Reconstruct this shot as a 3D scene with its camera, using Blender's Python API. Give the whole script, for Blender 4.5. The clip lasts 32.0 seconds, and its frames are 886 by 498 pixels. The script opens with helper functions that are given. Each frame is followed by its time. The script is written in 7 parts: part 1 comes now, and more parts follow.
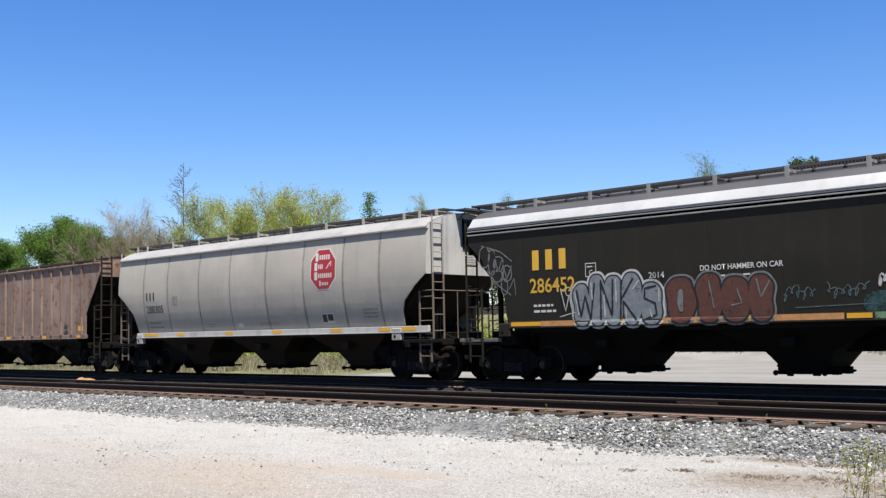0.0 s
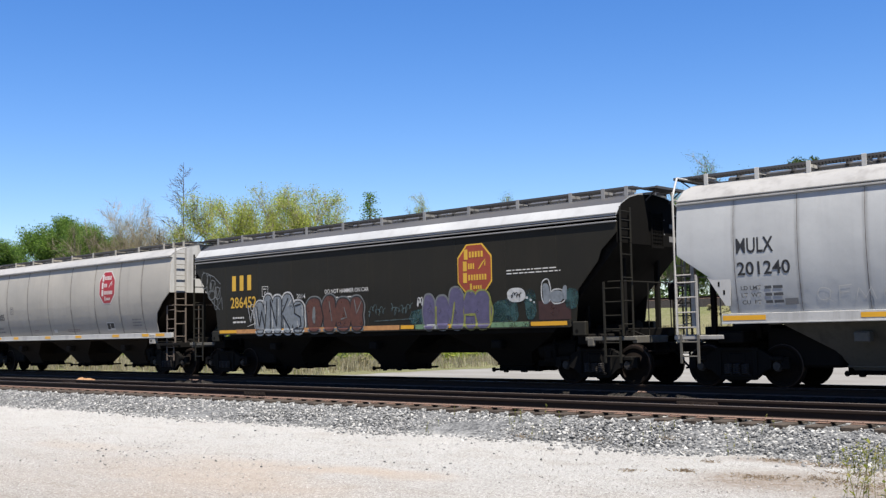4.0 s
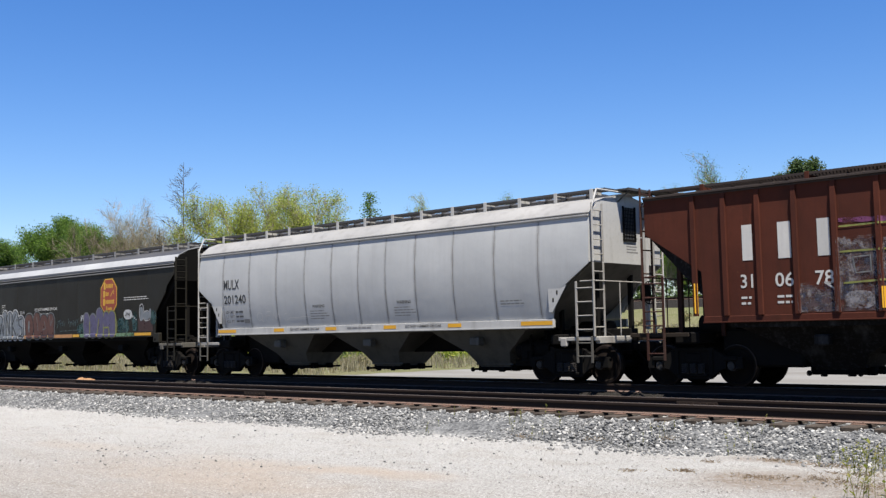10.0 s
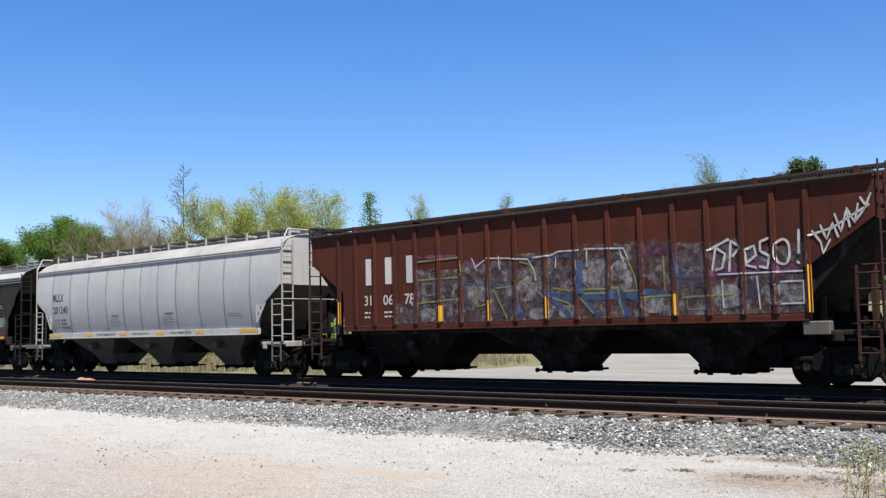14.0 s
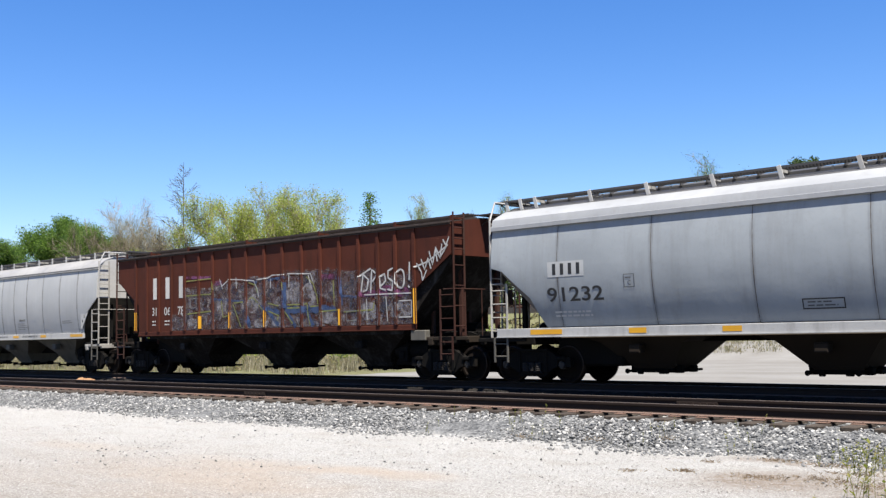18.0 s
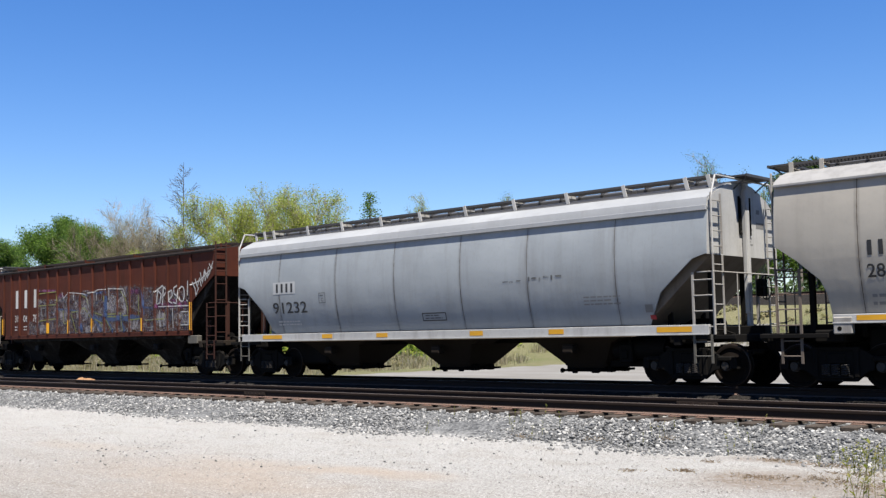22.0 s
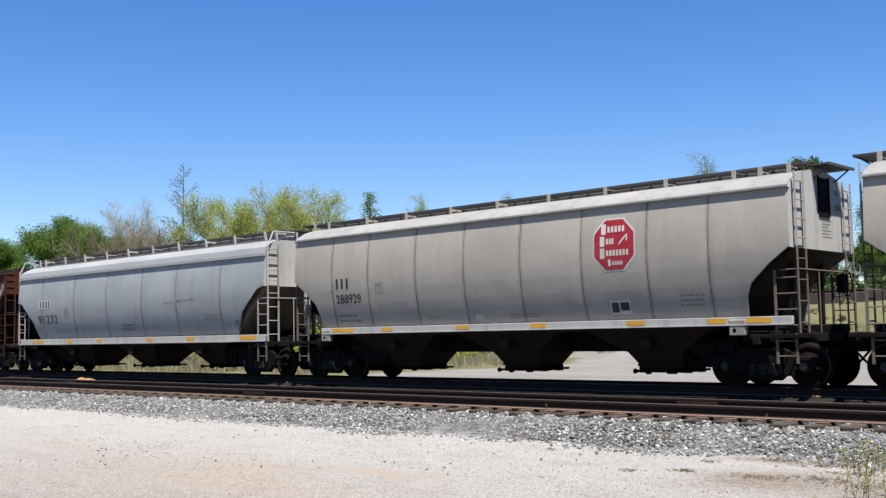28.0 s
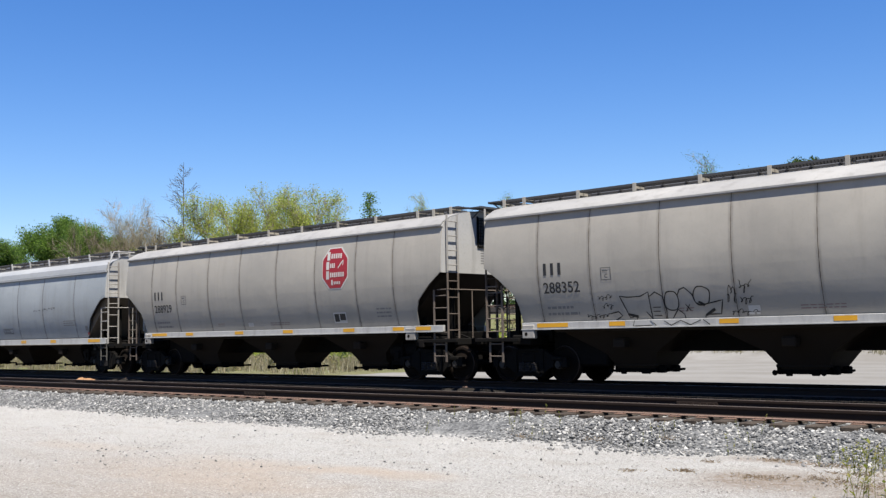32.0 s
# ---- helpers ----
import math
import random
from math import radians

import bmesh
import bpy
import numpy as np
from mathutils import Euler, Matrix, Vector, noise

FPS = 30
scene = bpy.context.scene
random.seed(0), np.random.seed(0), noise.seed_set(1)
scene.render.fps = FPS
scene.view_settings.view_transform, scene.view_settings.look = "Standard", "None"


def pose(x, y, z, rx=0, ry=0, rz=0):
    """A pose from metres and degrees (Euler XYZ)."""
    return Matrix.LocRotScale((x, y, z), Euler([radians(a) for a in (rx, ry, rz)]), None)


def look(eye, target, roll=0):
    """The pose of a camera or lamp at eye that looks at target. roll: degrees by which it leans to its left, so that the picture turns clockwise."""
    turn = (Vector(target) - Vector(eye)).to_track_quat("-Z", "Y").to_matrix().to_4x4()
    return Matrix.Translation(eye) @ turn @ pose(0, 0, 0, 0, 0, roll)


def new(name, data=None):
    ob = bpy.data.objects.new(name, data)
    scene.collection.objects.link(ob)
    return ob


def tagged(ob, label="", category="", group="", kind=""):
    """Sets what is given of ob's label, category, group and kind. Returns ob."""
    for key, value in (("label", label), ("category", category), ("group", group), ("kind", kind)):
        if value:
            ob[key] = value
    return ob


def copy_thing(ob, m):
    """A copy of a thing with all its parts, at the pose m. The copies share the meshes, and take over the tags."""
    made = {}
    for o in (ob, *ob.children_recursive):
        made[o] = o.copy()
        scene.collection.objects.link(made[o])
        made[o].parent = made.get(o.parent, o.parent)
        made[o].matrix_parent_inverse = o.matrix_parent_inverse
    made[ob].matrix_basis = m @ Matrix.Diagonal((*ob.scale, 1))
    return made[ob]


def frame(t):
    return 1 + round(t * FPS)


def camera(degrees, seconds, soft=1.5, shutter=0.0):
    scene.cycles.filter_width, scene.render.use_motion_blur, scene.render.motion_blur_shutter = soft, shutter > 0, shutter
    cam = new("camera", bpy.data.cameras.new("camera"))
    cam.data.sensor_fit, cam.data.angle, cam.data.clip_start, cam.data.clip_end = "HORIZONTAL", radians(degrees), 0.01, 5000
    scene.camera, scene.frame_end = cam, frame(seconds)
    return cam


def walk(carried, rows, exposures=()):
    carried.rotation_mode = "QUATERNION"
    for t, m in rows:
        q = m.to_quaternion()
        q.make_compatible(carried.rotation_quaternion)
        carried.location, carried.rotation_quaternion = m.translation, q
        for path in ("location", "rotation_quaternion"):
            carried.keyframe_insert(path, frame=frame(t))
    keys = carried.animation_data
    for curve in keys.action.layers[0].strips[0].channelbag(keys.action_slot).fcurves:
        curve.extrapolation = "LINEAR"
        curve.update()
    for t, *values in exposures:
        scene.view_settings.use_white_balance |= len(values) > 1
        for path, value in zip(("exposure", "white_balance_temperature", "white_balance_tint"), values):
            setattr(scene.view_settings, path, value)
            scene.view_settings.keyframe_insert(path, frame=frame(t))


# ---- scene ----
# the camera stands on the gravel beside the line, 1.2 m above the rail tops (z = 0)
TRACK_Y = 22.123      # centre of the train's track
SIDING_Y = 16.573     # centre of the empty track in front
GRAVEL_Z = -0.55
cam = camera(45.48, 32.0, soft=1.35)
EYE = pose(0, 0, 1.225, 94.6755, 0, 42.8728) @ pose(0, 0, 0, 0, 0, -1.031)
walk(cam, [(0.0, EYE), (32.0, EYE)], exposures=[(0.0, 1.57), (3.0, 1.57), (6.0, 1.61), (9.0, 1.48), (11.0, 1.48), (14.0, 1.56), (17.5, 1.70), (20.0, 1.58), (23.0, 1.51), (32.0, 1.48)])

# ---- light: very high sun from the right, only just on the viewer's side of the train ----
SUN_TO = Vector((0.37, -0.22, 0.90)).normalized()
world = bpy.data.worlds.new("sky")
scene.world = world
world.use_nodes = True
_n = world.node_tree.nodes
_bg = _n["Background"]
_sky = _n.new("ShaderNodeTexSky")
_sky.sky_type = "NISHITA"
_sky.sun_disc = False
_sky.sun_elevation = math.asin(SUN_TO.z)
_sky.sun_rotation = math.atan2(SUN_TO.x, SUN_TO.y)
_sky.air_density, _sky.dust_density, _sky.ozone_density = 1.1, 0.08, 4.0
_sky.altitude = 100
_hs = _n.new("ShaderNodeHueSaturation")
_hs.inputs["Hue"].default_value = 0.508
_hs.inputs["Saturation"].default_value = 1.3
_tint = _n.new("ShaderNodeMix")
_tint.data_type, _tint.blend_type = "RGBA", "MULTIPLY"
_tint.inputs[0].default_value = 1.0
_tint.inputs[7].default_value = (1.0, 0.99, 1.10, 1)
world.node_tree.links.new(_sky.outputs[0], _hs.inputs["Color"])
world.node_tree.links.new(_hs.outputs[0], _tint.inputs[6])
world.node_tree.links.new(_tint.outputs[2], _bg.inputs[0])
_bg.inputs[1].default_value = 0.05
_sun = new("sun", bpy.data.lights.new("sun", "SUN"))
_sun.data.energy, _sun.data.angle, _sun.data.color = 5.0, radians(0.53), (1.0, 0.94, 0.84)
_sun.matrix_world = look((0, 0, 60), Vector((0, 0, 60)) - SUN_TO)


# ---- materials ----
class Nodes:
    def __init__(self, name):
        self.m = bpy.data.materials.new(name)
        self.m.use_nodes = True
        self.t = self.m.node_tree
        self.p = self.t.nodes["Principled BSDF"]
        self.tc = self.t.nodes.new("ShaderNodeTexCoord")
        self.oi = self.t.nodes.new("ShaderNodeObjectInfo")

    def node(self, kind, **kw):
        n = self.t.nodes.new(kind)
        for k, v in kw.items():
            n.inputs[k].default_value = v
        return n

    def link(self, a, b):
        self.t.links.new(a, b)

    def coord(self, scale=(1, 1, 1), shift=0.0):
        m = self.t.nodes.new("ShaderNodeMapping")
        m.inputs["Scale"].default_value = scale
        self.link(self.tc.outputs["Object"], m.inputs[0])
        if shift:
            mul = self.t.nodes.new("ShaderNodeMath")
            mul.operation = "MULTIPLY"
            mul.inputs[1].default_value = shift
            self.link(self.oi.outputs["Random"], mul.inputs[0])
            self.link(mul.outputs[0], m.inputs["Location"])
        return m.outputs[0]

    def noise(self, scale, detail=4.0, rough=0.55, stretch=(1, 1, 1), shift=13.0):
        n = self.node("ShaderNodeTexNoise", Scale=scale, Detail=detail, Roughness=rough)
        self.link(self.coord(stretch, shift), n.inputs["Vector"])
        return n.outputs["Fac"]

    def ramp(self, fac, lo, hi, a=0.0, b=1.0):
        n = self.t.nodes.new("ShaderNodeMapRange")
        n.inputs["From Min"].default_value, n.inputs["From Max"].default_value = lo, hi
        n.inputs["To Min"].default_value, n.inputs["To Max"].default_value = a, b
        self.link(fac, n.inputs["Value"])
        return n.outputs["Result"]

    def mix(self, fac, a, b):
        n = self.t.nodes.new("ShaderNodeMix")
        n.data_type = "RGBA"
        for s, v in (("A", a), ("B", b)):
            i = [k for k in n.inputs if k.name == s and k.type == "RGBA"][0]
            if isinstance(v, tuple):
                i.default_value = (*v, 1)
            else:
                self.link(v, i)
        f = [k for k in n.inputs if k.name == "Factor" and k.type == "VALUE"][0]
        if isinstance(fac, float):
            f.default_value = fac
        else:
            self.link(fac, f)
        return [k for k in n.outputs if k.type == "RGBA"][0]

    def bump(self, fac, dist, strength=0.6):
        n = self.node("ShaderNodeBump", Strength=strength, Distance=dist)
        self.link(fac, n.inputs["Height"])
        self.link(n.outputs[0], self.p.inputs["Normal"])

    def done(self, col, rough=0.6, metal=0.0, spec=0.5):
        if not isinstance(col, tuple):
            col = self.mix(0.5, col, (0.0, 0.0, 0.0))
        if isinstance(col, tuple):
            self.p.inputs["Base Color"].default_value = (*col, 1)
        else:
            self.link(col, self.p.inputs["Base Color"])
        if isinstance(rough, float):
            self.p.inputs["Roughness"].default_value = rough
        else:
            self.link(rough, self.p.inputs["Roughness"])
        self.p.inputs["Metallic"].default_value = metal
        self.p.inputs["Specular IOR Level"].default_value = spec
        return self.m


def dim(c, k):
    return tuple(x * k for x in c)


def paint(name, col, dirt=(0.12, 0.09, 0.07), amount=0.35, rough=0.5, streak=True, rust=0.0, blot=0.12, spec=0.4):
    """Weathered vehicle paint: faded blotches, run-down streaks, grime and a few rust spots."""
    n = Nodes(name)
    big = n.ramp(n.noise(0.5, 5), 0.3, 0.7)
    c = n.mix(big, dim(col, 1 - blot), dim(col, 1 + blot * 0.6))
    if streak:
        s = n.ramp(n.noise(1.3, 6, 0.65, (2.2, 2.2, 0.22)), 0.5, 0.8, 0, amount)
        c = n.mix(s, c, dirt)
    fine = n.ramp(n.noise(14, 6, 0.7), 0.52, 0.8, 0, amount * 0.6)
    c = n.mix(fine, c, dim(dirt, 1.3))
    if rust:
        r = n.ramp(n.noise(3.1, 8, 0.72), 0.72 - 0.2 * rust, 0.80 - 0.2 * rust)
        c = n.mix(r, c, (0.17, 0.065, 0.03))
    # pressed and dented sheet: long soft waves with a fine roughness on them
    wave, soft = n.noise(1.1, 3, 0.45), n.noise(6, 3)
    both = n.t.nodes.new("ShaderNodeMath")
    both.operation = "MULTIPLY_ADD"
    both.inputs[1].default_value = 0.1
    n.link(soft, both.inputs[0])
    n.link(wave, both.inputs[2])
    n.bump(both.outputs[0], 0.035, 0.5)
    return n.done(c, n.ramp(big, 0, 1, rough - 0.06, rough + 0.12), 0.0, spec)


M = {
    "grey_paint": paint("faded grey paint", (0.475, 0.445, 0.39), amount=0.2),
    "silver_paint": paint("pale silver grey paint", (0.55, 0.56, 0.56), amount=0.14),
    "bluish_paint": paint("bluish grey paint", (0.385, 0.42, 0.445), amount=0.28),
    "white_paint": paint("dirty white paint", (0.56, 0.555, 0.54), dirt=(0.10, 0.085, 0.07), amount=0.5),
    "roof_paint": paint("dirty pale roof paint", (0.41, 0.405, 0.395), dirt=(0.10, 0.085, 0.07), amount=0.45),
    "black_paint": paint("weathered black paint", (0.021, 0.019, 0.0135), dirt=(0.045, 0.037, 0.025), amount=0.3, rough=0.55, spec=0.16),
    "dark_roof": paint("dirty grey roof top", (0.09, 0.09, 0.092), amount=0.3),
    "brown_paint": paint("oxide brown paint", (0.098, 0.025, 0.0135), dirt=(0.038, 0.014, 0.008), amount=0.75, rough=0.75, spec=0.15, rust=0.35, blot=0.28),
    "tan_paint": paint("rusted tan paint", (0.30, 0.215, 0.175), dirt=(0.15, 0.065, 0.038), amount=1.0, rough=0.7, rust=0.9, blot=0.4),
    # underframe steel, near black: grime plus the shade under the cars in colour
    "grime": paint("shade blackened grimy steel", (0.008, 0.0072, 0.0065), dirt=(0.018, 0.013, 0.01), amount=0.4, rough=0.8, spec=0.1),
    # hopper undersides: grimy paint, lowered further to hold the shade beneath the car
    "under_grey": paint("shade toned grimy grey paint", (0.13, 0.12, 0.10), dirt=(0.015, 0.013, 0.011), amount=0.7, rough=0.7),
    "under_dark": paint("shade toned grimy brown steel", (0.034, 0.025, 0.018), dirt=(0.035, 0.026, 0.018), amount=0.45, rough=0.8, spec=0.12),
    # shade of recesses and undersides kept in this near black colour
    "inner": paint("shade dark steel", (0.008, 0.0075, 0.007), dirt=(0.012, 0.011, 0.010), rough=0.9, spec=0.05, amount=0.2),
    "yellow": paint("yellow reflective sheet", (0.85, 0.43, 0.014), amount=0.18, rough=0.4, streak=False),
    "gold": paint("worn yellow lettering", (0.8, 0.47, 0.04), amount=0.25, rough=0.5),
    "letter_black": paint("black lettering", (0.02, 0.02, 0.022), amount=0.05, rough=0.5, streak=False),
    "letter_pink": paint("faded red lettering", (0.30, 0.20, 0.185), amount=0.1, rough=0.6, streak=False),
    "letter_grey": paint("worn dark grey lettering", (0.10, 0.10, 0.105), amount=0.1, rough=0.6, streak=False),
    "letter_faint": paint("faded grey lettering", (0.24, 0.235, 0.23), amount=0.1, rough=0.6, streak=False),
    "letter_white": paint("white lettering", (0.72, 0.70, 0.66), amount=0.2, rough=0.5),
    "red": paint("red sign paint", (0.42, 0.018, 0.03), amount=0.12, rough=0.45),
    "orange_red": paint("orange red sign paint", (0.36, 0.055, 0.02), amount=0.25, rough=0.5),
    "galv": paint("grey running board steel", (0.06, 0.06, 0.063), amount=0.3, rough=0.6),
    # rust of the rail webs, darkened: the shade on their sides is in the colour
    "rail_side": paint("shade dark rusted rail steel", (0.03, 0.018, 0.013), dirt=(0.015, 0.01, 0.008), amount=0.5, rough=0.8, spec=0.2),
    "plate_rust": paint("rusty tie plate", (0.24, 0.15, 0.115), dirt=(0.1, 0.06, 0.045), amount=0.5, rough=0.85, spec=0.2),
}


def simple(name, col, rough=0.6, metal=0.0, spec=0.4):
    n = Nodes(name)
    f = n.ramp(n.noise(9, 5), 0.3, 0.7)
    return n.done(n.mix(f, dim(col, 0.8), dim(col, 1.12)), rough, metal, spec)


M["brown_grime"] = paint("brown grimy steel", (0.19, 0.155, 0.13), dirt=(0.03, 0.022, 0.017), amount=0.6, rough=0.75, spec=0.15)
M["pale_grime"] = paint("dirty pale grey paint", (0.42, 0.40, 0.37), dirt=(0.08, 0.06, 0.045), amount=0.6, rough=0.6)
M["eave_grey"] = paint("mid grey eave paint", (0.30, 0.30, 0.305), amount=0.3)
M["seam"] = paint("grimy weld seam", (0.10, 0.078, 0.062), amount=0.4, rough=0.85, spec=0.1)
M["rail_top"] = simple("worn rail head", (0.46, 0.40, 0.36), 0.42, 0.7)
# the same rust made paler, for sunlight on top of the rail foot
M["rail_foot"] = simple("lit tone rusted rail foot", (0.20, 0.135, 0.112), 0.9, 0.0, 0.15)
M["wheel_tread"] = simple("worn wheel tread", (0.06, 0.042, 0.034), 0.45, 0.7)
# rusty wheel steel, darkened to carry the shade under the car
M["wheel_rust"] = simple("shade dark rusty wheel steel", (0.013, 0.009, 0.007), 0.9, 0, 0.1)
M["bearing"] = simple("greasy bearing cap", (0.04, 0.034, 0.03), 0.6, 0.2)


def wood_mat():
    n = Nodes("old creosoted wood")
    g = n.noise(6, 8, 0.7, (1.0, 0.12, 1.0))
    c = n.mix(n.ramp(g, 0.35, 0.7), (0.04, 0.03, 0.024), (0.12, 0.098, 0.08))
    n.bump(g, 0.02, 0.9)
    return n.done(c, 0.9, 0, 0.2)


M["tie"] = wood_mat()


def island_mat(name, stops, rough=0.85, spec=0.25, trans=None):
    """A colour picked at random for each loose piece of a mesh."""
    n = Nodes(name)
    g = n.t.nodes.new("ShaderNodeNewGeometry")
    r = n.t.nodes.new("ShaderNodeValToRGB")
    el = r.color_ramp.elements
    el[0].position, el[0].color = stops[0][0], (*stops[0][1], 1)
    el[1].position, el[1].color = stops[-1][0], (*stops[-1][1], 1)
    for p, c in stops[1:-1]:
        e = el.new(p)
        e.color = (*c, 1)
    n.link(g.outputs["Random Per Island"], r.inputs[0])
    col = r.outputs[0]
    if trans:
        # thin leaves let some light through
        tr = n.node("ShaderNodeBsdfTranslucent")
        n.link(n.mix(0.25, col, (0.26, 0.36, 0.04)), tr.inputs[0])
        mx = n.node("ShaderNodeMixShader", Fac=trans)
        out = n.t.nodes["Material Output"]
        n.link(n.p.outputs[0], mx.inputs[1])
        n.link(tr.outputs[0], mx.inputs[2])
        n.link(mx.outputs[0], out.inputs[0])
    else:
        f = n.ramp(n.noise(60, 3, 0.6, shift=0), 0.3, 0.7, 0.0, 0.5)
        col = n.mix(f, col, (0.22, 0.21, 0.2))
    return n.done(col, rough, 0, spec)


M["ballast"] = island_mat("crushed granite", [(0, (0.07, 0.076, 0.082)), (0.35, (0.17, 0.178, 0.186)), (0.7, (0.30, 0.305, 0.31)), (0.9, (0.52, 0.515, 0.50)), (1, (0.75, 0.74, 0.71))])
M["pebble"] = island_mat("loose pebbles", [(0, (0.26, 0.24, 0.22)), (0.25, (0.45, 0.42, 0.39)), (0.8, (0.66, 0.63, 0.59)), (1, (0.82, 0.79, 0.75))])


def ground_mat():
    """Crushed white stone beside the track, pinkish trodden dirt further out."""
    n = Nodes("pale gravel ground")
    sep = n.t.nodes.new("ShaderNodeSeparateXYZ")
    n.link(n.tc.outputs["Object"], sep.inputs[0])
    add = n.t.nodes.new("ShaderNodeMath")
    add.operation = "MULTIPLY_ADD"
    add.inputs[1].default_value = 7.0
    n.link(n.noise(0.22, 5, 0.6, (0.6, 1.2, 1), 0), add.inputs[0])
    n.link(sep.outputs[1], add.inputs[2])
    big = n.noise(0.3, 6, 0.62, (0.5, 1.3, 1), 0)
    mid = n.noise(1.5, 7, 0.68, (0.6, 1.2, 1), 0)
    fine = n.noise(34, 6, 0.8, shift=0)
    warp = n.noise(1.1, 6, 0.7, (1, 1, 1), 0)

    def spot(x, y, rx, ry, lo=0.35, hi=1.15):
        """A ragged round patch on the ground."""
        m = n.node("ShaderNodeMapping")
        m.vector_type = "TEXTURE"
        m.inputs["Location"].default_value = (x, y, GRAVEL_Z)
        m.inputs["Scale"].default_value = (rx, ry, 1)
        n.link(n.tc.outputs["Object"], m.inputs[0])
        d = n.node("ShaderNodeVectorMath")
        d.operation = "LENGTH"
        n.link(m.outputs[0], d.inputs[0])
        s = n.t.nodes.new("ShaderNodeMath")
        s.operation = "MULTIPLY_ADD"
        s.inputs[1].default_value = 1.6
        n.link(warp, s.inputs[0])
        n.link(d.outputs["Value"], s.inputs[2])
        return n.ramp(s.outputs[0], hi + 0.8, lo + 0.8)

    dirt = n.mix(n.ramp(big, 0.4, 0.6), (0.445, 0.42, 0.388), (0.455, 0.392, 0.335))
    c = n.mix(n.ramp(add.outputs[0], 9.0, 14.5), dirt, (0.545, 0.545, 0.53))
    c = n.mix(n.ramp(mid, 0.5, 0.74, 0, 0.5), c, (0.33, 0.28, 0.235))
    c = n.mix(n.ramp(n.noise(0.9, 6, 0.65, shift=0), 0.56, 0.7, 0, 0.5), c, (0.50, 0.485, 0.46))
    c = n.mix(n.ramp(fine, 0.47, 0.66, 0, 0.8), c, (0.17, 0.155, 0.14))
    c = n.mix(n.ramp(n.noise(48, 3, 0.6, shift=0), 0.6, 0.74, 0, 0.8), c, (0.52, 0.49, 0.44))
    v = n.node("ShaderNodeTexVoronoi", Scale=62.0)
    n.link(n.coord(), v.inputs["Vector"])
    grain = n.t.nodes.new("ShaderNodeSeparateColor")
    n.link(v.outputs["Color"], grain.inputs[0])
    c = n.mix(n.ramp(grain.outputs[0], 0.80, 0.96, 0, 0.75), c, (0.19, 0.175, 0.16))
    c = n.mix(n.ramp(grain.outputs[1], 0.82, 0.95, 0, 0.8), c, (0.72, 0.71, 0.69))
    # peach coloured clay rubbed into the yard, and a bare brown patch with dead grass
    for x, y, rx, ry, k in ((-9.7, 9.7, 1.0, 0.5, 0.4), (-10.7, 9.6, 0.9, 0.45, 0.4), (-12.4, 9.2, 1.8, 0.7, 0.35), (-17.0, 9.2, 1.8, 0.5, 0.25), (-11.0, 8.0, 2.5, 0.8, 0.35)):
        f = n.t.nodes.new("ShaderNodeMath")
        f.operation = "MULTIPLY"
        f.inputs[1].default_value = k
        n.link(spot(x, y, rx, ry), f.inputs[0])
        c = n.mix(f.outputs[0], c, (0.49, 0.39, 0.30))
    speck = n.ramp(n.noise(9, 7, 0.8, (0.7, 1.4, 1), 0), 0.42, 0.58)
    for x, y, rx, ry in ((-5.9, 11.8, 0.9, 1.0), (-6.4, 13.6, 1.0, 0.35), (-4.3, 12.2, 0.9, 1.8)):
        f = n.t.nodes.new("ShaderNodeMath")
        f.operation = "MULTIPLY"
        n.link(spot(x, y, rx, ry, 0.2, 1.3), f.inputs[0])
        n.link(n.ramp(speck, 0, 1, 0.35, 0.95), f.inputs[1])
        c = n.mix(f.outputs[0], c, (0.24, 0.175, 0.125))
    n.bump(fine, 0.025, 1.0)
    return n.done(c, 0.95, 0, 0.1)


def lot_mat():
    n = Nodes("worn grey gravel lot")
    big = n.noise(0.35, 6, 0.65, (0.6, 1.2, 1), 0)
    fine = n.noise(9, 7, 0.75, shift=0)
    c = n.mix(n.ramp(big, 0.38, 0.62), (0.30, 0.295, 0.285), (0.24, 0.23, 0.215))
    c = n.mix(n.ramp(fine, 0.5, 0.72, 0, 0.4), c, (0.17, 0.155, 0.135))
    n.bump(fine, 0.02, 0.8)
    return n.done(c, 0.95, 0, 0.1)


def stain_mat():
    """Soft grime beside a weld seam, fading out to both sides."""
    n = Nodes("seam grime")
    sep = n.t.nodes.new("ShaderNodeSeparateXYZ")
    n.link(n.tc.outputs["Object"], sep.inputs[0])
    a = n.t.nodes.new("ShaderNodeMath")
    a.operation = "ABSOLUTE"
    n.link(sep.outputs[0], a.inputs[0])
    f = n.t.nodes.new("ShaderNodeMath")
    f.operation = "MULTIPLY"
    n.link(n.ramp(a.outputs[0], 0.075, 0.0), f.inputs[0])
    n.link(n.ramp(n.noise(2.2, 5, 0.6), 0.3, 0.7, 0.05, 0.42), f.inputs[1])
    n.link(f.outputs[0], n.p.inputs["Alpha"])
    return n.done((0.055, 0.045, 0.037), 0.8, 0, 0.1)


M["lot"], M["seam_stain"] = lot_mat(), stain_mat()


def grass_mat():
    n = Nodes("rough dry grass")
    big = n.noise(0.12, 5, shift=0)
    fine = n.noise(3.0, 7, 0.75, shift=0)
    c = n.mix(n.ramp(big, 0.35, 0.65), (0.23, 0.21, 0.115), (0.14, 0.165, 0.06))
    c = n.mix(n.ramp(fine, 0.4, 0.7, 0, 0.7), c, (0.27, 0.25, 0.17))
    n.bump(fine, 0.15, 1.0)
    return n.done(c, 0.95, 0, 0.1)


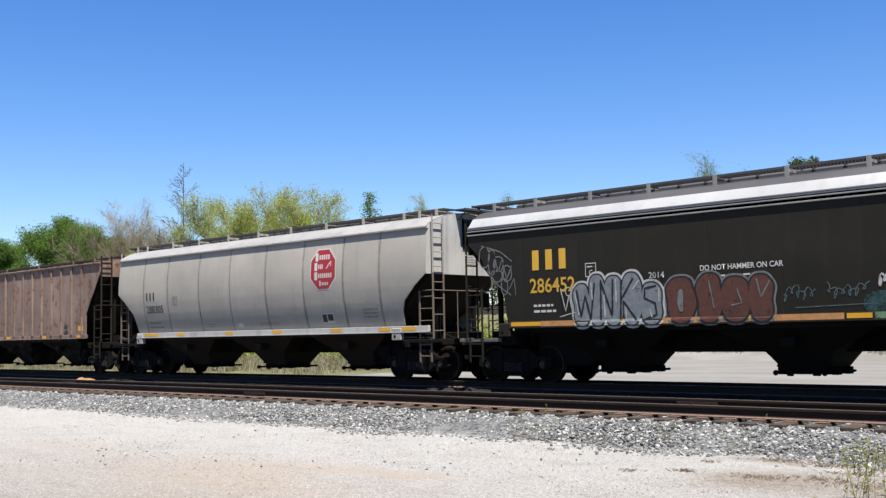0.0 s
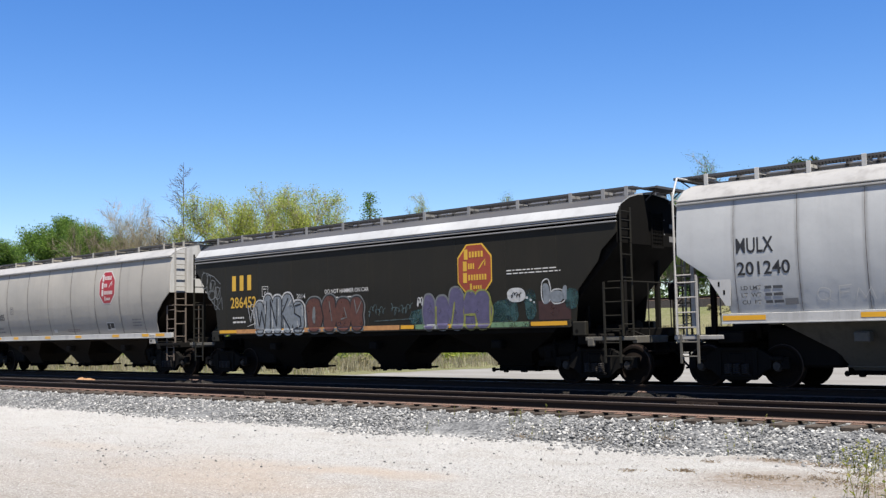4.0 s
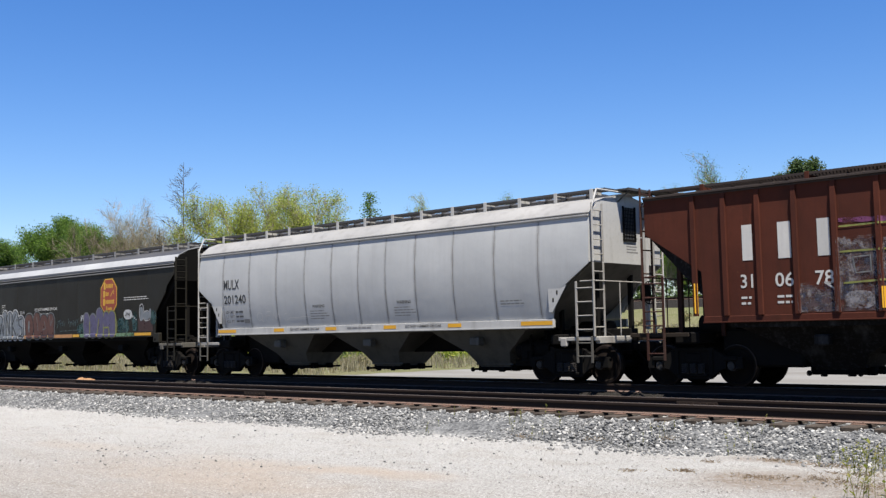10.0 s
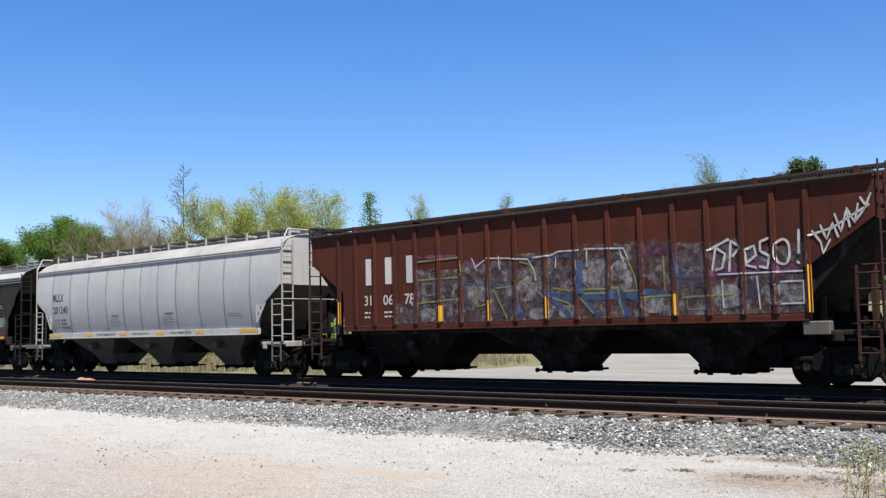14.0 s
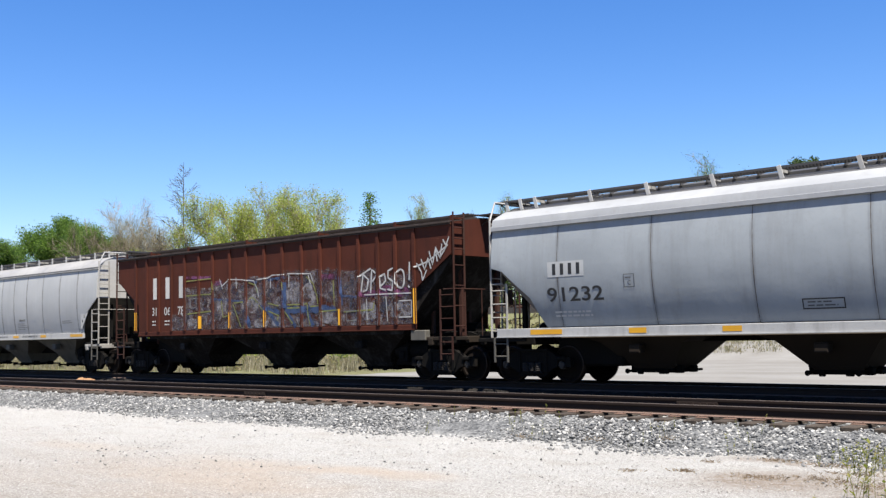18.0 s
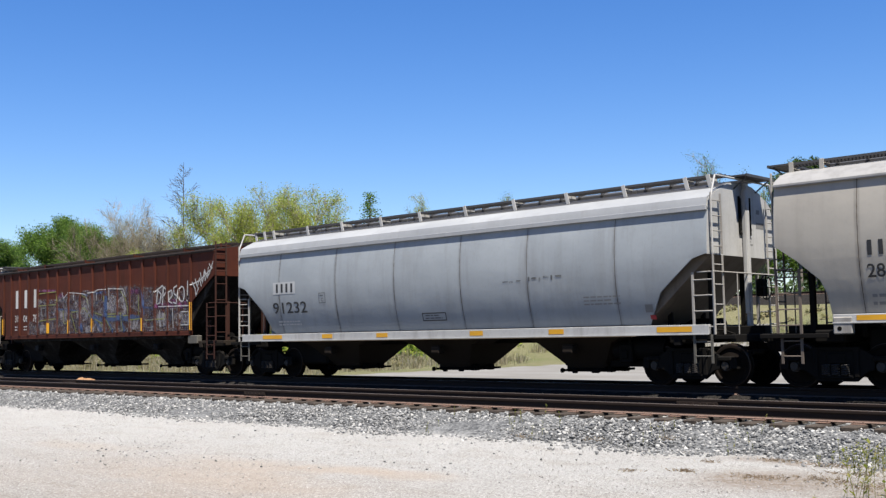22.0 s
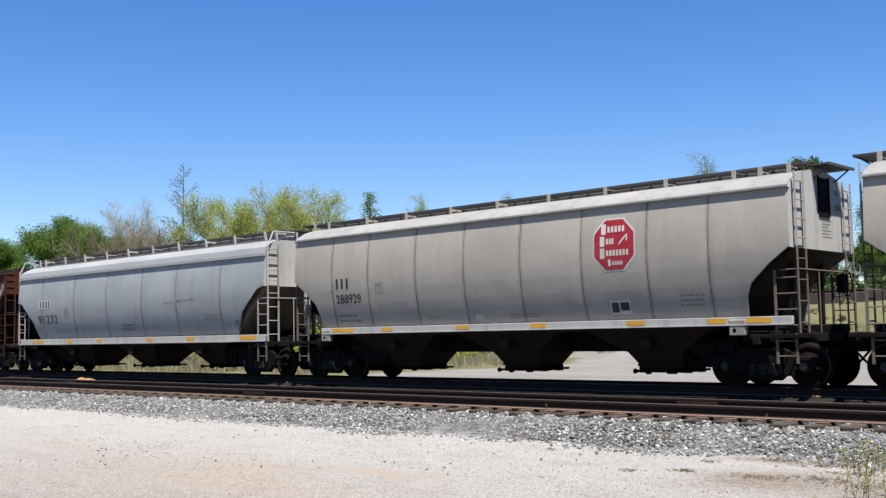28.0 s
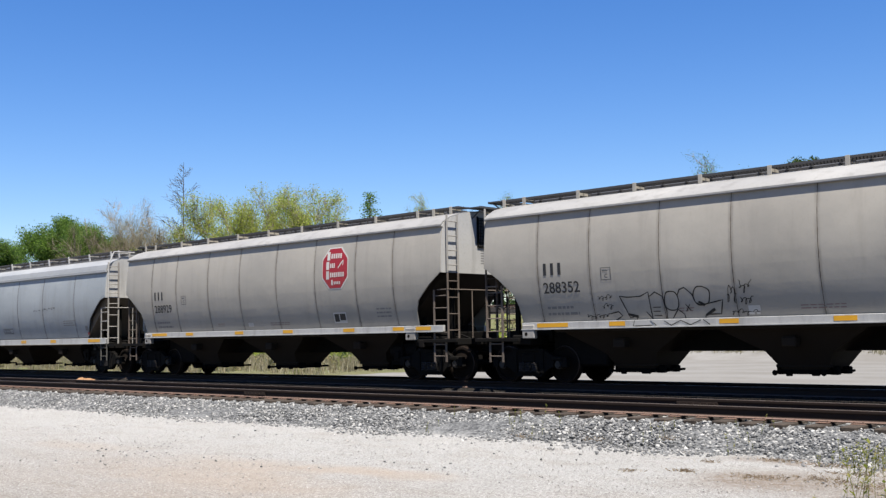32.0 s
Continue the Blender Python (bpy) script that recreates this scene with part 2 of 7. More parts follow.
M["ground"], M["grass"] = ground_mat(), grass_mat()
M["pale_bark"] = simple("pale twig bark", (0.38, 0.325, 0.25), 0.9, 0, 0.2)
M["dark_bark"] = simple("dark twig bark", (0.11, 0.095, 0.08), 0.9, 0, 0.2)
M["dry"] = island_mat("dead grass", [(0, (0.26, 0.17, 0.11)), (0.5, (0.40, 0.29, 0.20)), (1, (0.55, 0.44, 0.32))], 0.9, 0.1, 0.3)
M["bark"] = simple("grey bark", (0.22, 0.19, 0.16), 0.9, 0, 0.2)
M["leaf_green"] = island_mat("fresh green leaves", [(0, (0.04, 0.10, 0.02)), (0.5, (0.105, 0.21, 0.038)), (1, (0.23, 0.36, 0.07))], 0.6, 0.3, 0.55)
M["leaf_yellow"] = island_mat("young yellow green leaves", [(0, (0.25, 0.33, 0.05)), (0.5, (0.38, 0.45, 0.075)), (1, (0.54, 0.54, 0.15))], 0.6, 0.3, 0.55)
M["leaf_bud"] = island_mat("brownish buds", [(0, (0.18, 0.15, 0.09)), (0.5, (0.27, 0.23, 0.135)), (1, (0.35, 0.30, 0.165))], 0.7, 0.2, 0.4)
M["leaf_dark"] = island_mat("dark conifer needles", [(0, (0.025, 0.055, 0.018)), (0.6, (0.055, 0.105, 0.032)), (1, (0.10, 0.16, 0.045))], 0.6, 0.3, 0.2)
M["straw"] = island_mat("dry straw", [(0, (0.24, 0.20, 0.12)), (0.5, (0.42, 0.37, 0.25)), (0.85, (0.58, 0.53, 0.40)), (1, (0.30, 0.34, 0.10))], 0.9, 0.1, 0.35)
# darker copy of the green leaves, with the wood's shade in its colour
M["leaf_shade"] = island_mat("shaded green leaves", [(0, (0.015, 0.035, 0.01)), (0.6, (0.04, 0.085, 0.02)), (1, (0.11, 0.17, 0.035))], 0.6, 0.3, 0.35)
M["weed"] = island_mat("weeds", [(0, (0.10, 0.13, 0.02)), (0.5, (0.22, 0.22, 0.04)), (1, (0.33, 0.27, 0.13))], 0.8, 0.2, 0.35)


# ---- mesh building ----
class Geo:
    """Collects vertices and faces of one mesh."""

    def __init__(self):
        self.v, self.f, self.k = [], [], []

    def add(self, verts, faces, mat=0):
        b = len(self.v)
        self.v += [tuple(p) for p in verts]
        self.f += [tuple(b + i for i in f) for f in faces]
        self.k += [mat] * len(faces)
        return self

    def convex(self, verts, faces, mat=0):
        vs = [Vector(p) for p in verts]
        c = sum(vs, Vector()) / len(vs)
        out = []
        for f in faces:
            a = vs[f[0]]
            nrm = Vector()
            for i in range(1, len(f) - 1):
                nrm += (vs[f[i]] - a).cross(vs[f[i + 1]] - a)
            mid = sum((vs[i] for i in f), Vector()) / len(f)
            out.append(tuple(f) if nrm.dot(mid - c) >= 0 else tuple(reversed(f)))
        return self.add(vs, out, mat)

    def box(self, x0, x1, y0, y1, z0, z1, c=0.0, mat=0, m=None):
        x0, x1, y0, y1, z0, z1 = min(x0, x1), max(x0, x1), min(y0, y1), max(y0, y1), min(z0, z1), max(z0, z1)
        c = min(c, (x1 - x0) * 0.3, (y1 - y0) * 0.3, (z1 - z0) * 0.3)
        if c <= 0:
            vs = [(x, y, z) for x in (x0, x1) for y in (y0, y1) for z in (z0, z1)]
            fs = [(0, 1, 3, 2), (4, 6, 7, 5), (0, 4, 5, 1), (2, 3, 7, 6), (0, 2, 6, 4), (1, 5, 7, 3)]
        else:
            vs, fs, ix = [], [], {}
            X, Y, Z = (x0, x1), (y0, y1), (z0, z1)
            for i in (0, 1):
                for j in (0, 1):
                    for k in (0, 1):
                        px, py, pz = X[i], Y[j], Z[k]
                        dx, dy, dz = (c, -c)[i], (c, -c)[j], (c, -c)[k]
                        for a, p in enumerate(((px, py + dy, pz + dz), (px + dx, py, pz + dz), (px + dx, py + dy, pz))):
                            ix[i, j, k, a] = len(vs)
                            vs.append(p)
                        fs.append(tuple(ix[i, j, k, a] for a in (0, 1, 2)))
            q = ((0, 0), (1, 0), (1, 1), (0, 1))
            for s in (0, 1):
                fs.append(tuple(ix[s, a, b, 0] for a, b in q))
                fs.append(tuple(ix[a, s, b, 1] for a, b in q))
                fs.append(tuple(ix[a, b, s, 2] for a, b in q))
            for a, b in q:
                fs.append((ix[a, b, 0, 0], ix[a, b, 1, 0], ix[a, b, 1, 1], ix[a, b, 0, 1]))
                fs.append((ix[a, 0, b, 0], ix[a, 1, b, 0], ix[a, 1, b, 2], ix[a, 0, b, 2]))
                fs.append((ix[0, a, b, 1], ix[1, a, b, 1], ix[1, a, b, 2], ix[0, a, b, 2]))
        if m is not None:
            vs = [m @ Vector(p) for p in vs]
        return self.convex(vs, fs, mat)

    def tube(self, a, b, r, n=8, r2=None, mat=0, caps=True):
        a, b = Vector(a), Vector(b)
        d = (b - a).normalized()
        u = d.orthogonal().normalized()
        w = d.cross(u)
        r2 = r if r2 is None else r2
        vs = []
        for p, q in ((a, r), (b, r2)):
            vs += [p + (u * math.cos(6.28318 * i / n) + w * math.sin(6.28318 * i / n)) * q for i in range(n)]
        fs = [(i, (i + 1) % n, n + (i + 1) % n, n + i) for i in range(n)]
        if caps:
            fs += [tuple(reversed(range(n))), tuple(range(n, 2 * n))]
        return self.add(vs, fs, mat)

    def pipe(self, pts, r, n=6, mat=0):
        for a, b in zip(pts, pts[1:]):
            self.tube(a, b, r, n, mat=mat)
        return self

    def turned(self, prof, n=24, mat=0, m=None):
        """Surface of revolution about y; prof: (radius, y)."""
        vs = []
        for r, y in prof:
            vs += [(r * math.cos(6.28318 * i / n), y, r * math.sin(6.28318 * i / n)) for i in range(n)]
        fs = []
        for j in range(len(prof) - 1):
            for i in range(n):
                k = (i + 1) % n
                fs.append((j * n + i, (j + 1) * n + i, (j + 1) * n + k, j * n + k))
        if m is not None:
            vs = [m @ Vector(p) for p in vs]
        return self.add(vs, fs, mat)

    def sweep(self, prof, x0, x1, mat=0, close=False, steps=1):
        """An outline of (y, z) points drawn along x."""
        n = len(prof)
        vs = [(x0 + (x1 - x0) * s / steps, y, z) for s in range(steps + 1) for y, z in prof]
        fs = []
        for s in range(steps):
            for i in range(n if close else n - 1):
                k = (i + 1) % n
                fs.append((s * n + i, s * n + k, (s + 1) * n + k, (s + 1) * n + i))
        if close:
            fs += [tuple(reversed(range(n))), tuple(range(steps * n, steps * n + n))]
        return self.add(vs, fs, mat)

    def prism(self, poly, y0, y1, mat=0):
        """A polygon of (x, z) points with thickness along y."""
        n = len(poly)
        vs = [(x, y0, z) for x, z in poly] + [(x, y1, z) for x, z in poly]
        fs = [tuple(range(n)), tuple(range(2 * n - 1, n - 1, -1))]
        fs += [(i, n + i, n + (i + 1) % n, (i + 1) % n) for i in range(n)]
        return self.add(vs, fs, mat)

    def mesh(self, name, mats, smooth=35):
        me = bpy.data.meshes.new(name)
        me.from_pydata(self.v, [], self.f)
        for mt in mats if isinstance(mats, (list, tuple)) else [mats]:
            me.materials.append(M[mt] if isinstance(mt, str) else mt)
        if any(self.k):
            me.polygons.foreach_set("material_index", self.k)
        if smooth:
            me.polygons.foreach_set("use_smooth", [True] * len(self.f))
            me.set_sharp_from_angle(angle=radians(smooth))
        me.update()
        return me


def fix(me):
    """Turns all faces outwards."""
    b = bmesh.new()
    b.from_mesh(me)
    bmesh.ops.recalc_face_normals(b, faces=b.faces)
    b.to_mesh(me)
    b.free()
    return me


def part(name, data, material, parent, label="", at=None, smooth=35):
    """One mesh object under a thing or under a part."""
    me = data.mesh(name, material, smooth) if isinstance(data, Geo) else data
    ob = new(name, me)
    ob.parent = parent
    if at is not None:
        ob.matrix_basis = at
    if label:
        ob["label"] = label
    return ob


def thing(name, data, material, label, category, group="", kind="", at=None, smooth=35):
    me = data.mesh(name, material, smooth) if isinstance(data, Geo) else data
    ob = new(name, me)
    if at is not None:
        ob.matrix_basis = at
    return tagged(ob, label, category, group, kind)


KEPT = {}


def shared(key, make):
    if key not in KEPT:
        KEPT[key] = make()
    return KEPT[key]


def lerp_at(rows, z):
    """Value at z of a list of (z, value), z rising."""
    if z <= rows[0][0]:
        return rows[0][1]
    for (a, p), (b, q) in zip(rows, rows[1:]):
        if z <= b:
            return p + (q - p) * (z - a) / (b - a)
    return rows[-1][1]

# ---- ground ----
def ground_z(x, y):
    z = GRAVEL_Z + 0.02 * noise.noise((x * 0.5, y * 0.5, 0)) + 0.012 * noise.noise((x * 2.1, y * 2.1, 3))
    if y > 24:
        z = -0.6 + 0.05 * noise.noise((x * 0.1, y * 0.1, 5))
        k = min(max((y - 56) / 11, 0), 1)
        top = 3.35
        z += (top + 0.6) * k * k * (3 - 2 * k)
        if y > 74:
            z -= 1.2 * min((y - 74) / 8, 1)
        z -= 0.45 * min(max((y - 61) / 3, 0), 1) * min(max((75 - y) / 2, 0), 1)
        z += 0.25 * noise.noise((x * 0.15, y * 0.15, 9)) * min(max((y - 50) / 8, 0), 1)
    return z


def spread(pairs):
    out = []
    for a, b, step in pairs:
        n = max(1, round((b - a) / step))
        out += [a + (b - a) * i / n for i in range(n)]
    return out + [pairs[-1][1]]


def build_ground():
    xs = spread([(-2600, -400, 550), (-400, -160, 30), (-160, -46, 3), (-46, 3, 0.4), (3, 60, 4), (60, 200, 35), (200, 2600, 600)])
    ys = spread([(-1500, -60, 480), (-60, 3, 9), (3, 15.2, 0.4), (15.2, 24, 1.1), (24, 90, 1.5), (90, 260, 17), (260, 3200, 490)])
    g = Geo()
    nx, ny = len(xs), len(ys)
    vs = [(x, y, ground_z(x, y)) for x in xs for y in ys]
    fs, ks = [], []
    for i in range(nx - 1):
        for j in range(ny - 1):
            fs.append((i * ny + j, (i + 1) * ny + j, (i + 1) * ny + j + 1, i * ny + j + 1))
            x, y = (xs[i] + xs[i + 1]) / 2, (ys[j] + ys[j + 1]) / 2
            edge = -38.2 + 0.8 * noise.noise((0.2, y * 0.4, 2)) - max(0, y - 53) * 0.8
            lot = y < 24.2 or (x > edge and y < 59.8 + 1.2 * noise.noise((x * 0.3, 1, 1)))
            ks.append((0 if y < 24.2 else 2) if lot else 1)
    g.v, g.f, g.k = vs, fs, ks
    thing("ground", g, ["ground", "grass", "lot"], "pale crushed stone yard with rough grass beyond the line", "ground", kind="structure", smooth=180)


build_ground()

BED = [(13.7, -0.62), (14.05, -0.55), (14.6, -0.42), (15.1, -0.30), (15.5, -0.25), (17.7, -0.24), (18.3, -0.34), (19.0, -0.42),
       (20.0, -0.44), (20.72, -0.40), (21.0, -0.33), (21.22, -0.195), (23.02, -0.195), (23.3, -0.25), (23.8, -0.28), (24.9, -0.58), (25.3, -0.66)]


def bed_mat():
    n = Nodes("ballast between the stones")
    v = n.node("ShaderNodeTexVoronoi", Scale=17.0)
    n.link(n.coord(), v.inputs["Vector"])
    f = n.noise(30, 4, 0.7, shift=0)
    c = n.mix(n.ramp(v.outputs["Color"], 0.1, 0.9), (0.08, 0.084, 0.09), (0.30, 0.305, 0.31))
    c = n.mix(n.ramp(f, 0.45, 0.75, 0, 0.6), c, (0.06, 0.058, 0.055))
    # white stone dust washed over the toe of the bed
    sep = n.t.nodes.new("ShaderNodeSeparateXYZ")
    n.link(n.tc.outputs["Object"], sep.inputs[0])
    add = n.t.nodes.new("ShaderNodeMath")
    add.operation = "MULTIPLY_ADD"
    add.inputs[1].default_value = 0.9
    n.link(n.noise(2.5, 6, 0.7, shift=0), add.inputs[0])
    n.link(sep.outputs[1], add.inputs[2])
    c = n.mix(n.ramp(add.outputs[0], 14.6, 14.2, 0, 0.85), c, (0.43, 0.43, 0.42))
    # near black strip: the shade under the train, put into the bed's colour
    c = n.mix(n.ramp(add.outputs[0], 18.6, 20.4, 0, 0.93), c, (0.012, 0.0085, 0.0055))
    n.bump(v.outputs["Distance"], 0.04, 1.0)
    return n.done(c, 0.92, 0, 0.15)


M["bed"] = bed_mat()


def build_bed():
    g = Geo()
    xs = spread([(-600, -60, 30), (-60, 6, 0.6), (6, 300, 30)])
    vs = []
    for x in xs:
        for i, (y, z) in enumerate(BED):
            w = 0.05 if -60 < x < 6 else 0.0
            e = 0.25 * noise.noise((x * 0.35, 7, 0)) if i < 3 and w else 0.0
            vs.append((x, y + e, z + w * noise.noise((x * 1.3, y * 1.7, 0)) * (0.4 if i > 3 else 1)))
    n = len(BED)
    fs = [(i * n + j, (i + 1) * n + j, (i + 1) * n + j + 1, i * n + j + 1) for i in range(len(xs) - 1) for j in range(n - 1)]
    g.add(vs, fs)
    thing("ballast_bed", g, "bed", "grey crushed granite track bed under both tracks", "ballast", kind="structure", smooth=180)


build_bed()

ICO_V, ICO_F = [], []
_b = bmesh.new()
bmesh.ops.create_icosphere(_b, subdivisions=1, radius=1.0)
ICO_V = np.array([v.co[:] for v in _b.verts])
ICO_F = np.array([[v.index for v in f.verts] for f in _b.faces])
_b.free()


def stones(name, count, place, rmin, rmax, material, label, category, seed, flat=0.7):
    """Loose angular stones: one mesh, each stone a closed piece of its own."""
    rng = np.random.default_rng(seed)
    pos = place(rng, count)
    count = len(pos)
    r = rmin + (rmax - rmin) * rng.random(count) ** 1.6
    k = len(ICO_V)
    shape = ICO_V[None] * (1 + 0.55 * (rng.random((count, k, 1)) - 0.5))
    shape = shape * (0.7 + 0.6 * rng.random((count, 1, 3))) * np.array([1, 1, flat])
    a = rng.random(count) * 6.283
    b = (rng.random(count) - 0.5) * 1.4
    ca, sa, cb, sb = np.cos(a), np.sin(a), np.cos(b), np.sin(b)
    x, y, z = shape[..., 0], shape[..., 1], shape[..., 2]
    x, z = x * cb[:, None] - z * sb[:, None], x * sb[:, None] + z * cb[:, None]
    x, y = x * ca[:, None] - y * sa[:, None], x * sa[:, None] + y * ca[:, None]
    v = np.stack([x, y, z], -1) * r[:, None, None] + pos[:, None, :]
    f = (ICO_F[None] + (np.arange(count) * k)[:, None, None]).reshape(-1, 3)
    me = bpy.data.meshes.new(name)
    me.from_pydata(v.reshape(-1, 3), [], f)
    me.materials.append(M[material])
    ob = new(name, me)
    return tagged(ob, label, category, kind="stuff")


def bed_height(y):
    return np.interp(y, [p[0] for p in BED], [p[1] for p in BED])


def on_shoulder(rng, n):
    x = rng.uniform(-44, -2, n)
    y = 12.5 + 3.0 * rng.random(n) ** 0.62
    edge = 13.95 + 0.22 * np.sin(x * 0.7) * np.sin(x * 0.23 + 1) + 0.1 * np.sin(x * 2.3)
    keep = rng.random(n) < np.clip((y - edge + 0.8) / 0.95, 0.04, 1.0) ** 1.4
    x, y = x[keep], y[keep]
    return np.stack([x, y, np.maximum(bed_height(y), GRAVEL_Z - 0.004) + rng.uniform(-0.012, 0.02, len(x))], -1)


def between(rng, n):
    x, y = rng.uniform(-46, -4, n), rng.uniform(15.9, 18.6, n)
    return np.stack([x, y, bed_height(y) + rng.uniform(-0.01, 0.015, n)], -1)


def on_yard(rng, n):
    x, y = rng.uniform(-33, -2, n), rng.uniform(5.0, 14.1, n)
    keep = (np.abs(x / y + 1.25) < 1.1)
    x, y = x[keep], y[keep]
    return np.stack([x, y, np.full(len(x), GRAVEL_Z + 0.004)], -1)


stones("ballast_stones", 56000, on_shoulder, 0.014, 0.038, "ballast", "grey and white crushed granite stones beside the empty track", "ballast", 1)
stones("bed_stones", 3200, between, 0.02, 0.045, "ballast", "crushed granite stones between the rails", "ballast", 2)
stones("pebbles", 22000, on_yard, 0.003, 0.011, "pebble", "small loose pebbles on the pale yard", "gravel", 3)



def in_clusters(rng, n):
    """Darker stones that lie in loose drifts on the yard."""
    out = []
    for _ in range(20):
        cx, cy = rng.uniform(-22, -4), rng.uniform(7.5, 13.0)
        k = rng.integers(6, 26)
        out.append(np.stack([cx + rng.normal(0, 0.8, k), cy + rng.normal(0, 0.35, k)], -1))
    p = np.concatenate(out)
    p = p[(p[:, 1] < 13.7) & (p[:, 1] > 6.5)]
    return np.concatenate([p, np.full((len(p), 1), GRAVEL_Z + 0.006)], 1)


stones("grey_stones", 0, in_clusters, 0.006, 0.022, "ballast", "grey stones strewn in drifts over the yard", "gravel", 6)

# ---- tracks ----
RAIL = [(-0.07, -0.186), (-0.07, -0.175), (-0.02, -0.155), (-0.009, -0.14), (-0.009, -0.06), (-0.034, -0.045), (-0.036, -0.012), (-0.026, -0.001),
        (0.026, -0.001), (0.036, -0.012), (0.034, -0.045), (0.009, -0.06), (0.009, -0.14), (0.02, -0.155), (0.07, -0.175), (0.07, -0.186)]


def rail_mesh(top):
    g = Geo()
    g.sweep(RAIL, -400, 200, close=True)
    # head polished; webs and feet carry a shaded and a lit tone of rust
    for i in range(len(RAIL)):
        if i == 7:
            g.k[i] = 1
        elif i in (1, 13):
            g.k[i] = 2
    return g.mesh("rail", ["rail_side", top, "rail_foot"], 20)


def tie_mesh():
    return Geo().box(-0.115, 0.115, -1.3, 1.3, -0.38, -0.197, 0.015).mesh("tie", "tie", 25)


def plate_mesh():
    g = Geo().box(-0.1, 0.1, -0.17, 0.17, -0.2, -0.186, 0.004)
    for sx in (-0.07, 0.07):
        for sy in (-0.1, 0.1):
            g.box(sx - 0.012, sx + 0.012, sy - 0.016, sy + 0.016, -0.187, -0.158, 0.004)
    return g.mesh("tie_plate", "plate_rust", 25)


def build_track(name, y, label, top, pieces, sunk=0.0):
    tr = new(name)
    tr.matrix_basis = pose(0, y, 0)
    tagged(tr, label, "railway track", kind="structure")
    rail = rail_mesh(top)
    for sy in (-0.7525, 0.7525):
        part("rail", rail, None, tr, at=pose(0, sy, 0))
    tie, plate = shared("tie", tie_mesh), shared("plate", plate_mesh)
    rng = random.Random(5 + int(y))
    rest = Geo()
    x = -120.0
    while x < 40:
        x += 0.52 + rng.uniform(-0.03, 0.03)
        j, a, d = rng.uniform(-0.06, 0.06), rng.uniform(-1.5, 1.5), rng.uniform(-0.012, 0.0)
        if pieces and -50 < x < 1:
            t = part("tie", tie, None, tr, at=pose(x, j, d, 0, 0, a))
            for sy in (-0.7525, 0.7525):
                part("tie_plate", plate, None, tr, at=pose(x, sy, 0, 0, 0, a * 0.5))
        else:
            rest.box(x - 0.11, x + 0.11, -1.3 + j, 1.3 + j, -0.42, -0.2 + d - sunk)
            for sy in (-0.7525, 0.7525):
                if sunk and -50 < x < 1:
                    rest.box(x - 0.09, x + 0.09, sy - 0.14, sy + 0.14, -0.2 + d - sunk, -0.184)
    o = part("far_ties", rest, "tie", tr, smooth=0)
    o["kind"] = "stuff"
    if pieces:
        # bolted joint bars on the back rail and the front one
        for jx, sy in ((-9.84, 0.7525), (-21.0, -0.7525), (-33.0, 0.7525)):
            g = Geo().box(-0.42, 0.42, -0.035, 0.035, -0.15, -0.05, 0.01)
            for k in range(6):
                g.tube((-0.35 + 0.14 * k, -0.06, -0.1), (-0.35 + 0.14 * k, -0.03, -0.1), 0.018, 6)
            part("joint_bar", g, "rail_side", tr, at=pose(jx, sy, 0))
    return tr


build_track("siding_track", SIDING_Y, "empty rusty track on weathered wooden ties", "rail_top", True)
build_track("main_track", TRACK_Y, "track with worn shiny rails under the train", "rail_top", False, 0.06)
far_track = build_track("far_track", 70.0, "distant track on a raised gravel bank", "rail_top", False)
far_track.matrix_basis = pose(0, 70.0, 3.75)
_g = Geo()
_g.sweep([(66.2, 2.2), (68.2, 3.5), (71.8, 3.5), (74.0, 2.0)], -300, 200, steps=60)
thing("far_ballast_bank", _g, "bed", "pale ballast bank under the distant track", "ballast", kind="structure")


def clay_heap():
    g = Geo()
    n, m = 14, 6
    vs = []
    for j in range(m):
        for i in range(n):
            a, r = 6.28318 * i / n, 1 - j / (m - 1)
            w = 1 + 0.25 * noise.noise((math.cos(a) * 2, math.sin(a) * 2, j * 0.5))
            vs.append((0.85 * r * w * math.cos(a), 0.4 * r * w * math.sin(a), 0.30 * (1 - r ** 4) * w + 0.05 * noise.noise((r * 3 * math.cos(a), r * 3 * math.sin(a), 4))))
    fs = [(j * n + i, j * n + (i + 1) % n, (j + 1) * n + (i + 1) % n, (j + 1) * n + i) for j in range(m - 1) for i in range(n)]
    g.add(vs, fs)
    nd = Nodes("orange clay")
    f = nd.noise(12, 6, shift=0)
    nd.bump(f, 0.03, 0.8)
    M["clay"] = nd.done(nd.mix(nd.ramp(f, 0.3, 0.7), (0.34, 0.17, 0.08), (0.48, 0.29, 0.16)), 0.95, 0, 0.1)
    thing("clay_heap", g, "clay", "small heap of orange clay lying behind the empty track", "clay heap", at=pose(-33.6, 18.1, -0.33), smooth=60)


clay_heap()

# ---- rolling stock ----
WHEEL_R = 0.457


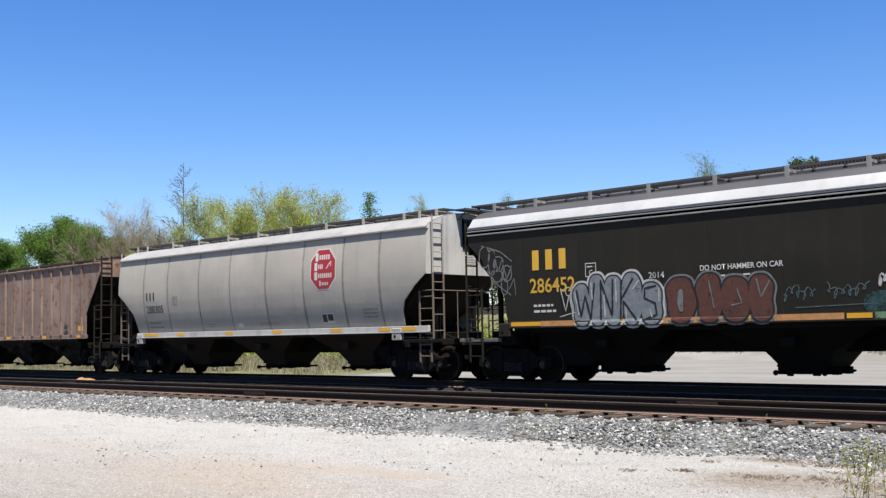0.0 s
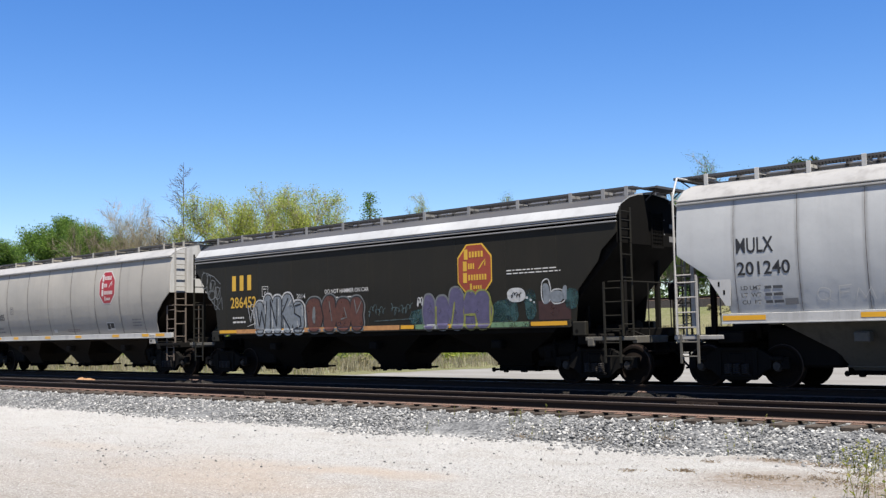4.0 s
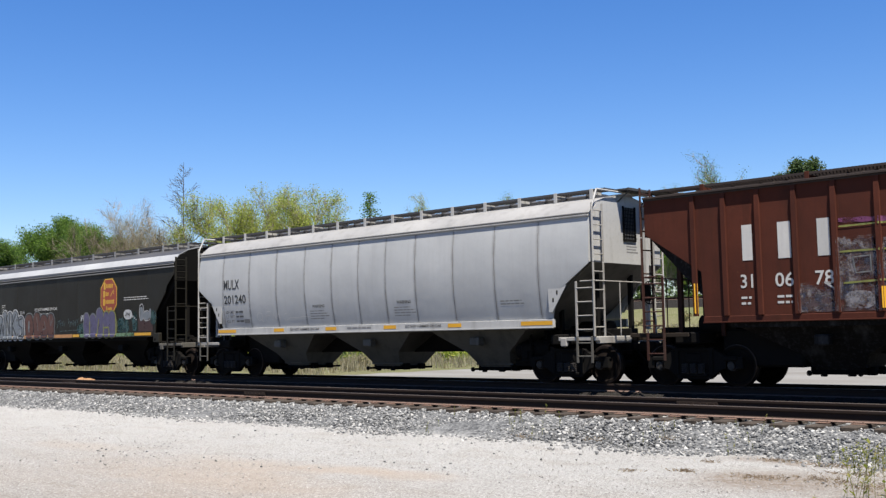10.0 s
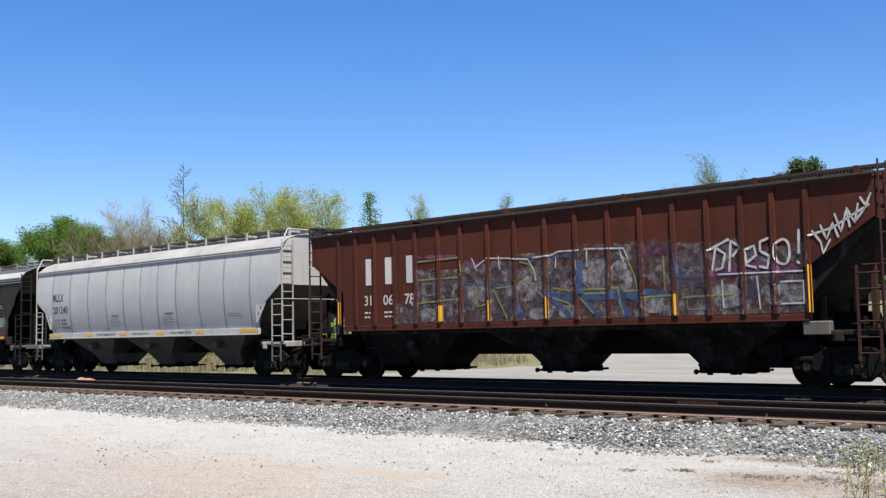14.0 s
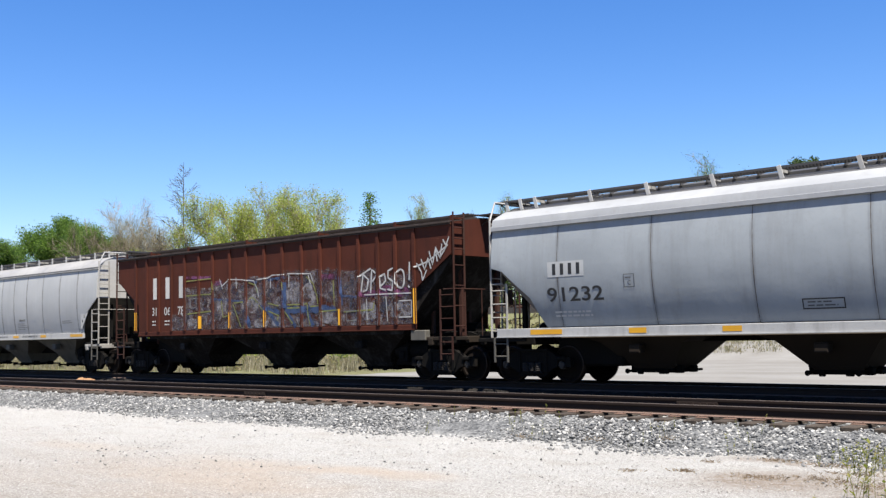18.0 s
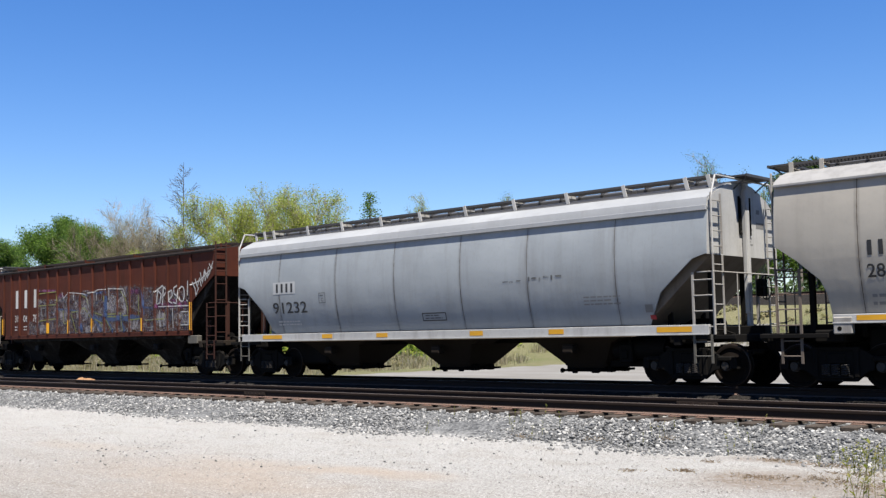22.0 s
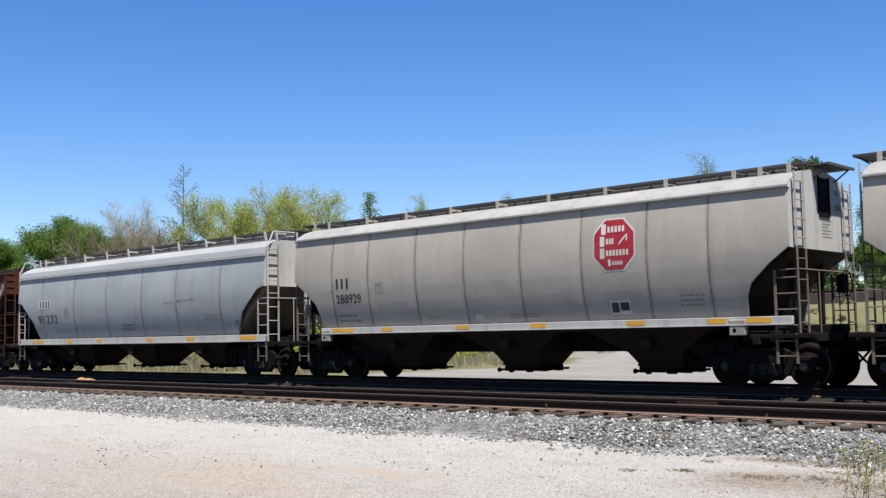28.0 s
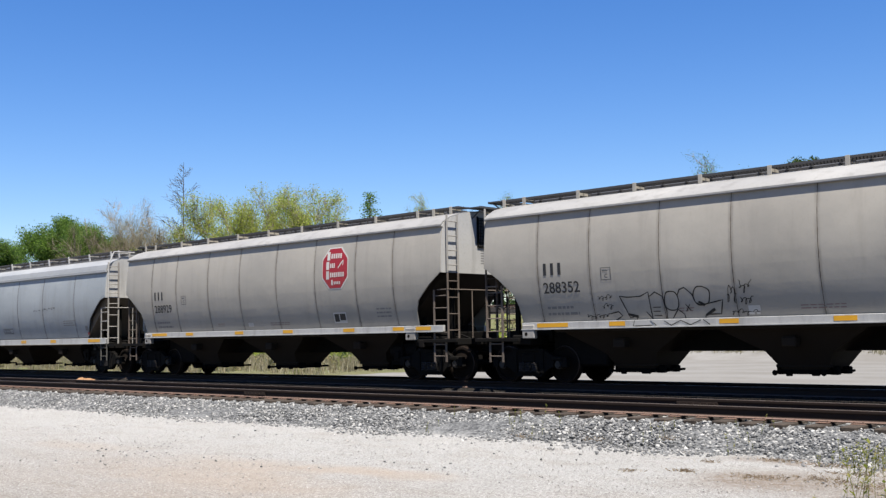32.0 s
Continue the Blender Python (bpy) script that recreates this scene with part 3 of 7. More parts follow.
def wheelset_mesh():
    g = Geo()
    for s in (-1, 1):
        prof = [(0.085, 0.66), (0.16, 0.655), (0.20, 0.69), (0.36, 0.675), (0.385, 0.645), (0.43, 0.645), (0.487, 0.655), (0.489, 0.672),
                (0.462, 0.69), (0.457, 0.775), (0.44, 0.782), (0.385, 0.778), (0.36, 0.745), (0.20, 0.765), (0.16, 0.80), (0.085, 0.81)]
        prof = [(r, s * y) for r, y in prof]
        if s > 0:
            prof = prof[::-1]
        b = len(g.f)
        g.turned(prof, 28)
        for i in range(b, len(g.f)):
            j = (i - b) // 28
            if j in ((8, 9) if s < 0 else (5, 6)):
                g.k[i] = 1
        g.tube((0, s * 0.8, 0), (0, s * 1.02, 0), 0.115, 12, mat=2)
        g.tube((0, s * 1.02, 0), (0, s * 1.07, 0), 0.10, 12, 0.085, mat=2)
        for k in range(3):
            a = 2.0944 * k
            g.tube((0.055 * math.cos(a), s * 1.07, 0.055 * math.sin(a)), (0.055 * math.cos(a), s * 1.085, 0.055 * math.sin(a)), 0.02, 6, mat=2)
    g.tube((0, -0.67, 0), (0, 0.67, 0), 0.085, 12)
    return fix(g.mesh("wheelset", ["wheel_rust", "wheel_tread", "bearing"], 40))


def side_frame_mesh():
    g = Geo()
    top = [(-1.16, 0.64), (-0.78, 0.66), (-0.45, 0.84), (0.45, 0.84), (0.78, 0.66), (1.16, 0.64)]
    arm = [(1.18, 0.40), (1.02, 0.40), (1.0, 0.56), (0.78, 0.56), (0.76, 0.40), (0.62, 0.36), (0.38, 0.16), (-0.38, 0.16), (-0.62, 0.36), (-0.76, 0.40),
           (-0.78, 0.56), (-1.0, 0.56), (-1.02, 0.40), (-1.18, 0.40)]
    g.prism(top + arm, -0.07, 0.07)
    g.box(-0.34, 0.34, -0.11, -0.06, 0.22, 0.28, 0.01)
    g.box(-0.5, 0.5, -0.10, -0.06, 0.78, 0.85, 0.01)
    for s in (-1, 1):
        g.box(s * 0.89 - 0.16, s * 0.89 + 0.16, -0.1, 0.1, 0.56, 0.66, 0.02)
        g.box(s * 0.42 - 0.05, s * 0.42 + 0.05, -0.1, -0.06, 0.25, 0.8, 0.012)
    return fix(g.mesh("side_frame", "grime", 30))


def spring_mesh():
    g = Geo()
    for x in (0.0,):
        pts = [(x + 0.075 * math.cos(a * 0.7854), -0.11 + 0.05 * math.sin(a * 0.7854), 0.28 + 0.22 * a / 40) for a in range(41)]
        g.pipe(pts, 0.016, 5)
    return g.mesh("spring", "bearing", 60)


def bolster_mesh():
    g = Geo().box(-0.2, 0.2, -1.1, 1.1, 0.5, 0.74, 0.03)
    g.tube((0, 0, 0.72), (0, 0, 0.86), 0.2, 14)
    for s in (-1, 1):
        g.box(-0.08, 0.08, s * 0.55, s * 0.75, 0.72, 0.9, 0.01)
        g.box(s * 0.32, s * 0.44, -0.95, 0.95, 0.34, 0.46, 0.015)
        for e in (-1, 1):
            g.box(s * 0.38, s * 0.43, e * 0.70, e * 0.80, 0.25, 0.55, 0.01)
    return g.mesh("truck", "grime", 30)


WHEELSETS = []


def add_truck(car, x):
    t = part("truck", shared("bolster", bolster_mesh), None, car, "grimy cast steel two-axle truck", pose(x, 0, 0))
    for s in (-1, 1):
        part("side_frame", shared("side_frame", side_frame_mesh), None, t, at=pose(0, s * 1.0, 0, 0, 0, 0 if s < 0 else 180))
        for dx in (-0.2, 0.0, 0.2):
            part("spring", shared("spring", spring_mesh), None, t, at=pose(dx, s * 1.0, 0, 0, 0, 0 if s < 0 else 180))
    for ax in (-0.889, 0.889):
        w = part("wheelset", shared("wheelset", wheelset_mesh), None, t, "rusty wheels with bright treads", pose(ax, 0, WHEEL_R))
        WHEELSETS.append((w, ax))


def coupler_mesh():
    g = Geo().box(0, 0.55, -0.09, 0.09, 0.80, 0.95, 0.02)
    g.box(0.5, 0.78, -0.15, 0.13, 0.74, 1.0, 0.04)
    g.box(0.72, 0.86, 0.0, 0.14, 0.76, 0.98, 0.03)
    g.box(-0.05, 0.04, -0.3, 0.3, 0.68, 1.08, 0.02)
    g.tube((0.3, -0.12, 0.78), (0.3, -1.05, 0.78), 0.015, 6)
    return g.mesh("coupler", "wheel_rust", 30)


def hose_mesh():
    pts = [(0.35, -0.28, 0.78), (0.5, -0.28, 0.62), (0.66, -0.27, 0.45), (0.78, -0.26, 0.37), (0.86, -0.25, 0.36)]
    return Geo().pipe(pts, 0.026, 7).mesh("air_hose", "inner", 60)


def ladder_geo(x, y, z0, z1, width, axis, rungs, r=0.016, stile=0.06):
    """Two flat stiles and round rungs; axis 'x' runs along the side, 'y' across the end."""
    g = Geo()
    for k in (0, 1):
        if axis == "x":
            g.box(x + k * width - stile / 2, x + k * width + stile / 2, y - 0.012, y + 0.012, z0, z1, 0.004)
        else:
            g.box(x - 0.012, x + 0.012, y + k * width - stile / 2, y + k * width + stile / 2, z0, z1, 0.004)
    for i in range(rungs):
        z = z0 + (z1 - z0) * (i + 0.5) / rungs
        b = (x + width, y, z) if axis == "x" else (x, y + width, z)
        g.tube((x, y, z), b, r, 6)
    return g


def panel_geo(lo, hi, zs, prof, rim=0.014, soft=0.022, cols=4):
    """A curved side sheet between the outlines lo(z) and hi(z), facing -y, with rounded-back edges."""
    g = Geo()
    us = [0.0, None] + [i / cols for i in range(1, cols)] + [-1.0, 1.0]
    n = len(us)
    vs = []
    for z in zs:
        a, b = lo(z), hi(z)
        for i, u in enumerate(us):
            if i == 1:
                x = a + soft
            elif i == n - 2:
                x = b - soft
            else:
                x = a + (b - a) * u
            y = -(lerp_at(prof, z) - (rim if i in (0, n - 1) else 0.0))
            vs.append((x, y, z))
    fs = [(j * n + i, j * n + i + 1, (j + 1) * n + i + 1, (j + 1) * n + i) for j in range(len(zs) - 1) for i in range(n - 1)]
    k = len(vs)
    # inner skin closes the sheet
    vs += [(x, y + 0.03, z) for x, y, z in vs]
    fs += [tuple(k + i for i in reversed(f)) for f in list(fs)]
    m = len(zs)
    for j in range(m - 1):
        fs += [(j * n, (j + 1) * n, k + (j + 1) * n, k + j * n), (k + j * n + n - 1, k + (j + 1) * n + n - 1, (j + 1) * n + n - 1, j * n + n - 1)]
    for i in range(n - 1):
        fs += [(i + 1, i, k + i, k + i + 1), ((m - 1) * n + i, (m - 1) * n + i + 1, k + (m - 1) * n + i + 1, k + (m - 1) * n + i)]
    return g.add(vs, fs)


def levels(a, b, n):
    return [a + (b - a) * i / n for i in range(n + 1)]


def roof_outline(sp):
    r = sp["roof"]
    return [(-y, z) for y, z in r] + [(y, z) for y, z in reversed(r[:-1])]


def hopper_car(sp):
    car = new("hopper_car")
    tagged(car, sp["label"], "freight car", "freight train cars")
    L, z0, ze, prof = sp["half"], sp["side_z"], sp["eave"], sp["prof"]
    side, roof, trim, under = sp["side"], sp["roof_paint"], sp["trim"], sp["under"]
    inset = sp["end"]                                   # (z, how far the side's end lies inside the body's end)

    def left(z):
        return -L + lerp_at(inset, z)

    def right(z):
        return L - lerp_at(inset, z)

    # side sheets, one by one
    zs = sorted(set(levels(z0, ze, 12) + [z for z, _ in inset if z0 < z < ze]))
    cuts = sp["seams"]
    for far in (0, 1):
        turn = pose(0, 0, 0, 0, 0, 180) if far else None
        for i in range(len(cuts) + 1):
            lo = left if i == 0 else (lambda z, c=cuts[i - 1]: c + 0.002)
            hi = right if i == len(cuts) else (lambda z, c=cuts[i]: c - 0.002)
            key = (sp["key"], i)
            me = shared(key, lambda: fix(panel_geo(lo, hi, zs, prof, 0.001).mesh("side_sheet", side, 40)))
            part("side_sheet", me, None, car, at=turn)
        if not sp.get("ribs"):
            for x in cuts:
                me = shared((sp["key"], "seam"), lambda: seam_mesh(sp))
                part("weld_seam", me, None, car, at=pose(-x, 0, 0, 0, 0, 180) if far else pose(x, 0, 0))
    for x in sp.get("ribs", ()):
        for s in (-1, 1):
            me = shared((sp["key"], "rib"), lambda: rib_mesh(sp))
            part("rib", me, None, car, at=pose(x * -s, 0, 0, 0, 0, 0 if s < 0 else 180))
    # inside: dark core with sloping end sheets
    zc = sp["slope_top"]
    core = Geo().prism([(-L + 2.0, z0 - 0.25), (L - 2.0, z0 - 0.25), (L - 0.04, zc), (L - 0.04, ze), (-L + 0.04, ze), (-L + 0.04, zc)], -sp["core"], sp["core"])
    part("slope_sheet", fix(core.mesh("slope_sheet", sp.get("slope_paint", under), 20)), None, car, sp.get("slope_label", "sloping end sheets, grimy and shade dark"))
    # ends
    out = roof_outline(sp)
    for s in (-1, 1):
        rise = [(lerp_at(prof, z) - 0.012, z) for z in levels(zc, ze - 0.05, 6)]
        poly = rise + [(y * 0.985, z - 0.03) for y, z in reversed(out)] + [(-y, z) for y, z in reversed(rise)]
        n = len(poly)
        g = Geo().add([(s * (L - 0.03), y, z) for y, z in poly] + [(s * (L + 0.012), y, z) for y, z in poly],
                      [tuple(range(n)), tuple(range(2 * n - 1, n - 1, -1))] + [(i, n + i, n + (i + 1) % n, (i + 1) % n) for i in range(n)])
        e = part("end_sheet", fix(g.mesh("end_sheet", sp["end_paint"], 20)), None, car)
        if sp.get("end_grate", True):
            g = Geo()
            for k in range(7):
                g.box(L + 0.02, L + 0.034, -0.07 + 0.07 * k, -0.055 + 0.07 * k, ze - 0.5, ze + 0.30)
            for k in range(9):
                g.box(L + 0.02, L + 0.038, -0.1, 0.40, ze - 0.5 + 0.09 * k, ze - 0.488 + 0.09 * k)
            g.box(L + 0.013, L + 0.021, -0.1, 0.40, ze - 0.5, ze + 0.30, mat=1)
            for a, b in ((-0.13, -0.09), (0.39, 0.43)):
                g.box(L + 0.013, L + 0.045, a, b, ze - 0.54, ze + 0.33)
            g.box(L + 0.013, L + 0.045, -0.09, 0.39, ze - 0.54, ze - 0.5)
            part("end_grate", g, ["inner", sp["grate_back"]], e, "framed steel grating", at=pose(0, 0, 0, 0, 0, 0 if s > 0 else 180))
            g = Geo()
            for k, w in enumerate((0.5, 0.42, 0.46, 0.3, 0.44, 0.5)):
                g.box(L + 0.0125, L + 0.0145, 0.02, 0.02 + w, zc + 0.28 + 0.07 * k, zc + 0.31 + 0.07 * k)
            for a, b, c, d in ((0.75, 0.9, ze - 0.02, ze + 0.08), (0.72, 1.1, ze - 0.36, ze - 0.22)):
                g.box(L + 0.0125, L + 0.0145, a, b, c, d)
            p = part("end_print", g, "letter_faint", e, "small faded stencil print", at=pose(0, 0, 0, 0, 0, 0 if s > 0 else 180), smooth=0)
            p["kind"] = "stuff"
        for y, w, a, b in sp.get("posts", ()):
            g = Geo().box(L + 0.03, L + 0.13, y - w / 2, y + w / 2, a, b, 0.01)
            part("end_post", g, trim, e, at=pose(0, 0, 0, 0, 0, 0 if s > 0 else 180))
        if sp.get("end_frame"):
            # bent pipe that carries the ladders over the edge of the roof
            g = Geo()
            wy = sp["core"] + 0.13
            zr = sp["board"]
            g.pipe([(L + 0.09, -wy, zc), (L + 0.09, -wy, ze + 0.2), (L + 0.09, -wy + 0.22, zr - 0.08), (L + 0.09, wy - 0.22, zr - 0.08), (L + 0.09, wy, ze + 0.2), (L + 0.09, wy, zc - 1.7)], 0.024, 8)
            part("end_frame", g, trim, e, "bent white pipe frame", at=pose(0, 0, 0, 0, 0, 0 if s > 0 else 180), smooth=60)
    # roof and eaves
    th = 0.03
    g = Geo().sweep(out + [(y, z - th) for y, z in reversed(out)], -L, L, close=True)
    no = len(out)
    for i in range(no - 1):
        if abs(out[i][0] + out[i + 1][0]) / 2 < sp.get("dark_to", 0.98):
            g.k[i] = 1
    part("roof", fix(g.mesh("roof", [roof, sp["roof_top"]], 25)), None, car, sp.get("roof_label", ""))
    for s in (-1, 1):
        g = Geo()
        for y0, y1, a, b in sp["lip"]:
            g.box(-L, L, y0, y1, a, b, 0.006)
        part("eave_strip", g, sp["lip_paint"], car, at=pose(0, 0, 0, 0, 0, 0 if s < 0 else 180))
    # hatch covers and running boards
    zr = sp["roof"][-1][1]
    hn = sp["hatches"]
    for k in range(hn):
        w = (2 * L - 1.2) / hn
        x = -L + 0.6 + w * k
        g = Geo().sweep([(-0.30, zr - 0.02), (-0.30, zr + 0.05), (-0.2, zr + 0.10), (0.2, zr + 0.10), (0.30, zr + 0.05), (0.30, zr - 0.02)], x + 0.03, x + w - 0.03, close=True)
        for q in (0.15, 0.5, 0.85):
            g.box(x + w * q - 0.03, x + w * q + 0.03, -0.34, 0.34, zr + 0.03, zr + 0.125, 0.01)
        part("hatch_cover", fix(g.mesh("hatch_cover", sp["hatch_paint"], 30)), None, car)
    zb = sp["board"]
    for s in (-1, 1):
        g = Geo()
        ya, yb = -0.86, -0.46
        x0, x1 = -L - 0.03, L + 0.03
        for y in (ya, (ya + yb) / 2, yb):
            g.box(x0, x1, y - 0.008, y + 0.008, zb - 0.05, zb)
        x = x0
        while x < x1:
            g.box(x, x + 0.022, ya, yb, zb - 0.03, zb - 0.004)
            x += 0.075
        part("running_board", g, sp["board_paint"], car, "steel grating walkway", pose(0, 0, 0, 0, 0, 0 if s < 0 else 180), 0)
    for x in sp["brackets"]:
        for s in (-1, 1):
            me = shared((sp["key"], "bracket"), lambda: bracket_mesh(sp))
            part("bracket", me, None, car, at=pose(x, 0, 0) if s < 0 else pose(x, 0, 0, 0, 0, 180))
    for s in (-1, 1):
        # platform across the car's end of the roof
        g = Geo()
        for k in range(14):
            g.box(s * (L - 0.05), s * (L + 0.40), s * (-0.42 + 0.095 * k), s * (-0.334 + 0.095 * k), zb - 0.045, zb - 0.005)
        g.box(s * (L + 0.38), s * (L + 0.42), s * -0.44, s * 0.92, zb - 0.06, zb)
        for y in (-0.3, 0.75):
            g.tube((s * (L + 0.36), s * y, zb - 0.05), (s * (L + 0.01), s * y, zb - 0.3), 0.018, 6)
        part("roof_platform", g, sp["board_paint"], car, smooth=0)
    # side sills with reflective squares
    sz0, sz1, sx0, sx1, sy = sp["sill"]
    for s in (-1, 1):
        g = Geo().box(sx0, sx1, -sy, -sy + 0.09, sz0, sz1, 0.008)
        g.box(sx0, sx1, -sy - 0.03, -sy, sz0 - 0.012, sz0 + 0.016, 0.003)
        sl = part("side_sill", g, sp["sill_paint"], car, sp.get("sill_label", ""), None if s < 0 else pose(0, 0, 0, 0, 0, 180))
        for a, b in sp["reflect"]:
            h = sp.get("reflect_h", 0.1)
            zm = (sz0 + sz1) / 2 + 0.01
            part("reflector", Geo().box(a, b, -sy - 0.006, -sy - 0.001, zm - h / 2, zm + h / 2), "yellow", sl, smooth=0)
        for x in sp.get("jack_pads", ()):
            g = Geo().box(x - 0.19, x + 0.19, -sy - 0.02, -sy + 0.12, sz0 - 0.22, sz0 + 0.12, 0.02)
            g.tube((x - 0.06, -sy - 0.024, sz0 - 0.11), (x - 0.06, -sy - 0.018, sz0 - 0.11), 0.045, 12, mat=1)
            part("jacking_pad", g, ["pale_grime" if sp["sill_paint"] == "white_paint" else sp["sill_paint"], "inner"], sl)
    # underframe
    H = sp["strike"]
    g = Geo().box(-H, H, -0.17, 0.17, sp["peak"] + 0.02, 1.32, 0.02)
    for s in (-1, 1):
        g.box(s * sp["tc"] - 0.3, s * sp["tc"] + 0.3, -1.35, 1.35, 0.95, 1.2, 0.03)
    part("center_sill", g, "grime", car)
    for k in (-1, 0, 1):
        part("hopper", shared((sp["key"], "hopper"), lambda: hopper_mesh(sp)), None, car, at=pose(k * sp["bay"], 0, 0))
        part("outlet_gate", shared((sp["key"], "gate"), lambda: gate_mesh(sp)), None, car, "black sliding outlet gate", pose(k * sp["bay"], 0, 0))
    for s in (-1, 1):
        turn = pose(0, 0, 0, 0, 0, 0 if s > 0 else 180)
        zp = sp["deck"]
        g = Geo().box(H - 0.14, H, -1.45, 1.45, zp - 0.17, zp, 0.015)
        g.box(L - 1.0, H, -1.52, -1.46, zp - 0.10, zp - 0.01, 0.01)
        g.box(L - 1.0, H, 1.46, 1.52, zp - 0.10, zp - 0.01, 0.01)
        g.box(L - 0.95, L - 0.75, -1.53, -1.44, zp - 0.24, zp - 0.02, 0.03)
        g.box(L - 1.2, H - 0.1, -0.6, 0.6, zp - 0.12, zp - 0.05, 0.01)
        pf = part("end_platform", g, sp["deck_paint"], car, "end sill and step platform", turn)
        # struts between the platform and the sloping sheet
        for y in (-0.75, 0.75):
            part("strut", Geo().box(L - 0.45, L - 0.33, y - 0.05, y + 0.05, zp, zc + 0.1, 0.01), sp["strut_paint"], pf)
            part("strut", Geo().box(L - 1.5, L - 1.4, y - 0.05, y + 0.05, zp - 0.1, zc - 1.0, 0.01), sp["strut_paint"], pf)
        # brake cylinder and piping under the slope
        g = Geo().tube((L - 1.4, -0.35, zp + 0.1), (L - 0.75, -0.35, zp + 0.1), 0.17, 14)
        g.tube((L - 0.75, -0.35, zp + 0.1), (L - 0.5, -0.35, zp + 0.1), 0.03, 8)
        part("brake_cylinder", g, "grime", pf)
        part("air_tank", Geo().tube((L - 1.7, 0.5, zp + 0.16), (L - 0.8, 0.5, zp + 0.16), 0.22, 14), "grime", pf)
        g = Geo()
        g.pipe([(L - 1.3, -1.0, zp + 0.05), (L - 0.6, -0.95, zp + 0.12), (L - 0.3, -0.5, zp + 0.1), (H, -0.3, zp - 0.2)], 0.022, 6)
        part("brake_pipe", g, "grime", pf)
        # ladders at the corners
        for e in (-1, 1):
            y = e * (sp["core"] + 0.13)
            wy = 0.42
            g = ladder_geo(L + 0.09, y if e < 0 else y - wy, zp, zc - 0.01, wy, "y", 4)
            part("end_ladder", g, sp["ladder_paint"], pf)
            g = ladder_geo(L + 0.09, y if e < 0 else y - wy, zc + 0.01, ze + sp.get("ladder_top", 0.3), wy, "y", 4)
            part("upper_ladder", g, sp.get("upper_paint", sp["ladder_paint"]), pf)
            g = ladder_geo(L - 0.42, y, zp, sp["low_ladder"], 0.5, "x", 4)
            part("side_ladder", g, sp["ladder_paint"], pf)
            g = ladder_geo(L - 0.42, y, zp - sp.get("stirrup", 0.62), zp, 0.42, "x", 2)
            part("stirrup", g, sp.get("stirrup_paint", sp["ladder_paint"]), pf)
        g = Geo()
        yh = sp["core"] + 0.13
        zh = sp["low_ladder"]
        g.pipe([(L - 0.3, -yh, zh), (L + 0.12, -yh, zh), (L + 0.12, yh, zh), (L - 0.3, yh, zh)], 0.016, 6)
        for y in (-0.5, 0.5):
            g.tube((L + 0.12, y, zp), (L + 0.12, y, zh), 0.014, 6)
        part("handrail", g, sp["ladder_paint"], pf)
        part("coupler", shared("coupler", coupler_mesh), None, car, at=pose(0, 0, 0, 0, 0, 0 if s > 0 else 180) @ pose(H - 0.02 - (0.86 - sp["reach"]) , 0, 0))
        part("air_hose", shared("hose", hose_mesh), None, car, at=turn @ pose(H - 0.1, 0, 0))
    if sp.get("gussets"):
        # drilled corner plates where the side runs out
        for s in (-1, 1):
            for far in (0, 1):
                o = lerp_at(prof, 2.1) + 0.004
                g = Geo().prism([(6.75, 1.74), (6.85, 1.74), (7.28, 2.38), (6.72, 2.38)], -o - 0.02, -o)
                g.box(6.86, 6.90, -o - 0.024, -o - 0.019, 1.98, 2.08, 0.0, 1).box(6.98, 7.02, -o - 0.024, -o - 0.019, 2.16, 2.26, 0.0, 1)
                m = Matrix.Diagonal((s, 1, 1, 1))
                g.v = [tuple(m @ Vector(p)) for p in g.v]
                part("gusset_plate", fix(g.mesh("gusset_plate", [trim, "inner"], 20)), None, car, at=pose(0, 0, 0, 0, 0, 180 * far))
                g = Geo().box(s * (L - 0.20), s * (L - 0.05), -o - 0.03, -o, 2.98, 3.16, 0.02)
                part("lifting_tab", g, side, car, at=pose(0, 0, 0, 0, 0, 180 * far))
    # hand brake wheel at one end
    g = Geo()
    ring = [(0.0, 0.28 * math.cos(a * 0.3927), 0.28 * math.sin(a * 0.3927)) for a in range(17)]
    g.pipe(ring, 0.014, 5)
    for a in range(4):
        g.tube((0, 0, 0), (0.0, 0.28 * math.cos(a * 1.5708), 0.28 * math.sin(a * 1.5708)), 0.011, 5)
    g.box(-0.18, -0.02, -0.14, 0.14, -0.2, 0.2, 0.02)
    part("brake_wheel", g, sp["strut_paint"], car, at=pose(L + 0.28, 0.55, sp["deck"] + 1.05))
    # brake valve, reservoir and levers hung ahead of one truck
    xa, xb = sp["bay"] + 0.75, sp["tc"] - 0.75
    g = Geo().tube((xa + 0.25, -0.62, 0.82), (xb, -0.62, 0.82), 0.24, 14)
    for x in (xa + 0.45, xb - 0.2):
        g.box(x - 0.03, x + 0.03, -0.68, -0.56, 0.8, 1.3)
    part("air_reservoir", g, "grime", car)
    g = Geo().box(xa + 0.5, xa + 0.85, -0.95, -0.7, 0.5, 0.95, 0.03)
    g.box(xa + 0.6, xa + 0.75, -1.0, -0.95, 0.6, 0.8, 0.02)
    g.pipe([(xa + 0.7, -0.8, 0.95), (xa + 0.7, -0.75, 1.25)], 0.03, 6)
    part("brake_valve", g, "grime", car)
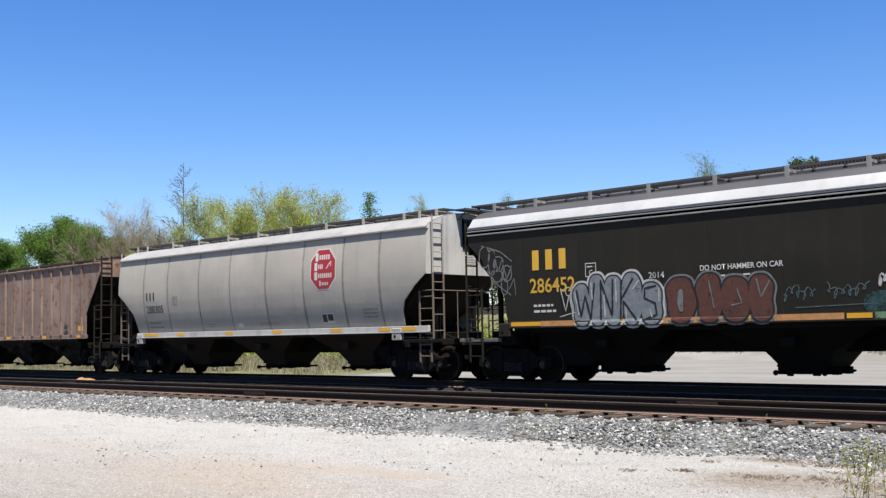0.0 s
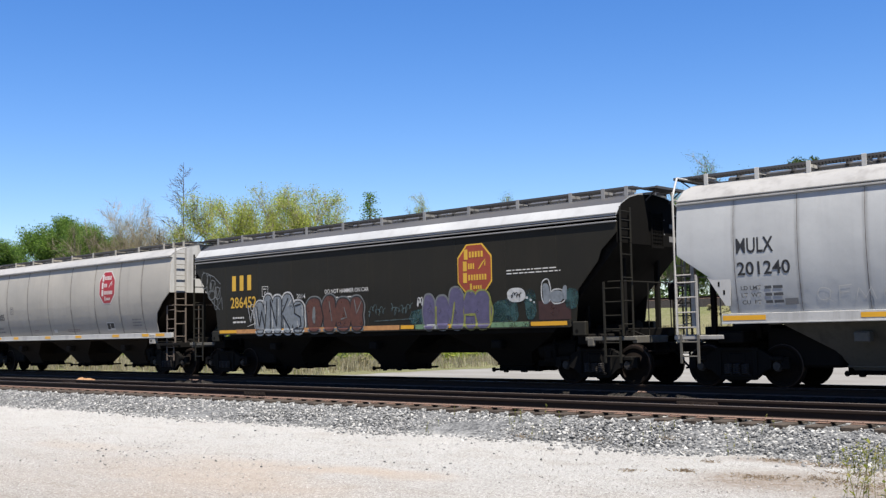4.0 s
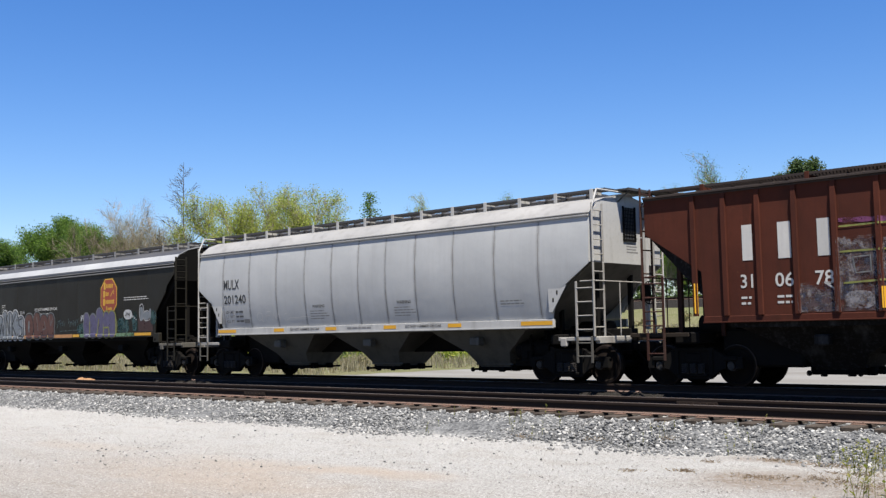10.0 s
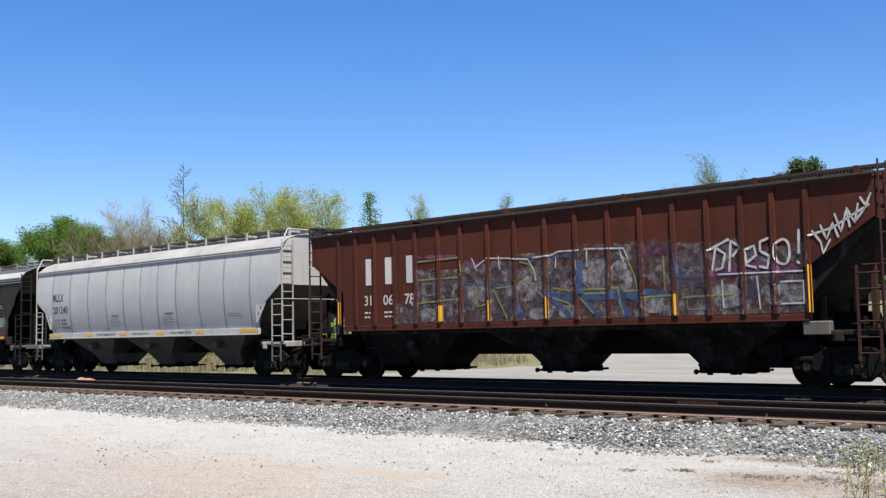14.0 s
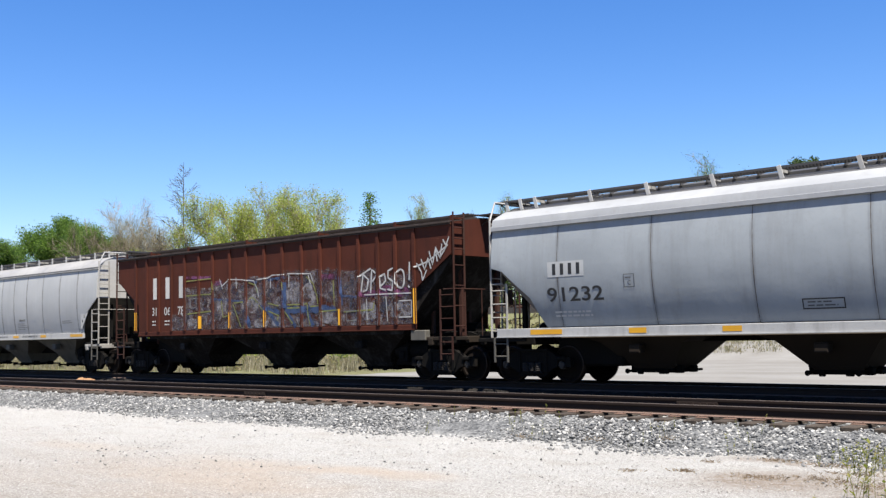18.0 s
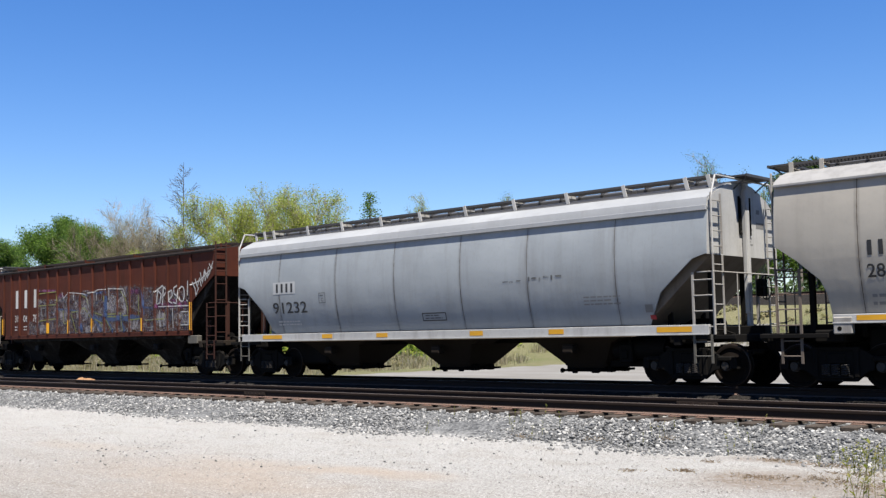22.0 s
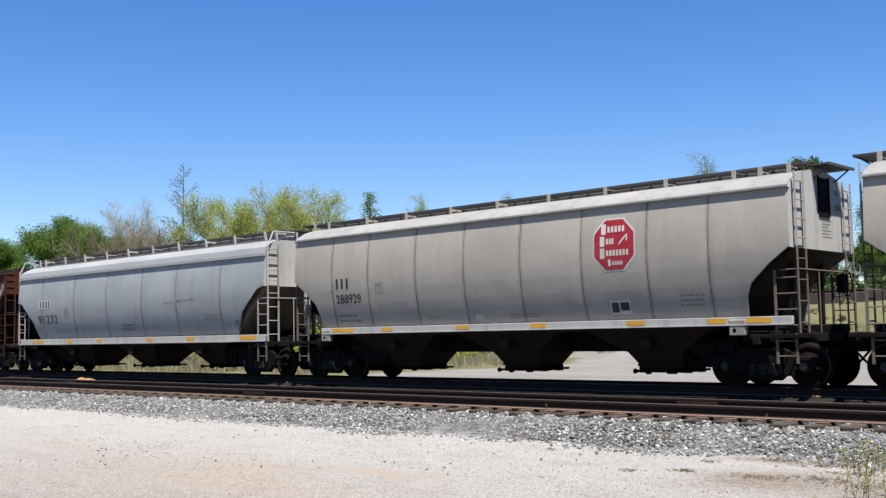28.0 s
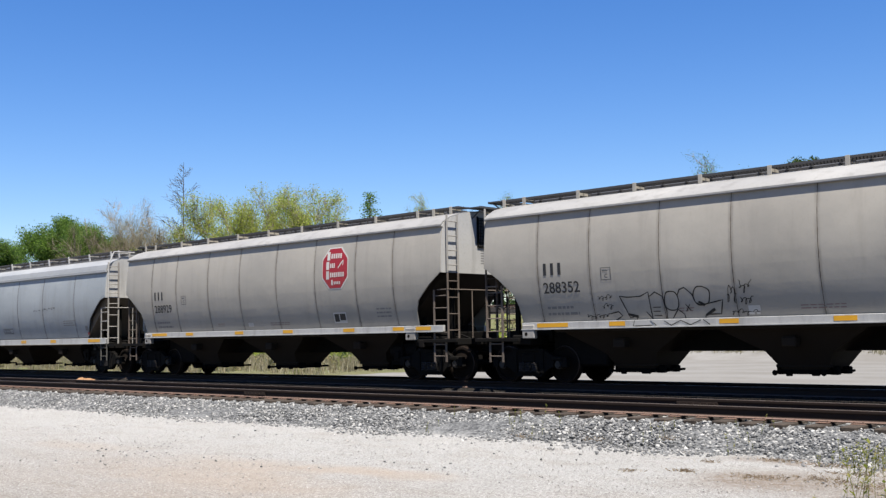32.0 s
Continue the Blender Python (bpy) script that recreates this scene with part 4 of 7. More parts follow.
    for s in (0, 180):
        g = Geo().box(xa - 0.05, xb + 0.15, -0.5, -0.44, 0.40, 0.56, 0.01)
        g.box(xa - 0.1, xb + 0.2, 0.3, 0.75, 0.42, 1.25, 0.05)
        part("brake_rigging", g, "grime", car, at=pose(0, 0, 0, 0, 0, s))
    for s in (-1, 1):
        add_truck(car, s * sp["tc"])
    return car


def seam_mesh(sp):
    """A narrow grimy weld bead down the side."""
    g = Geo()
    zs = levels(sp["side_z"] + 0.01, sp["eave"] - 0.02, 14)
    w = sp.get("seam_w", 0.016)
    vs = []
    for i, z in enumerate(zs):
        y, k = -lerp_at(sp["prof"], z), w * (0.8 + 0.35 * noise.noise((z * 4, 0, 0)))
        vs += [(-k, y + 0.004, z), (0, y - 0.004, z), (k, y + 0.004, z)]
    fs = [(j * 3 + i, j * 3 + i + 1, j * 3 + 4 + i, j * 3 + 3 + i) for j in range(len(zs) - 1) for i in (0, 1)]
    g.add(vs, fs)
    if sp.get("seam_paint"):
        return g.mesh("weld_seam", sp["seam_paint"], 80)
    # grime smeared beside the bead
    vs = []
    for z in zs:
        y = -lerp_at(sp["prof"], z) - 0.002
        vs += [(-0.075, y, z), (-0.015, y, z), (0.015, y, z), (0.075, y, z)]
    g.add(vs, [(j * 4 + i, j * 4 + i + 1, j * 4 + 5 + i, j * 4 + 4 + i) for j in range(len(zs) - 1) for i in (0, 2)], 1)
    return g.mesh("weld_seam", ["seam", "seam_stain"], 80)


def rib_mesh(sp):
    """A vertical hat-shaped stiffener on the side."""
    g = Geo()
    z0, z1 = sp["side_z"] + 0.01, sp["eave"] - 0.02
    w, d = sp["rib"]
    zs = levels(z0, z1, 8)
    vs, n = [], 4
    for z in zs:
        y = -lerp_at(sp["prof"], z)
        k = d if z < z1 - 0.05 else d * 0.6
        vs += [(-w, y + 0.005, z), (-w * 0.88, y - k, z), (w * 0.88, y - k, z), (w, y + 0.005, z)]
    fs = [(j * n + i, j * n + i + 1, (j + 1) * n + i + 1, (j + 1) * n + i) for j in range(len(zs) - 1) for i in range(3)]
    fs += [(3, 2, 1, 0), tuple(range(len(vs) - 4, len(vs)))]
    return fix(g.add(vs, fs).mesh("rib", sp["side"], 20))


def bracket_mesh(sp):
    zb = sp["board"]
    g = Geo()
    lean = sp.get("lean", 0.0)
    m = Matrix.Rotation(lean, 4, "Y")
    m.translation = Vector((0, 0, zb))
    g.box(-0.05, 0.05, -0.885, -0.862, -0.30, 0.01, 0.004, m=m)
    g.box(-0.012, 0.012, -0.87, -0.45, zb - 0.12, zb - 0.05)
    return g.mesh("bracket", sp["bracket_paint"], 20)


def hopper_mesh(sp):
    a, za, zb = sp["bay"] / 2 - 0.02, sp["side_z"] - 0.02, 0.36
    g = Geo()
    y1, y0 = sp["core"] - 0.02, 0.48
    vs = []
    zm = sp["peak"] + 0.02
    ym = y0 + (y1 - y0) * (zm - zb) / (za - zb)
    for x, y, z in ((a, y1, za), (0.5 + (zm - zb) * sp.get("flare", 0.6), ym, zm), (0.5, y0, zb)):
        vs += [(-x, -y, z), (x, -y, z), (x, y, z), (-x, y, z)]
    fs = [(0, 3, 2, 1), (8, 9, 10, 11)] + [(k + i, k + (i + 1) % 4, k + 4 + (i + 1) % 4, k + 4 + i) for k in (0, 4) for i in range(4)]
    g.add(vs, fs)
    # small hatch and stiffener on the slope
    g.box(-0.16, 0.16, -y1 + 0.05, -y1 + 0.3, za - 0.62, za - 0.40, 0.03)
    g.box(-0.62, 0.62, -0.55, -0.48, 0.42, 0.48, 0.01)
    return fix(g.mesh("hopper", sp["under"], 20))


def gate_mesh(sp):
    g = Geo().box(-0.66, 0.66, -0.5, 0.5, 0.27, 0.37, 0.02)
    for s in (-1, 1):
        g.tube((s * 0.62, -0.8, 0.31), (s * 0.62, 0.8, 0.31), 0.03, 8)
        g.box(s * 0.58, s * 0.78, -0.42, -0.22, 0.26, 0.44, 0.02)
        g.box(s * 0.58, s * 0.86, -0.1, 0.05, 0.29, 0.36, 0.01)
        g.box(s * 0.58, s * 0.76, 0.22, 0.42, 0.26, 0.42, 0.02)
        g.tube((s * 0.62, -0.82, 0.31), (s * 0.62, -0.76, 0.31), 0.06, 8)
    g.box(-0.45, -0.3, -0.6, -0.5, 0.23, 0.34, 0.02)
    g.box(0.2, 0.4, -0.58, -0.5, 0.24, 0.33, 0.02)
    g.v = [(x * 0.86, y, z) for x, y, z in g.v]
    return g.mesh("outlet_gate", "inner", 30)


def local(xs, c):
    return [round(x - c, 3) for x in xs]


def bulge(wide, z_mid, lower, upper, z0, z1, n=16):
    """Half widths of a side that swells to z_mid and falls away above and below."""
    zs = [z0 + (z1 - z0) * i / n for i in range(n + 1)]
    return [(z, wide - (upper if z > z_mid else lower) * ((z - z_mid) / 1.6) ** 2) for z in zs]


CURVED = bulge(1.624, 3.0, 0.285, 0.23, 1.45, 4.25)
BOWED = bulge(1.604, 2.95, 0.20, 0.19, 1.45, 4.1)
FLAT = [(1.3, 1.54), (4.3, 1.56)]

ROUNDED = dict(
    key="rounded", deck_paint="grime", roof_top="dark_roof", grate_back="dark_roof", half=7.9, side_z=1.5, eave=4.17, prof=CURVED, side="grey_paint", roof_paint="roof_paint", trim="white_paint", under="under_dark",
    end_paint="white_paint", end=[(1.5, 1.05), (1.9, 1.02), (2.2, 0.9), (2.6, 0.45), (2.92, 0.0), (4.2, 0.0)], slope_top=2.9, core=1.31,
    seams=local([8.17, 9.7, 11.59, 13.35, 15.24, 17.09, 18.89, 20.42], 14.35),
    roof=[(1.585, 4.17), (1.5, 4.27), (1.2, 4.43), (0.8, 4.55), (0.4, 4.62), (0, 4.64)], lip=[(-1.59, -1.48, 4.15, 4.20)], lip_paint="roof_paint",
    hatches=8, hatch_paint="dark_roof", board=4.73, board_paint="galv", bracket_paint="grey_paint", lean=0.0,
    brackets=local([6.55, 7.21, 8.91, 10.54, 12.27, 13.93, 15.62, 17.33, 19.0, 20.71, 21.33, 21.98], 14.35),
    sill=(1.33, 1.5, -6.8, 7.85, 1.5), sill_paint="white_paint", jack_pads=(-6.6, 6.63), tc=6.95, bay=4.15, peak=0.74, deck=1.14, strike=8.35, reach=0.55,
    reflect=[(a - 14.35, b - 14.35) for a, b in ((8.03, 8.96), (10.14, 10.57), (12.95, 13.4), (15.44, 15.91), (18.23, 18.71), (20.29, 20.73), (21.19, 21.75))],
    ladder_paint="brown_grime", upper_paint="pale_grime", strut_paint="grime", low_ladder=2.45)

SILVER = dict(ROUNDED, dark_to=0.95,
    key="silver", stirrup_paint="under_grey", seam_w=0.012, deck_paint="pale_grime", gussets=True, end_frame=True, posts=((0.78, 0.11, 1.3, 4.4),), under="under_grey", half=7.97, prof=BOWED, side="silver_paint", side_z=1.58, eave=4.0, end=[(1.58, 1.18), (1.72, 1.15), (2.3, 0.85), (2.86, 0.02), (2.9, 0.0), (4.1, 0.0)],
    seams=local([-46.21, -44.8, -43.42, -42.05, -40.82, -39.66, -38.53, -37.37, -35.97, -34.55, -33.14], -39.6),
    roof=[(1.545, 4.02), (1.48, 4.14), (1.2, 4.36), (0.8, 4.5), (0.4, 4.57), (0, 4.6)], lip=[(-1.57, -1.46, 3.99, 4.03), (-1.56, -1.50, 4.06, 4.09)],
    board=4.72, brackets=local([-47.19, -45.97, -44.81, -43.65, -42.47, -41.33, -40.11, -38.94, -37.78, -36.6, -35.42, -34.25, -33.09, -32.0], -39.6),
    bracket_paint="white_paint", sill=(1.37, 1.575, -6.98, 6.84, 1.53), jack_pads=(), tc=6.9, bay=4.1, peak=0.75, core=1.42, strike=8.15, reach=0.58,
    reflect=[(a + 39.6, b + 39.6) for a, b in ((-46.55, -45.58), (-43.61, -43.12), (-41.16, -40.68), (-38.68, -38.19), (-36.23, -35.76), (-33.76, -32.79))],
    ladder_paint="pale_grime")

# end sheets use inner: darker than the sides, shade on the end painted in
BLACK = dict(ROUNDED,
    key="black", deck_paint="under_grey", half=8.5, prof=[(1.45, 1.52), (2.6, 1.56), (3.8, 1.56)], side="black_paint", roof_paint="black_car_roof", trim="black_paint", under="grime", end_paint="inner", grate_back="inner",
    side_z=1.5, eave=3.78, end=[(1.5, 1.25), (2.25, 1.15), (2.9, 0.55), (3.15, 0.45), (3.55, 0.0), (3.9, 0.0)], slope_top=3.3,
    seam_w=0.01, seam_paint="black_paint", seams=local([-64.4, -62.7, -61.0, -59.3, -57.6, -55.9, -54.2, -52.5, -50.9], -57.64), core=1.42,
    dark_to=1.3, roof=[(1.575, 3.80), (1.575, 3.96), (1.545, 4.0), (1.35, 4.24), (1.0, 4.42), (0.6, 4.52), (0, 4.57)],
    lip=[(-1.605, -1.55, 3.775, 3.81), (-1.60, -1.56, 3.87, 3.90), (-1.595, -1.55, 3.97, 4.0)], board=4.68, bracket_paint="eave_grey", lip_paint="eave_grey",
    brackets=local([-65.8, -64.43, -62.74, -61.09, -59.38, -57.69, -55.96, -54.3, -52.61, -50.93, -49.96, -49.3], -57.64),
    sill=(1.38, 1.54, -7.2, 7.1, 1.54), sill_paint="black_paint", jack_pads=(7.35, -7.35), tc=7.45, bay=4.58, peak=0.72, strike=8.9, reach=0.6,
    reflect=[(-7.13, -6.2), (-4.1, -3.6), (-1.0, -0.5), (1.35, 1.85), (3.1, 3.6), (5.9, 7.0)], ladder_paint="black_paint", upper_paint="black_paint", ladder_top=0.35, low_ladder=2.4)

BLUISH = dict(ROUNDED,
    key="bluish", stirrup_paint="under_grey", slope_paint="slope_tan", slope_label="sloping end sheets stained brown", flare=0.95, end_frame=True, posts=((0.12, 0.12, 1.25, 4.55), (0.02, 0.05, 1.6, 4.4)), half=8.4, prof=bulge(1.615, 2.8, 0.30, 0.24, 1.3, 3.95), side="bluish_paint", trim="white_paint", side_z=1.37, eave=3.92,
    end=[(1.37, 1.6), (1.45, 1.55), (2.1, 1.2), (2.8, 0.35), (2.9, 0.0), (4.0, 0.0)], slope_top=2.88, core=1.38,
    seams=local([-9.81, -7.19, -4.74, -2.27, -0.04, 2.54], -3.5),
    roof=[(1.555, 3.94), (1.50, 4.13), (1.3, 4.24), (1.0, 4.38), (0.6, 4.52), (0, 4.58)], lip=[(-1.59, -1.46, 3.84, 3.95)], roof_paint="bluish_roof", lip_paint="bluish_roof",
    board=4.70, lean=-0.25, bracket_paint="white_paint", brackets=local([-11.96, -11.5, -11.02, -9.33, -7.72, -6.02, -4.43, -2.72, -1.02, 0.67, 2.35, 4.01, 4.59], -3.5),
    sill=(1.15, 1.36, -8.3, 8.35, 1.54), jack_pads=(), tc=7.55, bay=4.4, peak=0.97, deck=1.14, strike=8.95, reach=0.6, reflect_h=0.12,
    reflect=[(a + 3.5, b + 3.5) for a, b in ((-10.72, -9.76), (-7.87, -7.41), (-5.53, -5.08), (-2.02, -1.57), (0.54, 0.99), (3.56, 4.44))],
    ladder_paint="pale_grime", low_ladder=2.5)
M["black_car_roof"] = paint("pale grey roof paint", (0.47, 0.48, 0.49), amount=0.25)
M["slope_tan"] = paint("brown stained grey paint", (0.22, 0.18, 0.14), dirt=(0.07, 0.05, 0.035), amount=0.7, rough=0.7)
M["bluish_roof"] = paint("white roof paint", (0.42, 0.435, 0.45), amount=0.2)

RIBBED = dict(ROUNDED,
    key="ribbed", deck_paint="under_dark", roof_top="brown_dark", half=8.4, prof=FLAT, side="brown_paint", roof_paint="brown_dark", trim="brown_paint", under="under_spray", end_paint="brown_paint", side_z=1.53, eave=4.19,
    end=[(1.53, 1.42), (2.5, 1.38), (3.4, 0.0), (4.3, 0.0)], slope_top=3.35, core=1.44,
    seams=local([-28.14, -26.56, -24.88, -23.14, -21.3, -19.46, -17.74, -16.11], -21.7),
    ribs=local([-28.87, -28.14, -27.36, -26.56, -25.74, -24.88, -24.08, -23.14, -22.25, -21.3, -20.39, -19.46, -18.59, -17.74, -16.91, -16.11, -15.4, -14.68], -21.7), rib=(0.056, 0.055),
    roof=[(1.6, 4.19), (1.57, 4.25), (1.2, 4.31), (0.8, 4.37), (0.4, 4.41), (0, 4.43)], lip=[(-1.64, -1.56, 4.2, 4.25)], lip_paint="brown_dark",
    hatch_paint="brown_dark", board=4.5, board_paint="brown_dark", bracket_paint="brown_paint", brackets=local([-29.0, -26.56, -23.14, -19.46, -16.11, -13.9], -21.7),
    sill=(1.40, 1.53, -7.0, 7.0, 1.55), sill_paint="brown_paint", jack_pads=(), reflect=[], tc=7.55, bay=4.5, peak=0.68, deck=1.2, strike=8.9, reach=0.6,
    ladder_paint="brown_ladder", upper_paint="brown_ladder", strut_paint="brown_ladder", low_ladder=2.45, end_grate=False)
M["brown_ladder"] = paint("dark red brown ladder paint", (0.055, 0.021, 0.015), amount=0.4, rough=0.75, spec=0.15)
M["under_spray"] = paint("grimy steel with pale overspray", (0.014, 0.0115, 0.010), dirt=(0.15, 0.148, 0.15), amount=0.55, rough=0.8, spec=0.1)
M["brown_dark"] = paint("dark rusty grating", (0.035, 0.022, 0.018), amount=0.3, rough=0.8)

TAN = dict(RIBBED,
    key="tan", half=7.9, side="tan_paint", roof_paint="tan_paint", trim="tan_paint", end_paint="tan_paint", hatch_paint="tan_paint", bracket_paint="tan_paint", lip_paint="tan_paint",
    end=[(1.5, 1.1), (2.3, 1.1), (3.9, 0.0), (4.2, 0.0)], slope_top=3.7, side_z=1.5, seams=local([-99.5, -97, -94.5, -92, -89.5, -87], -92.75),
    ribs=local([-86.25 - 0.82 * i for i in range(16)], -92.75), rib=(0.05, 0.06), brackets=[-7.3, -4.5, -1.5, 1.5, 4.5, 6.2, 7.3], sill=(1.36, 1.5, -6.8, 6.8, 1.55), sill_paint="tan_paint",
    reflect=[(-6.5, -6.1), (-3.2, -2.8), (0.0, 0.4), (3.2, 3.6), (6.1, 6.5)], tc=7.3, bay=4.2, peak=0.7, strike=8.75, reach=0.5, ladder_paint="under_dark", upper_paint="under_dark", deck_paint="grime", strut_paint="grime", low_ladder=2.6)


TRAIN = []
for _sp, _x, _label in (
    (TAN, -92.75, "rusty tan ribbed covered hopper car"),
    (ROUNDED, -75.53, "faded grey rounded covered hopper car with a red octagonal sign"),
    (BLACK, -57.64, "black covered hopper car covered in graffiti"),
    (SILVER, -39.6, "pale silver grey covered hopper car"),
    (RIBBED, -21.7, "oxide brown ribbed hopper car with graffiti"),
    (BLUISH, -3.5, "bluish grey covered hopper car with a white sill"),
    (ROUNDED, 14.35, "clean grey rounded covered hopper car with a red octagonal sign"),
    (ROUNDED, 31.68, "grey rounded covered hopper car with black graffiti"),
):
    TRAIN.append((hopper_car(dict(_sp, label=_label)), _x))

# ---- lettering, signs and spray paint on the sides ----
def spray(name, col, cover=0.75, rough=0.55):
    """Sprayed paint, thin and worn through in places."""
    n = Nodes(name)
    f = n.noise(3.4, 8, 0.74)
    c = n.mix(n.ramp(n.noise(7, 5), 0.3, 0.7), dim(col, 0.75), dim(col, 1.15))
    n.link(n.ramp(f, 0.62 - 0.5 * cover, 0.72 - 0.3 * cover), n.p.inputs["Alpha"])
    return n.done(c, rough, 0, 0.35)


for _k, _c, _v in (("s_white", (0.6, 0.6, 0.59), 0.85), ("s_blue", (0.04, 0.075, 0.18), 0.66), ("s_lime", (0.27, 0.28, 0.07), 0.85), ("s_lilac", (0.115, 0.10, 0.19), 0.9),
                   ("s_haze", (0.105, 0.066, 0.066), 0.5), ("s_smear", (0.28, 0.25, 0.255), 0.25), ("s_cloud", (0.33, 0.31, 0.325), 0.42), ("s_blot", (0.05, 0.055, 0.085), 0.2), ("s_pink", (0.20, 0.05, 0.14), 0.55), ("s_steel", (0.24, 0.265, 0.29), 0.9), ("s_rust", (0.12, 0.042, 0.027), 0.95),
                   ("s_black", (0.012, 0.012, 0.014), 1.0), ("s_teal", (0.03, 0.085, 0.085), 0.55), ("s_wear", (0.12, 0.12, 0.12), 0.5), ("s_tealgrey", (0.10, 0.15, 0.155), 0.8), ("s_dim", (0.2, 0.21, 0.21), 0.9), ("s_tan", (0.58, 0.28, 0.10), 0.95),
                   ("s_green", (0.16, 0.27, 0.15), 0.6), ("s_maroon", (0.055, 0.02, 0.016), 1.0)):
    M[_k] = spray("spray paint " + _k[2:], _c, _v)


def skin(sp):
    """How far out the side lies at (x, z), ribs included; the sill face below it."""
    ribs = sp.get("ribs", ())
    w, d = sp.get("rib", (0.1, 0.0))
    sz0, sz1, _a, _b, sy = sp["sill"]

    def y(x, z):
        if z < sp["side_z"] - 0.005 and not ribs:
            return sy
        o = lerp_at(sp["prof"], z)
        for r in ribs:
            k = abs(x - r)
            if k < w:
                return o + d * min(1.0, (w - k) / (w * 0.38))
        return o
    return y


class Decal(Geo):
    def __init__(self, sp, off=0.006):
        self.v, self.f, self.k = [], [], []
        self.sp, self.y, self.off = sp, skin(sp), off
        self.cuts = []
        self.step = 0.045 if sp.get("ribs") else 0.16

    def p(self, x, z):
        return (x, -(self.y(x, z) + self.off), z)

    def fill(self, left, right, z0, z1, rows=10, round_ends=False):
        """A filled shape between two outlines x = left(z), right(z)."""
        zz = [z0 + (z1 - z0) * ((1 - math.cos(math.pi * j / rows)) / 2 if round_ends else j / rows) for j in range(rows + 1)]
        n = max(1, min(60, int(max(right(z) - left(z) for z in zz) / self.step)))
        vs = [self.p(left(z) + (right(z) - left(z)) * i / n, z) for z in zz for i in range(n + 1)]
        self.cut()
        return self.add(vs, [(j * (n + 1) + i, j * (n + 1) + i + 1, (j + 1) * (n + 1) + i + 1, (j + 1) * (n + 1) + i) for j in range(rows) for i in range(n)])

    def cut(self):
        self.cuts.append((len(self.v), len(self.f)))

    def pieces(self):
        """One Geo for each shape that was drawn."""
        ends = self.cuts[1:] + [(len(self.v), len(self.f))]
        for (a, p), (b, q) in zip(self.cuts, ends):
            g = Geo()
            g.add(self.v[a:b], [tuple(i - a for i in f) for f in self.f[p:q]])
            yield g

    def rect(self, x0, x1, z0, z1):
        return self.fill(lambda z: x0, lambda z: x1, z0, z1, max(1, int((z1 - z0) / 0.12)))

    def bulb(self, x, z, w, h, seed=0, power=2.6, grow=0.0):
        """A rounded, slightly lumpy blob."""
        def half(q):
            k = max(0.0, 1 - abs((q - z) / (h / 2 + grow)) ** power) ** (1 / power)
            return (w / 2 + grow) * k * (1 + 0.10 * noise.noise((q * 2.5, seed * 3.1, 0)))
        return self.fill(lambda q: x - half(q) + 0.05 * noise.noise((q * 3, seed, 1)), lambda q: x + half(q) + 0.05 * noise.noise((q * 3, seed, 1)), z - h / 2 - grow, z + h / 2 + grow, 18, True)

    def stroke(self, pts, w):
        """A sprayed line through points (x, z)."""
        fine = []
        for (a, b), (c, d) in zip(pts, pts[1:]):
            n = max(1, int(math.hypot(c - a, d - b) / 0.07))
            fine += [(a + (c - a) * i / n, b + (d - b) * i / n) for i in range(n)]
        fine.append(pts[-1])
        vs = []
        for i, (x, z) in enumerate(fine):
            a, b = fine[max(0, i - 1)], fine[min(len(fine) - 1, i + 1)]
            dx, dz = b[0] - a[0], b[1] - a[1]
            k = w / 2 / (math.hypot(dx, dz) + 1e-6) * (0.8 + 0.4 * abs(math.sin(i * 0.7)))
            vs += [self.p(x - dz * k, z + dx * k), self.p(x + dz * k, z - dx * k)]
        self.cut()
        return self.add(vs, [(2 * i, 2 * i + 2, 2 * i + 3, 2 * i + 1) for i in range(len(fine) - 1)])

    def loop(self, x, z, w, h, t, seed=0, n=22):
        pts = []
        for i in range(n + 1):
            a = 6.28318 * i / n
            k = 1 + 0.12 * noise.noise((math.cos(a) * 1.3, math.sin(a) * 1.3, seed))
            c, s = math.cos(a), math.sin(a)
            pts.append((x + w / 2 * k * math.copysign(abs(c) ** 0.8, c), z + h / 2 * k * math.copysign(abs(s) ** 0.8, s)))
        return self.stroke(pts, t)

    def scribble(self, x0, x1, z0, z1, t, seed, turns=9):
        """A quick looping tag."""
        rng = random.Random(seed)
        pts = []
        n = turns * 11
        for i in range(n + 1):
            u = i / n
            a = u * turns * 6.28318
            k = 0.55 + 0.45 * math.sin(seed + 0.37 * i)
            pts.append((x0 + (x1 - x0) * u + 0.42 * (x1 - x0) / turns * math.sin(a + 0.6 * k) + rng.uniform(-0.01, 0.01),
                        (z0 + z1) / 2 + (z1 - z0) / 2 * math.cos(a) * k + 0.12 * (z1 - z0) * math.sin(seed + u * 7)))
        return self.stroke(pts, t)


def put(car, name, d, mat, label=""):
    if name == "small_print" or len(d.cuts) < 2:
        return part(name, d, mat, car, label, smooth=0)
    for g in d.pieces():
        ob = part(name, g, mat, car, label, smooth=0)
    return ob


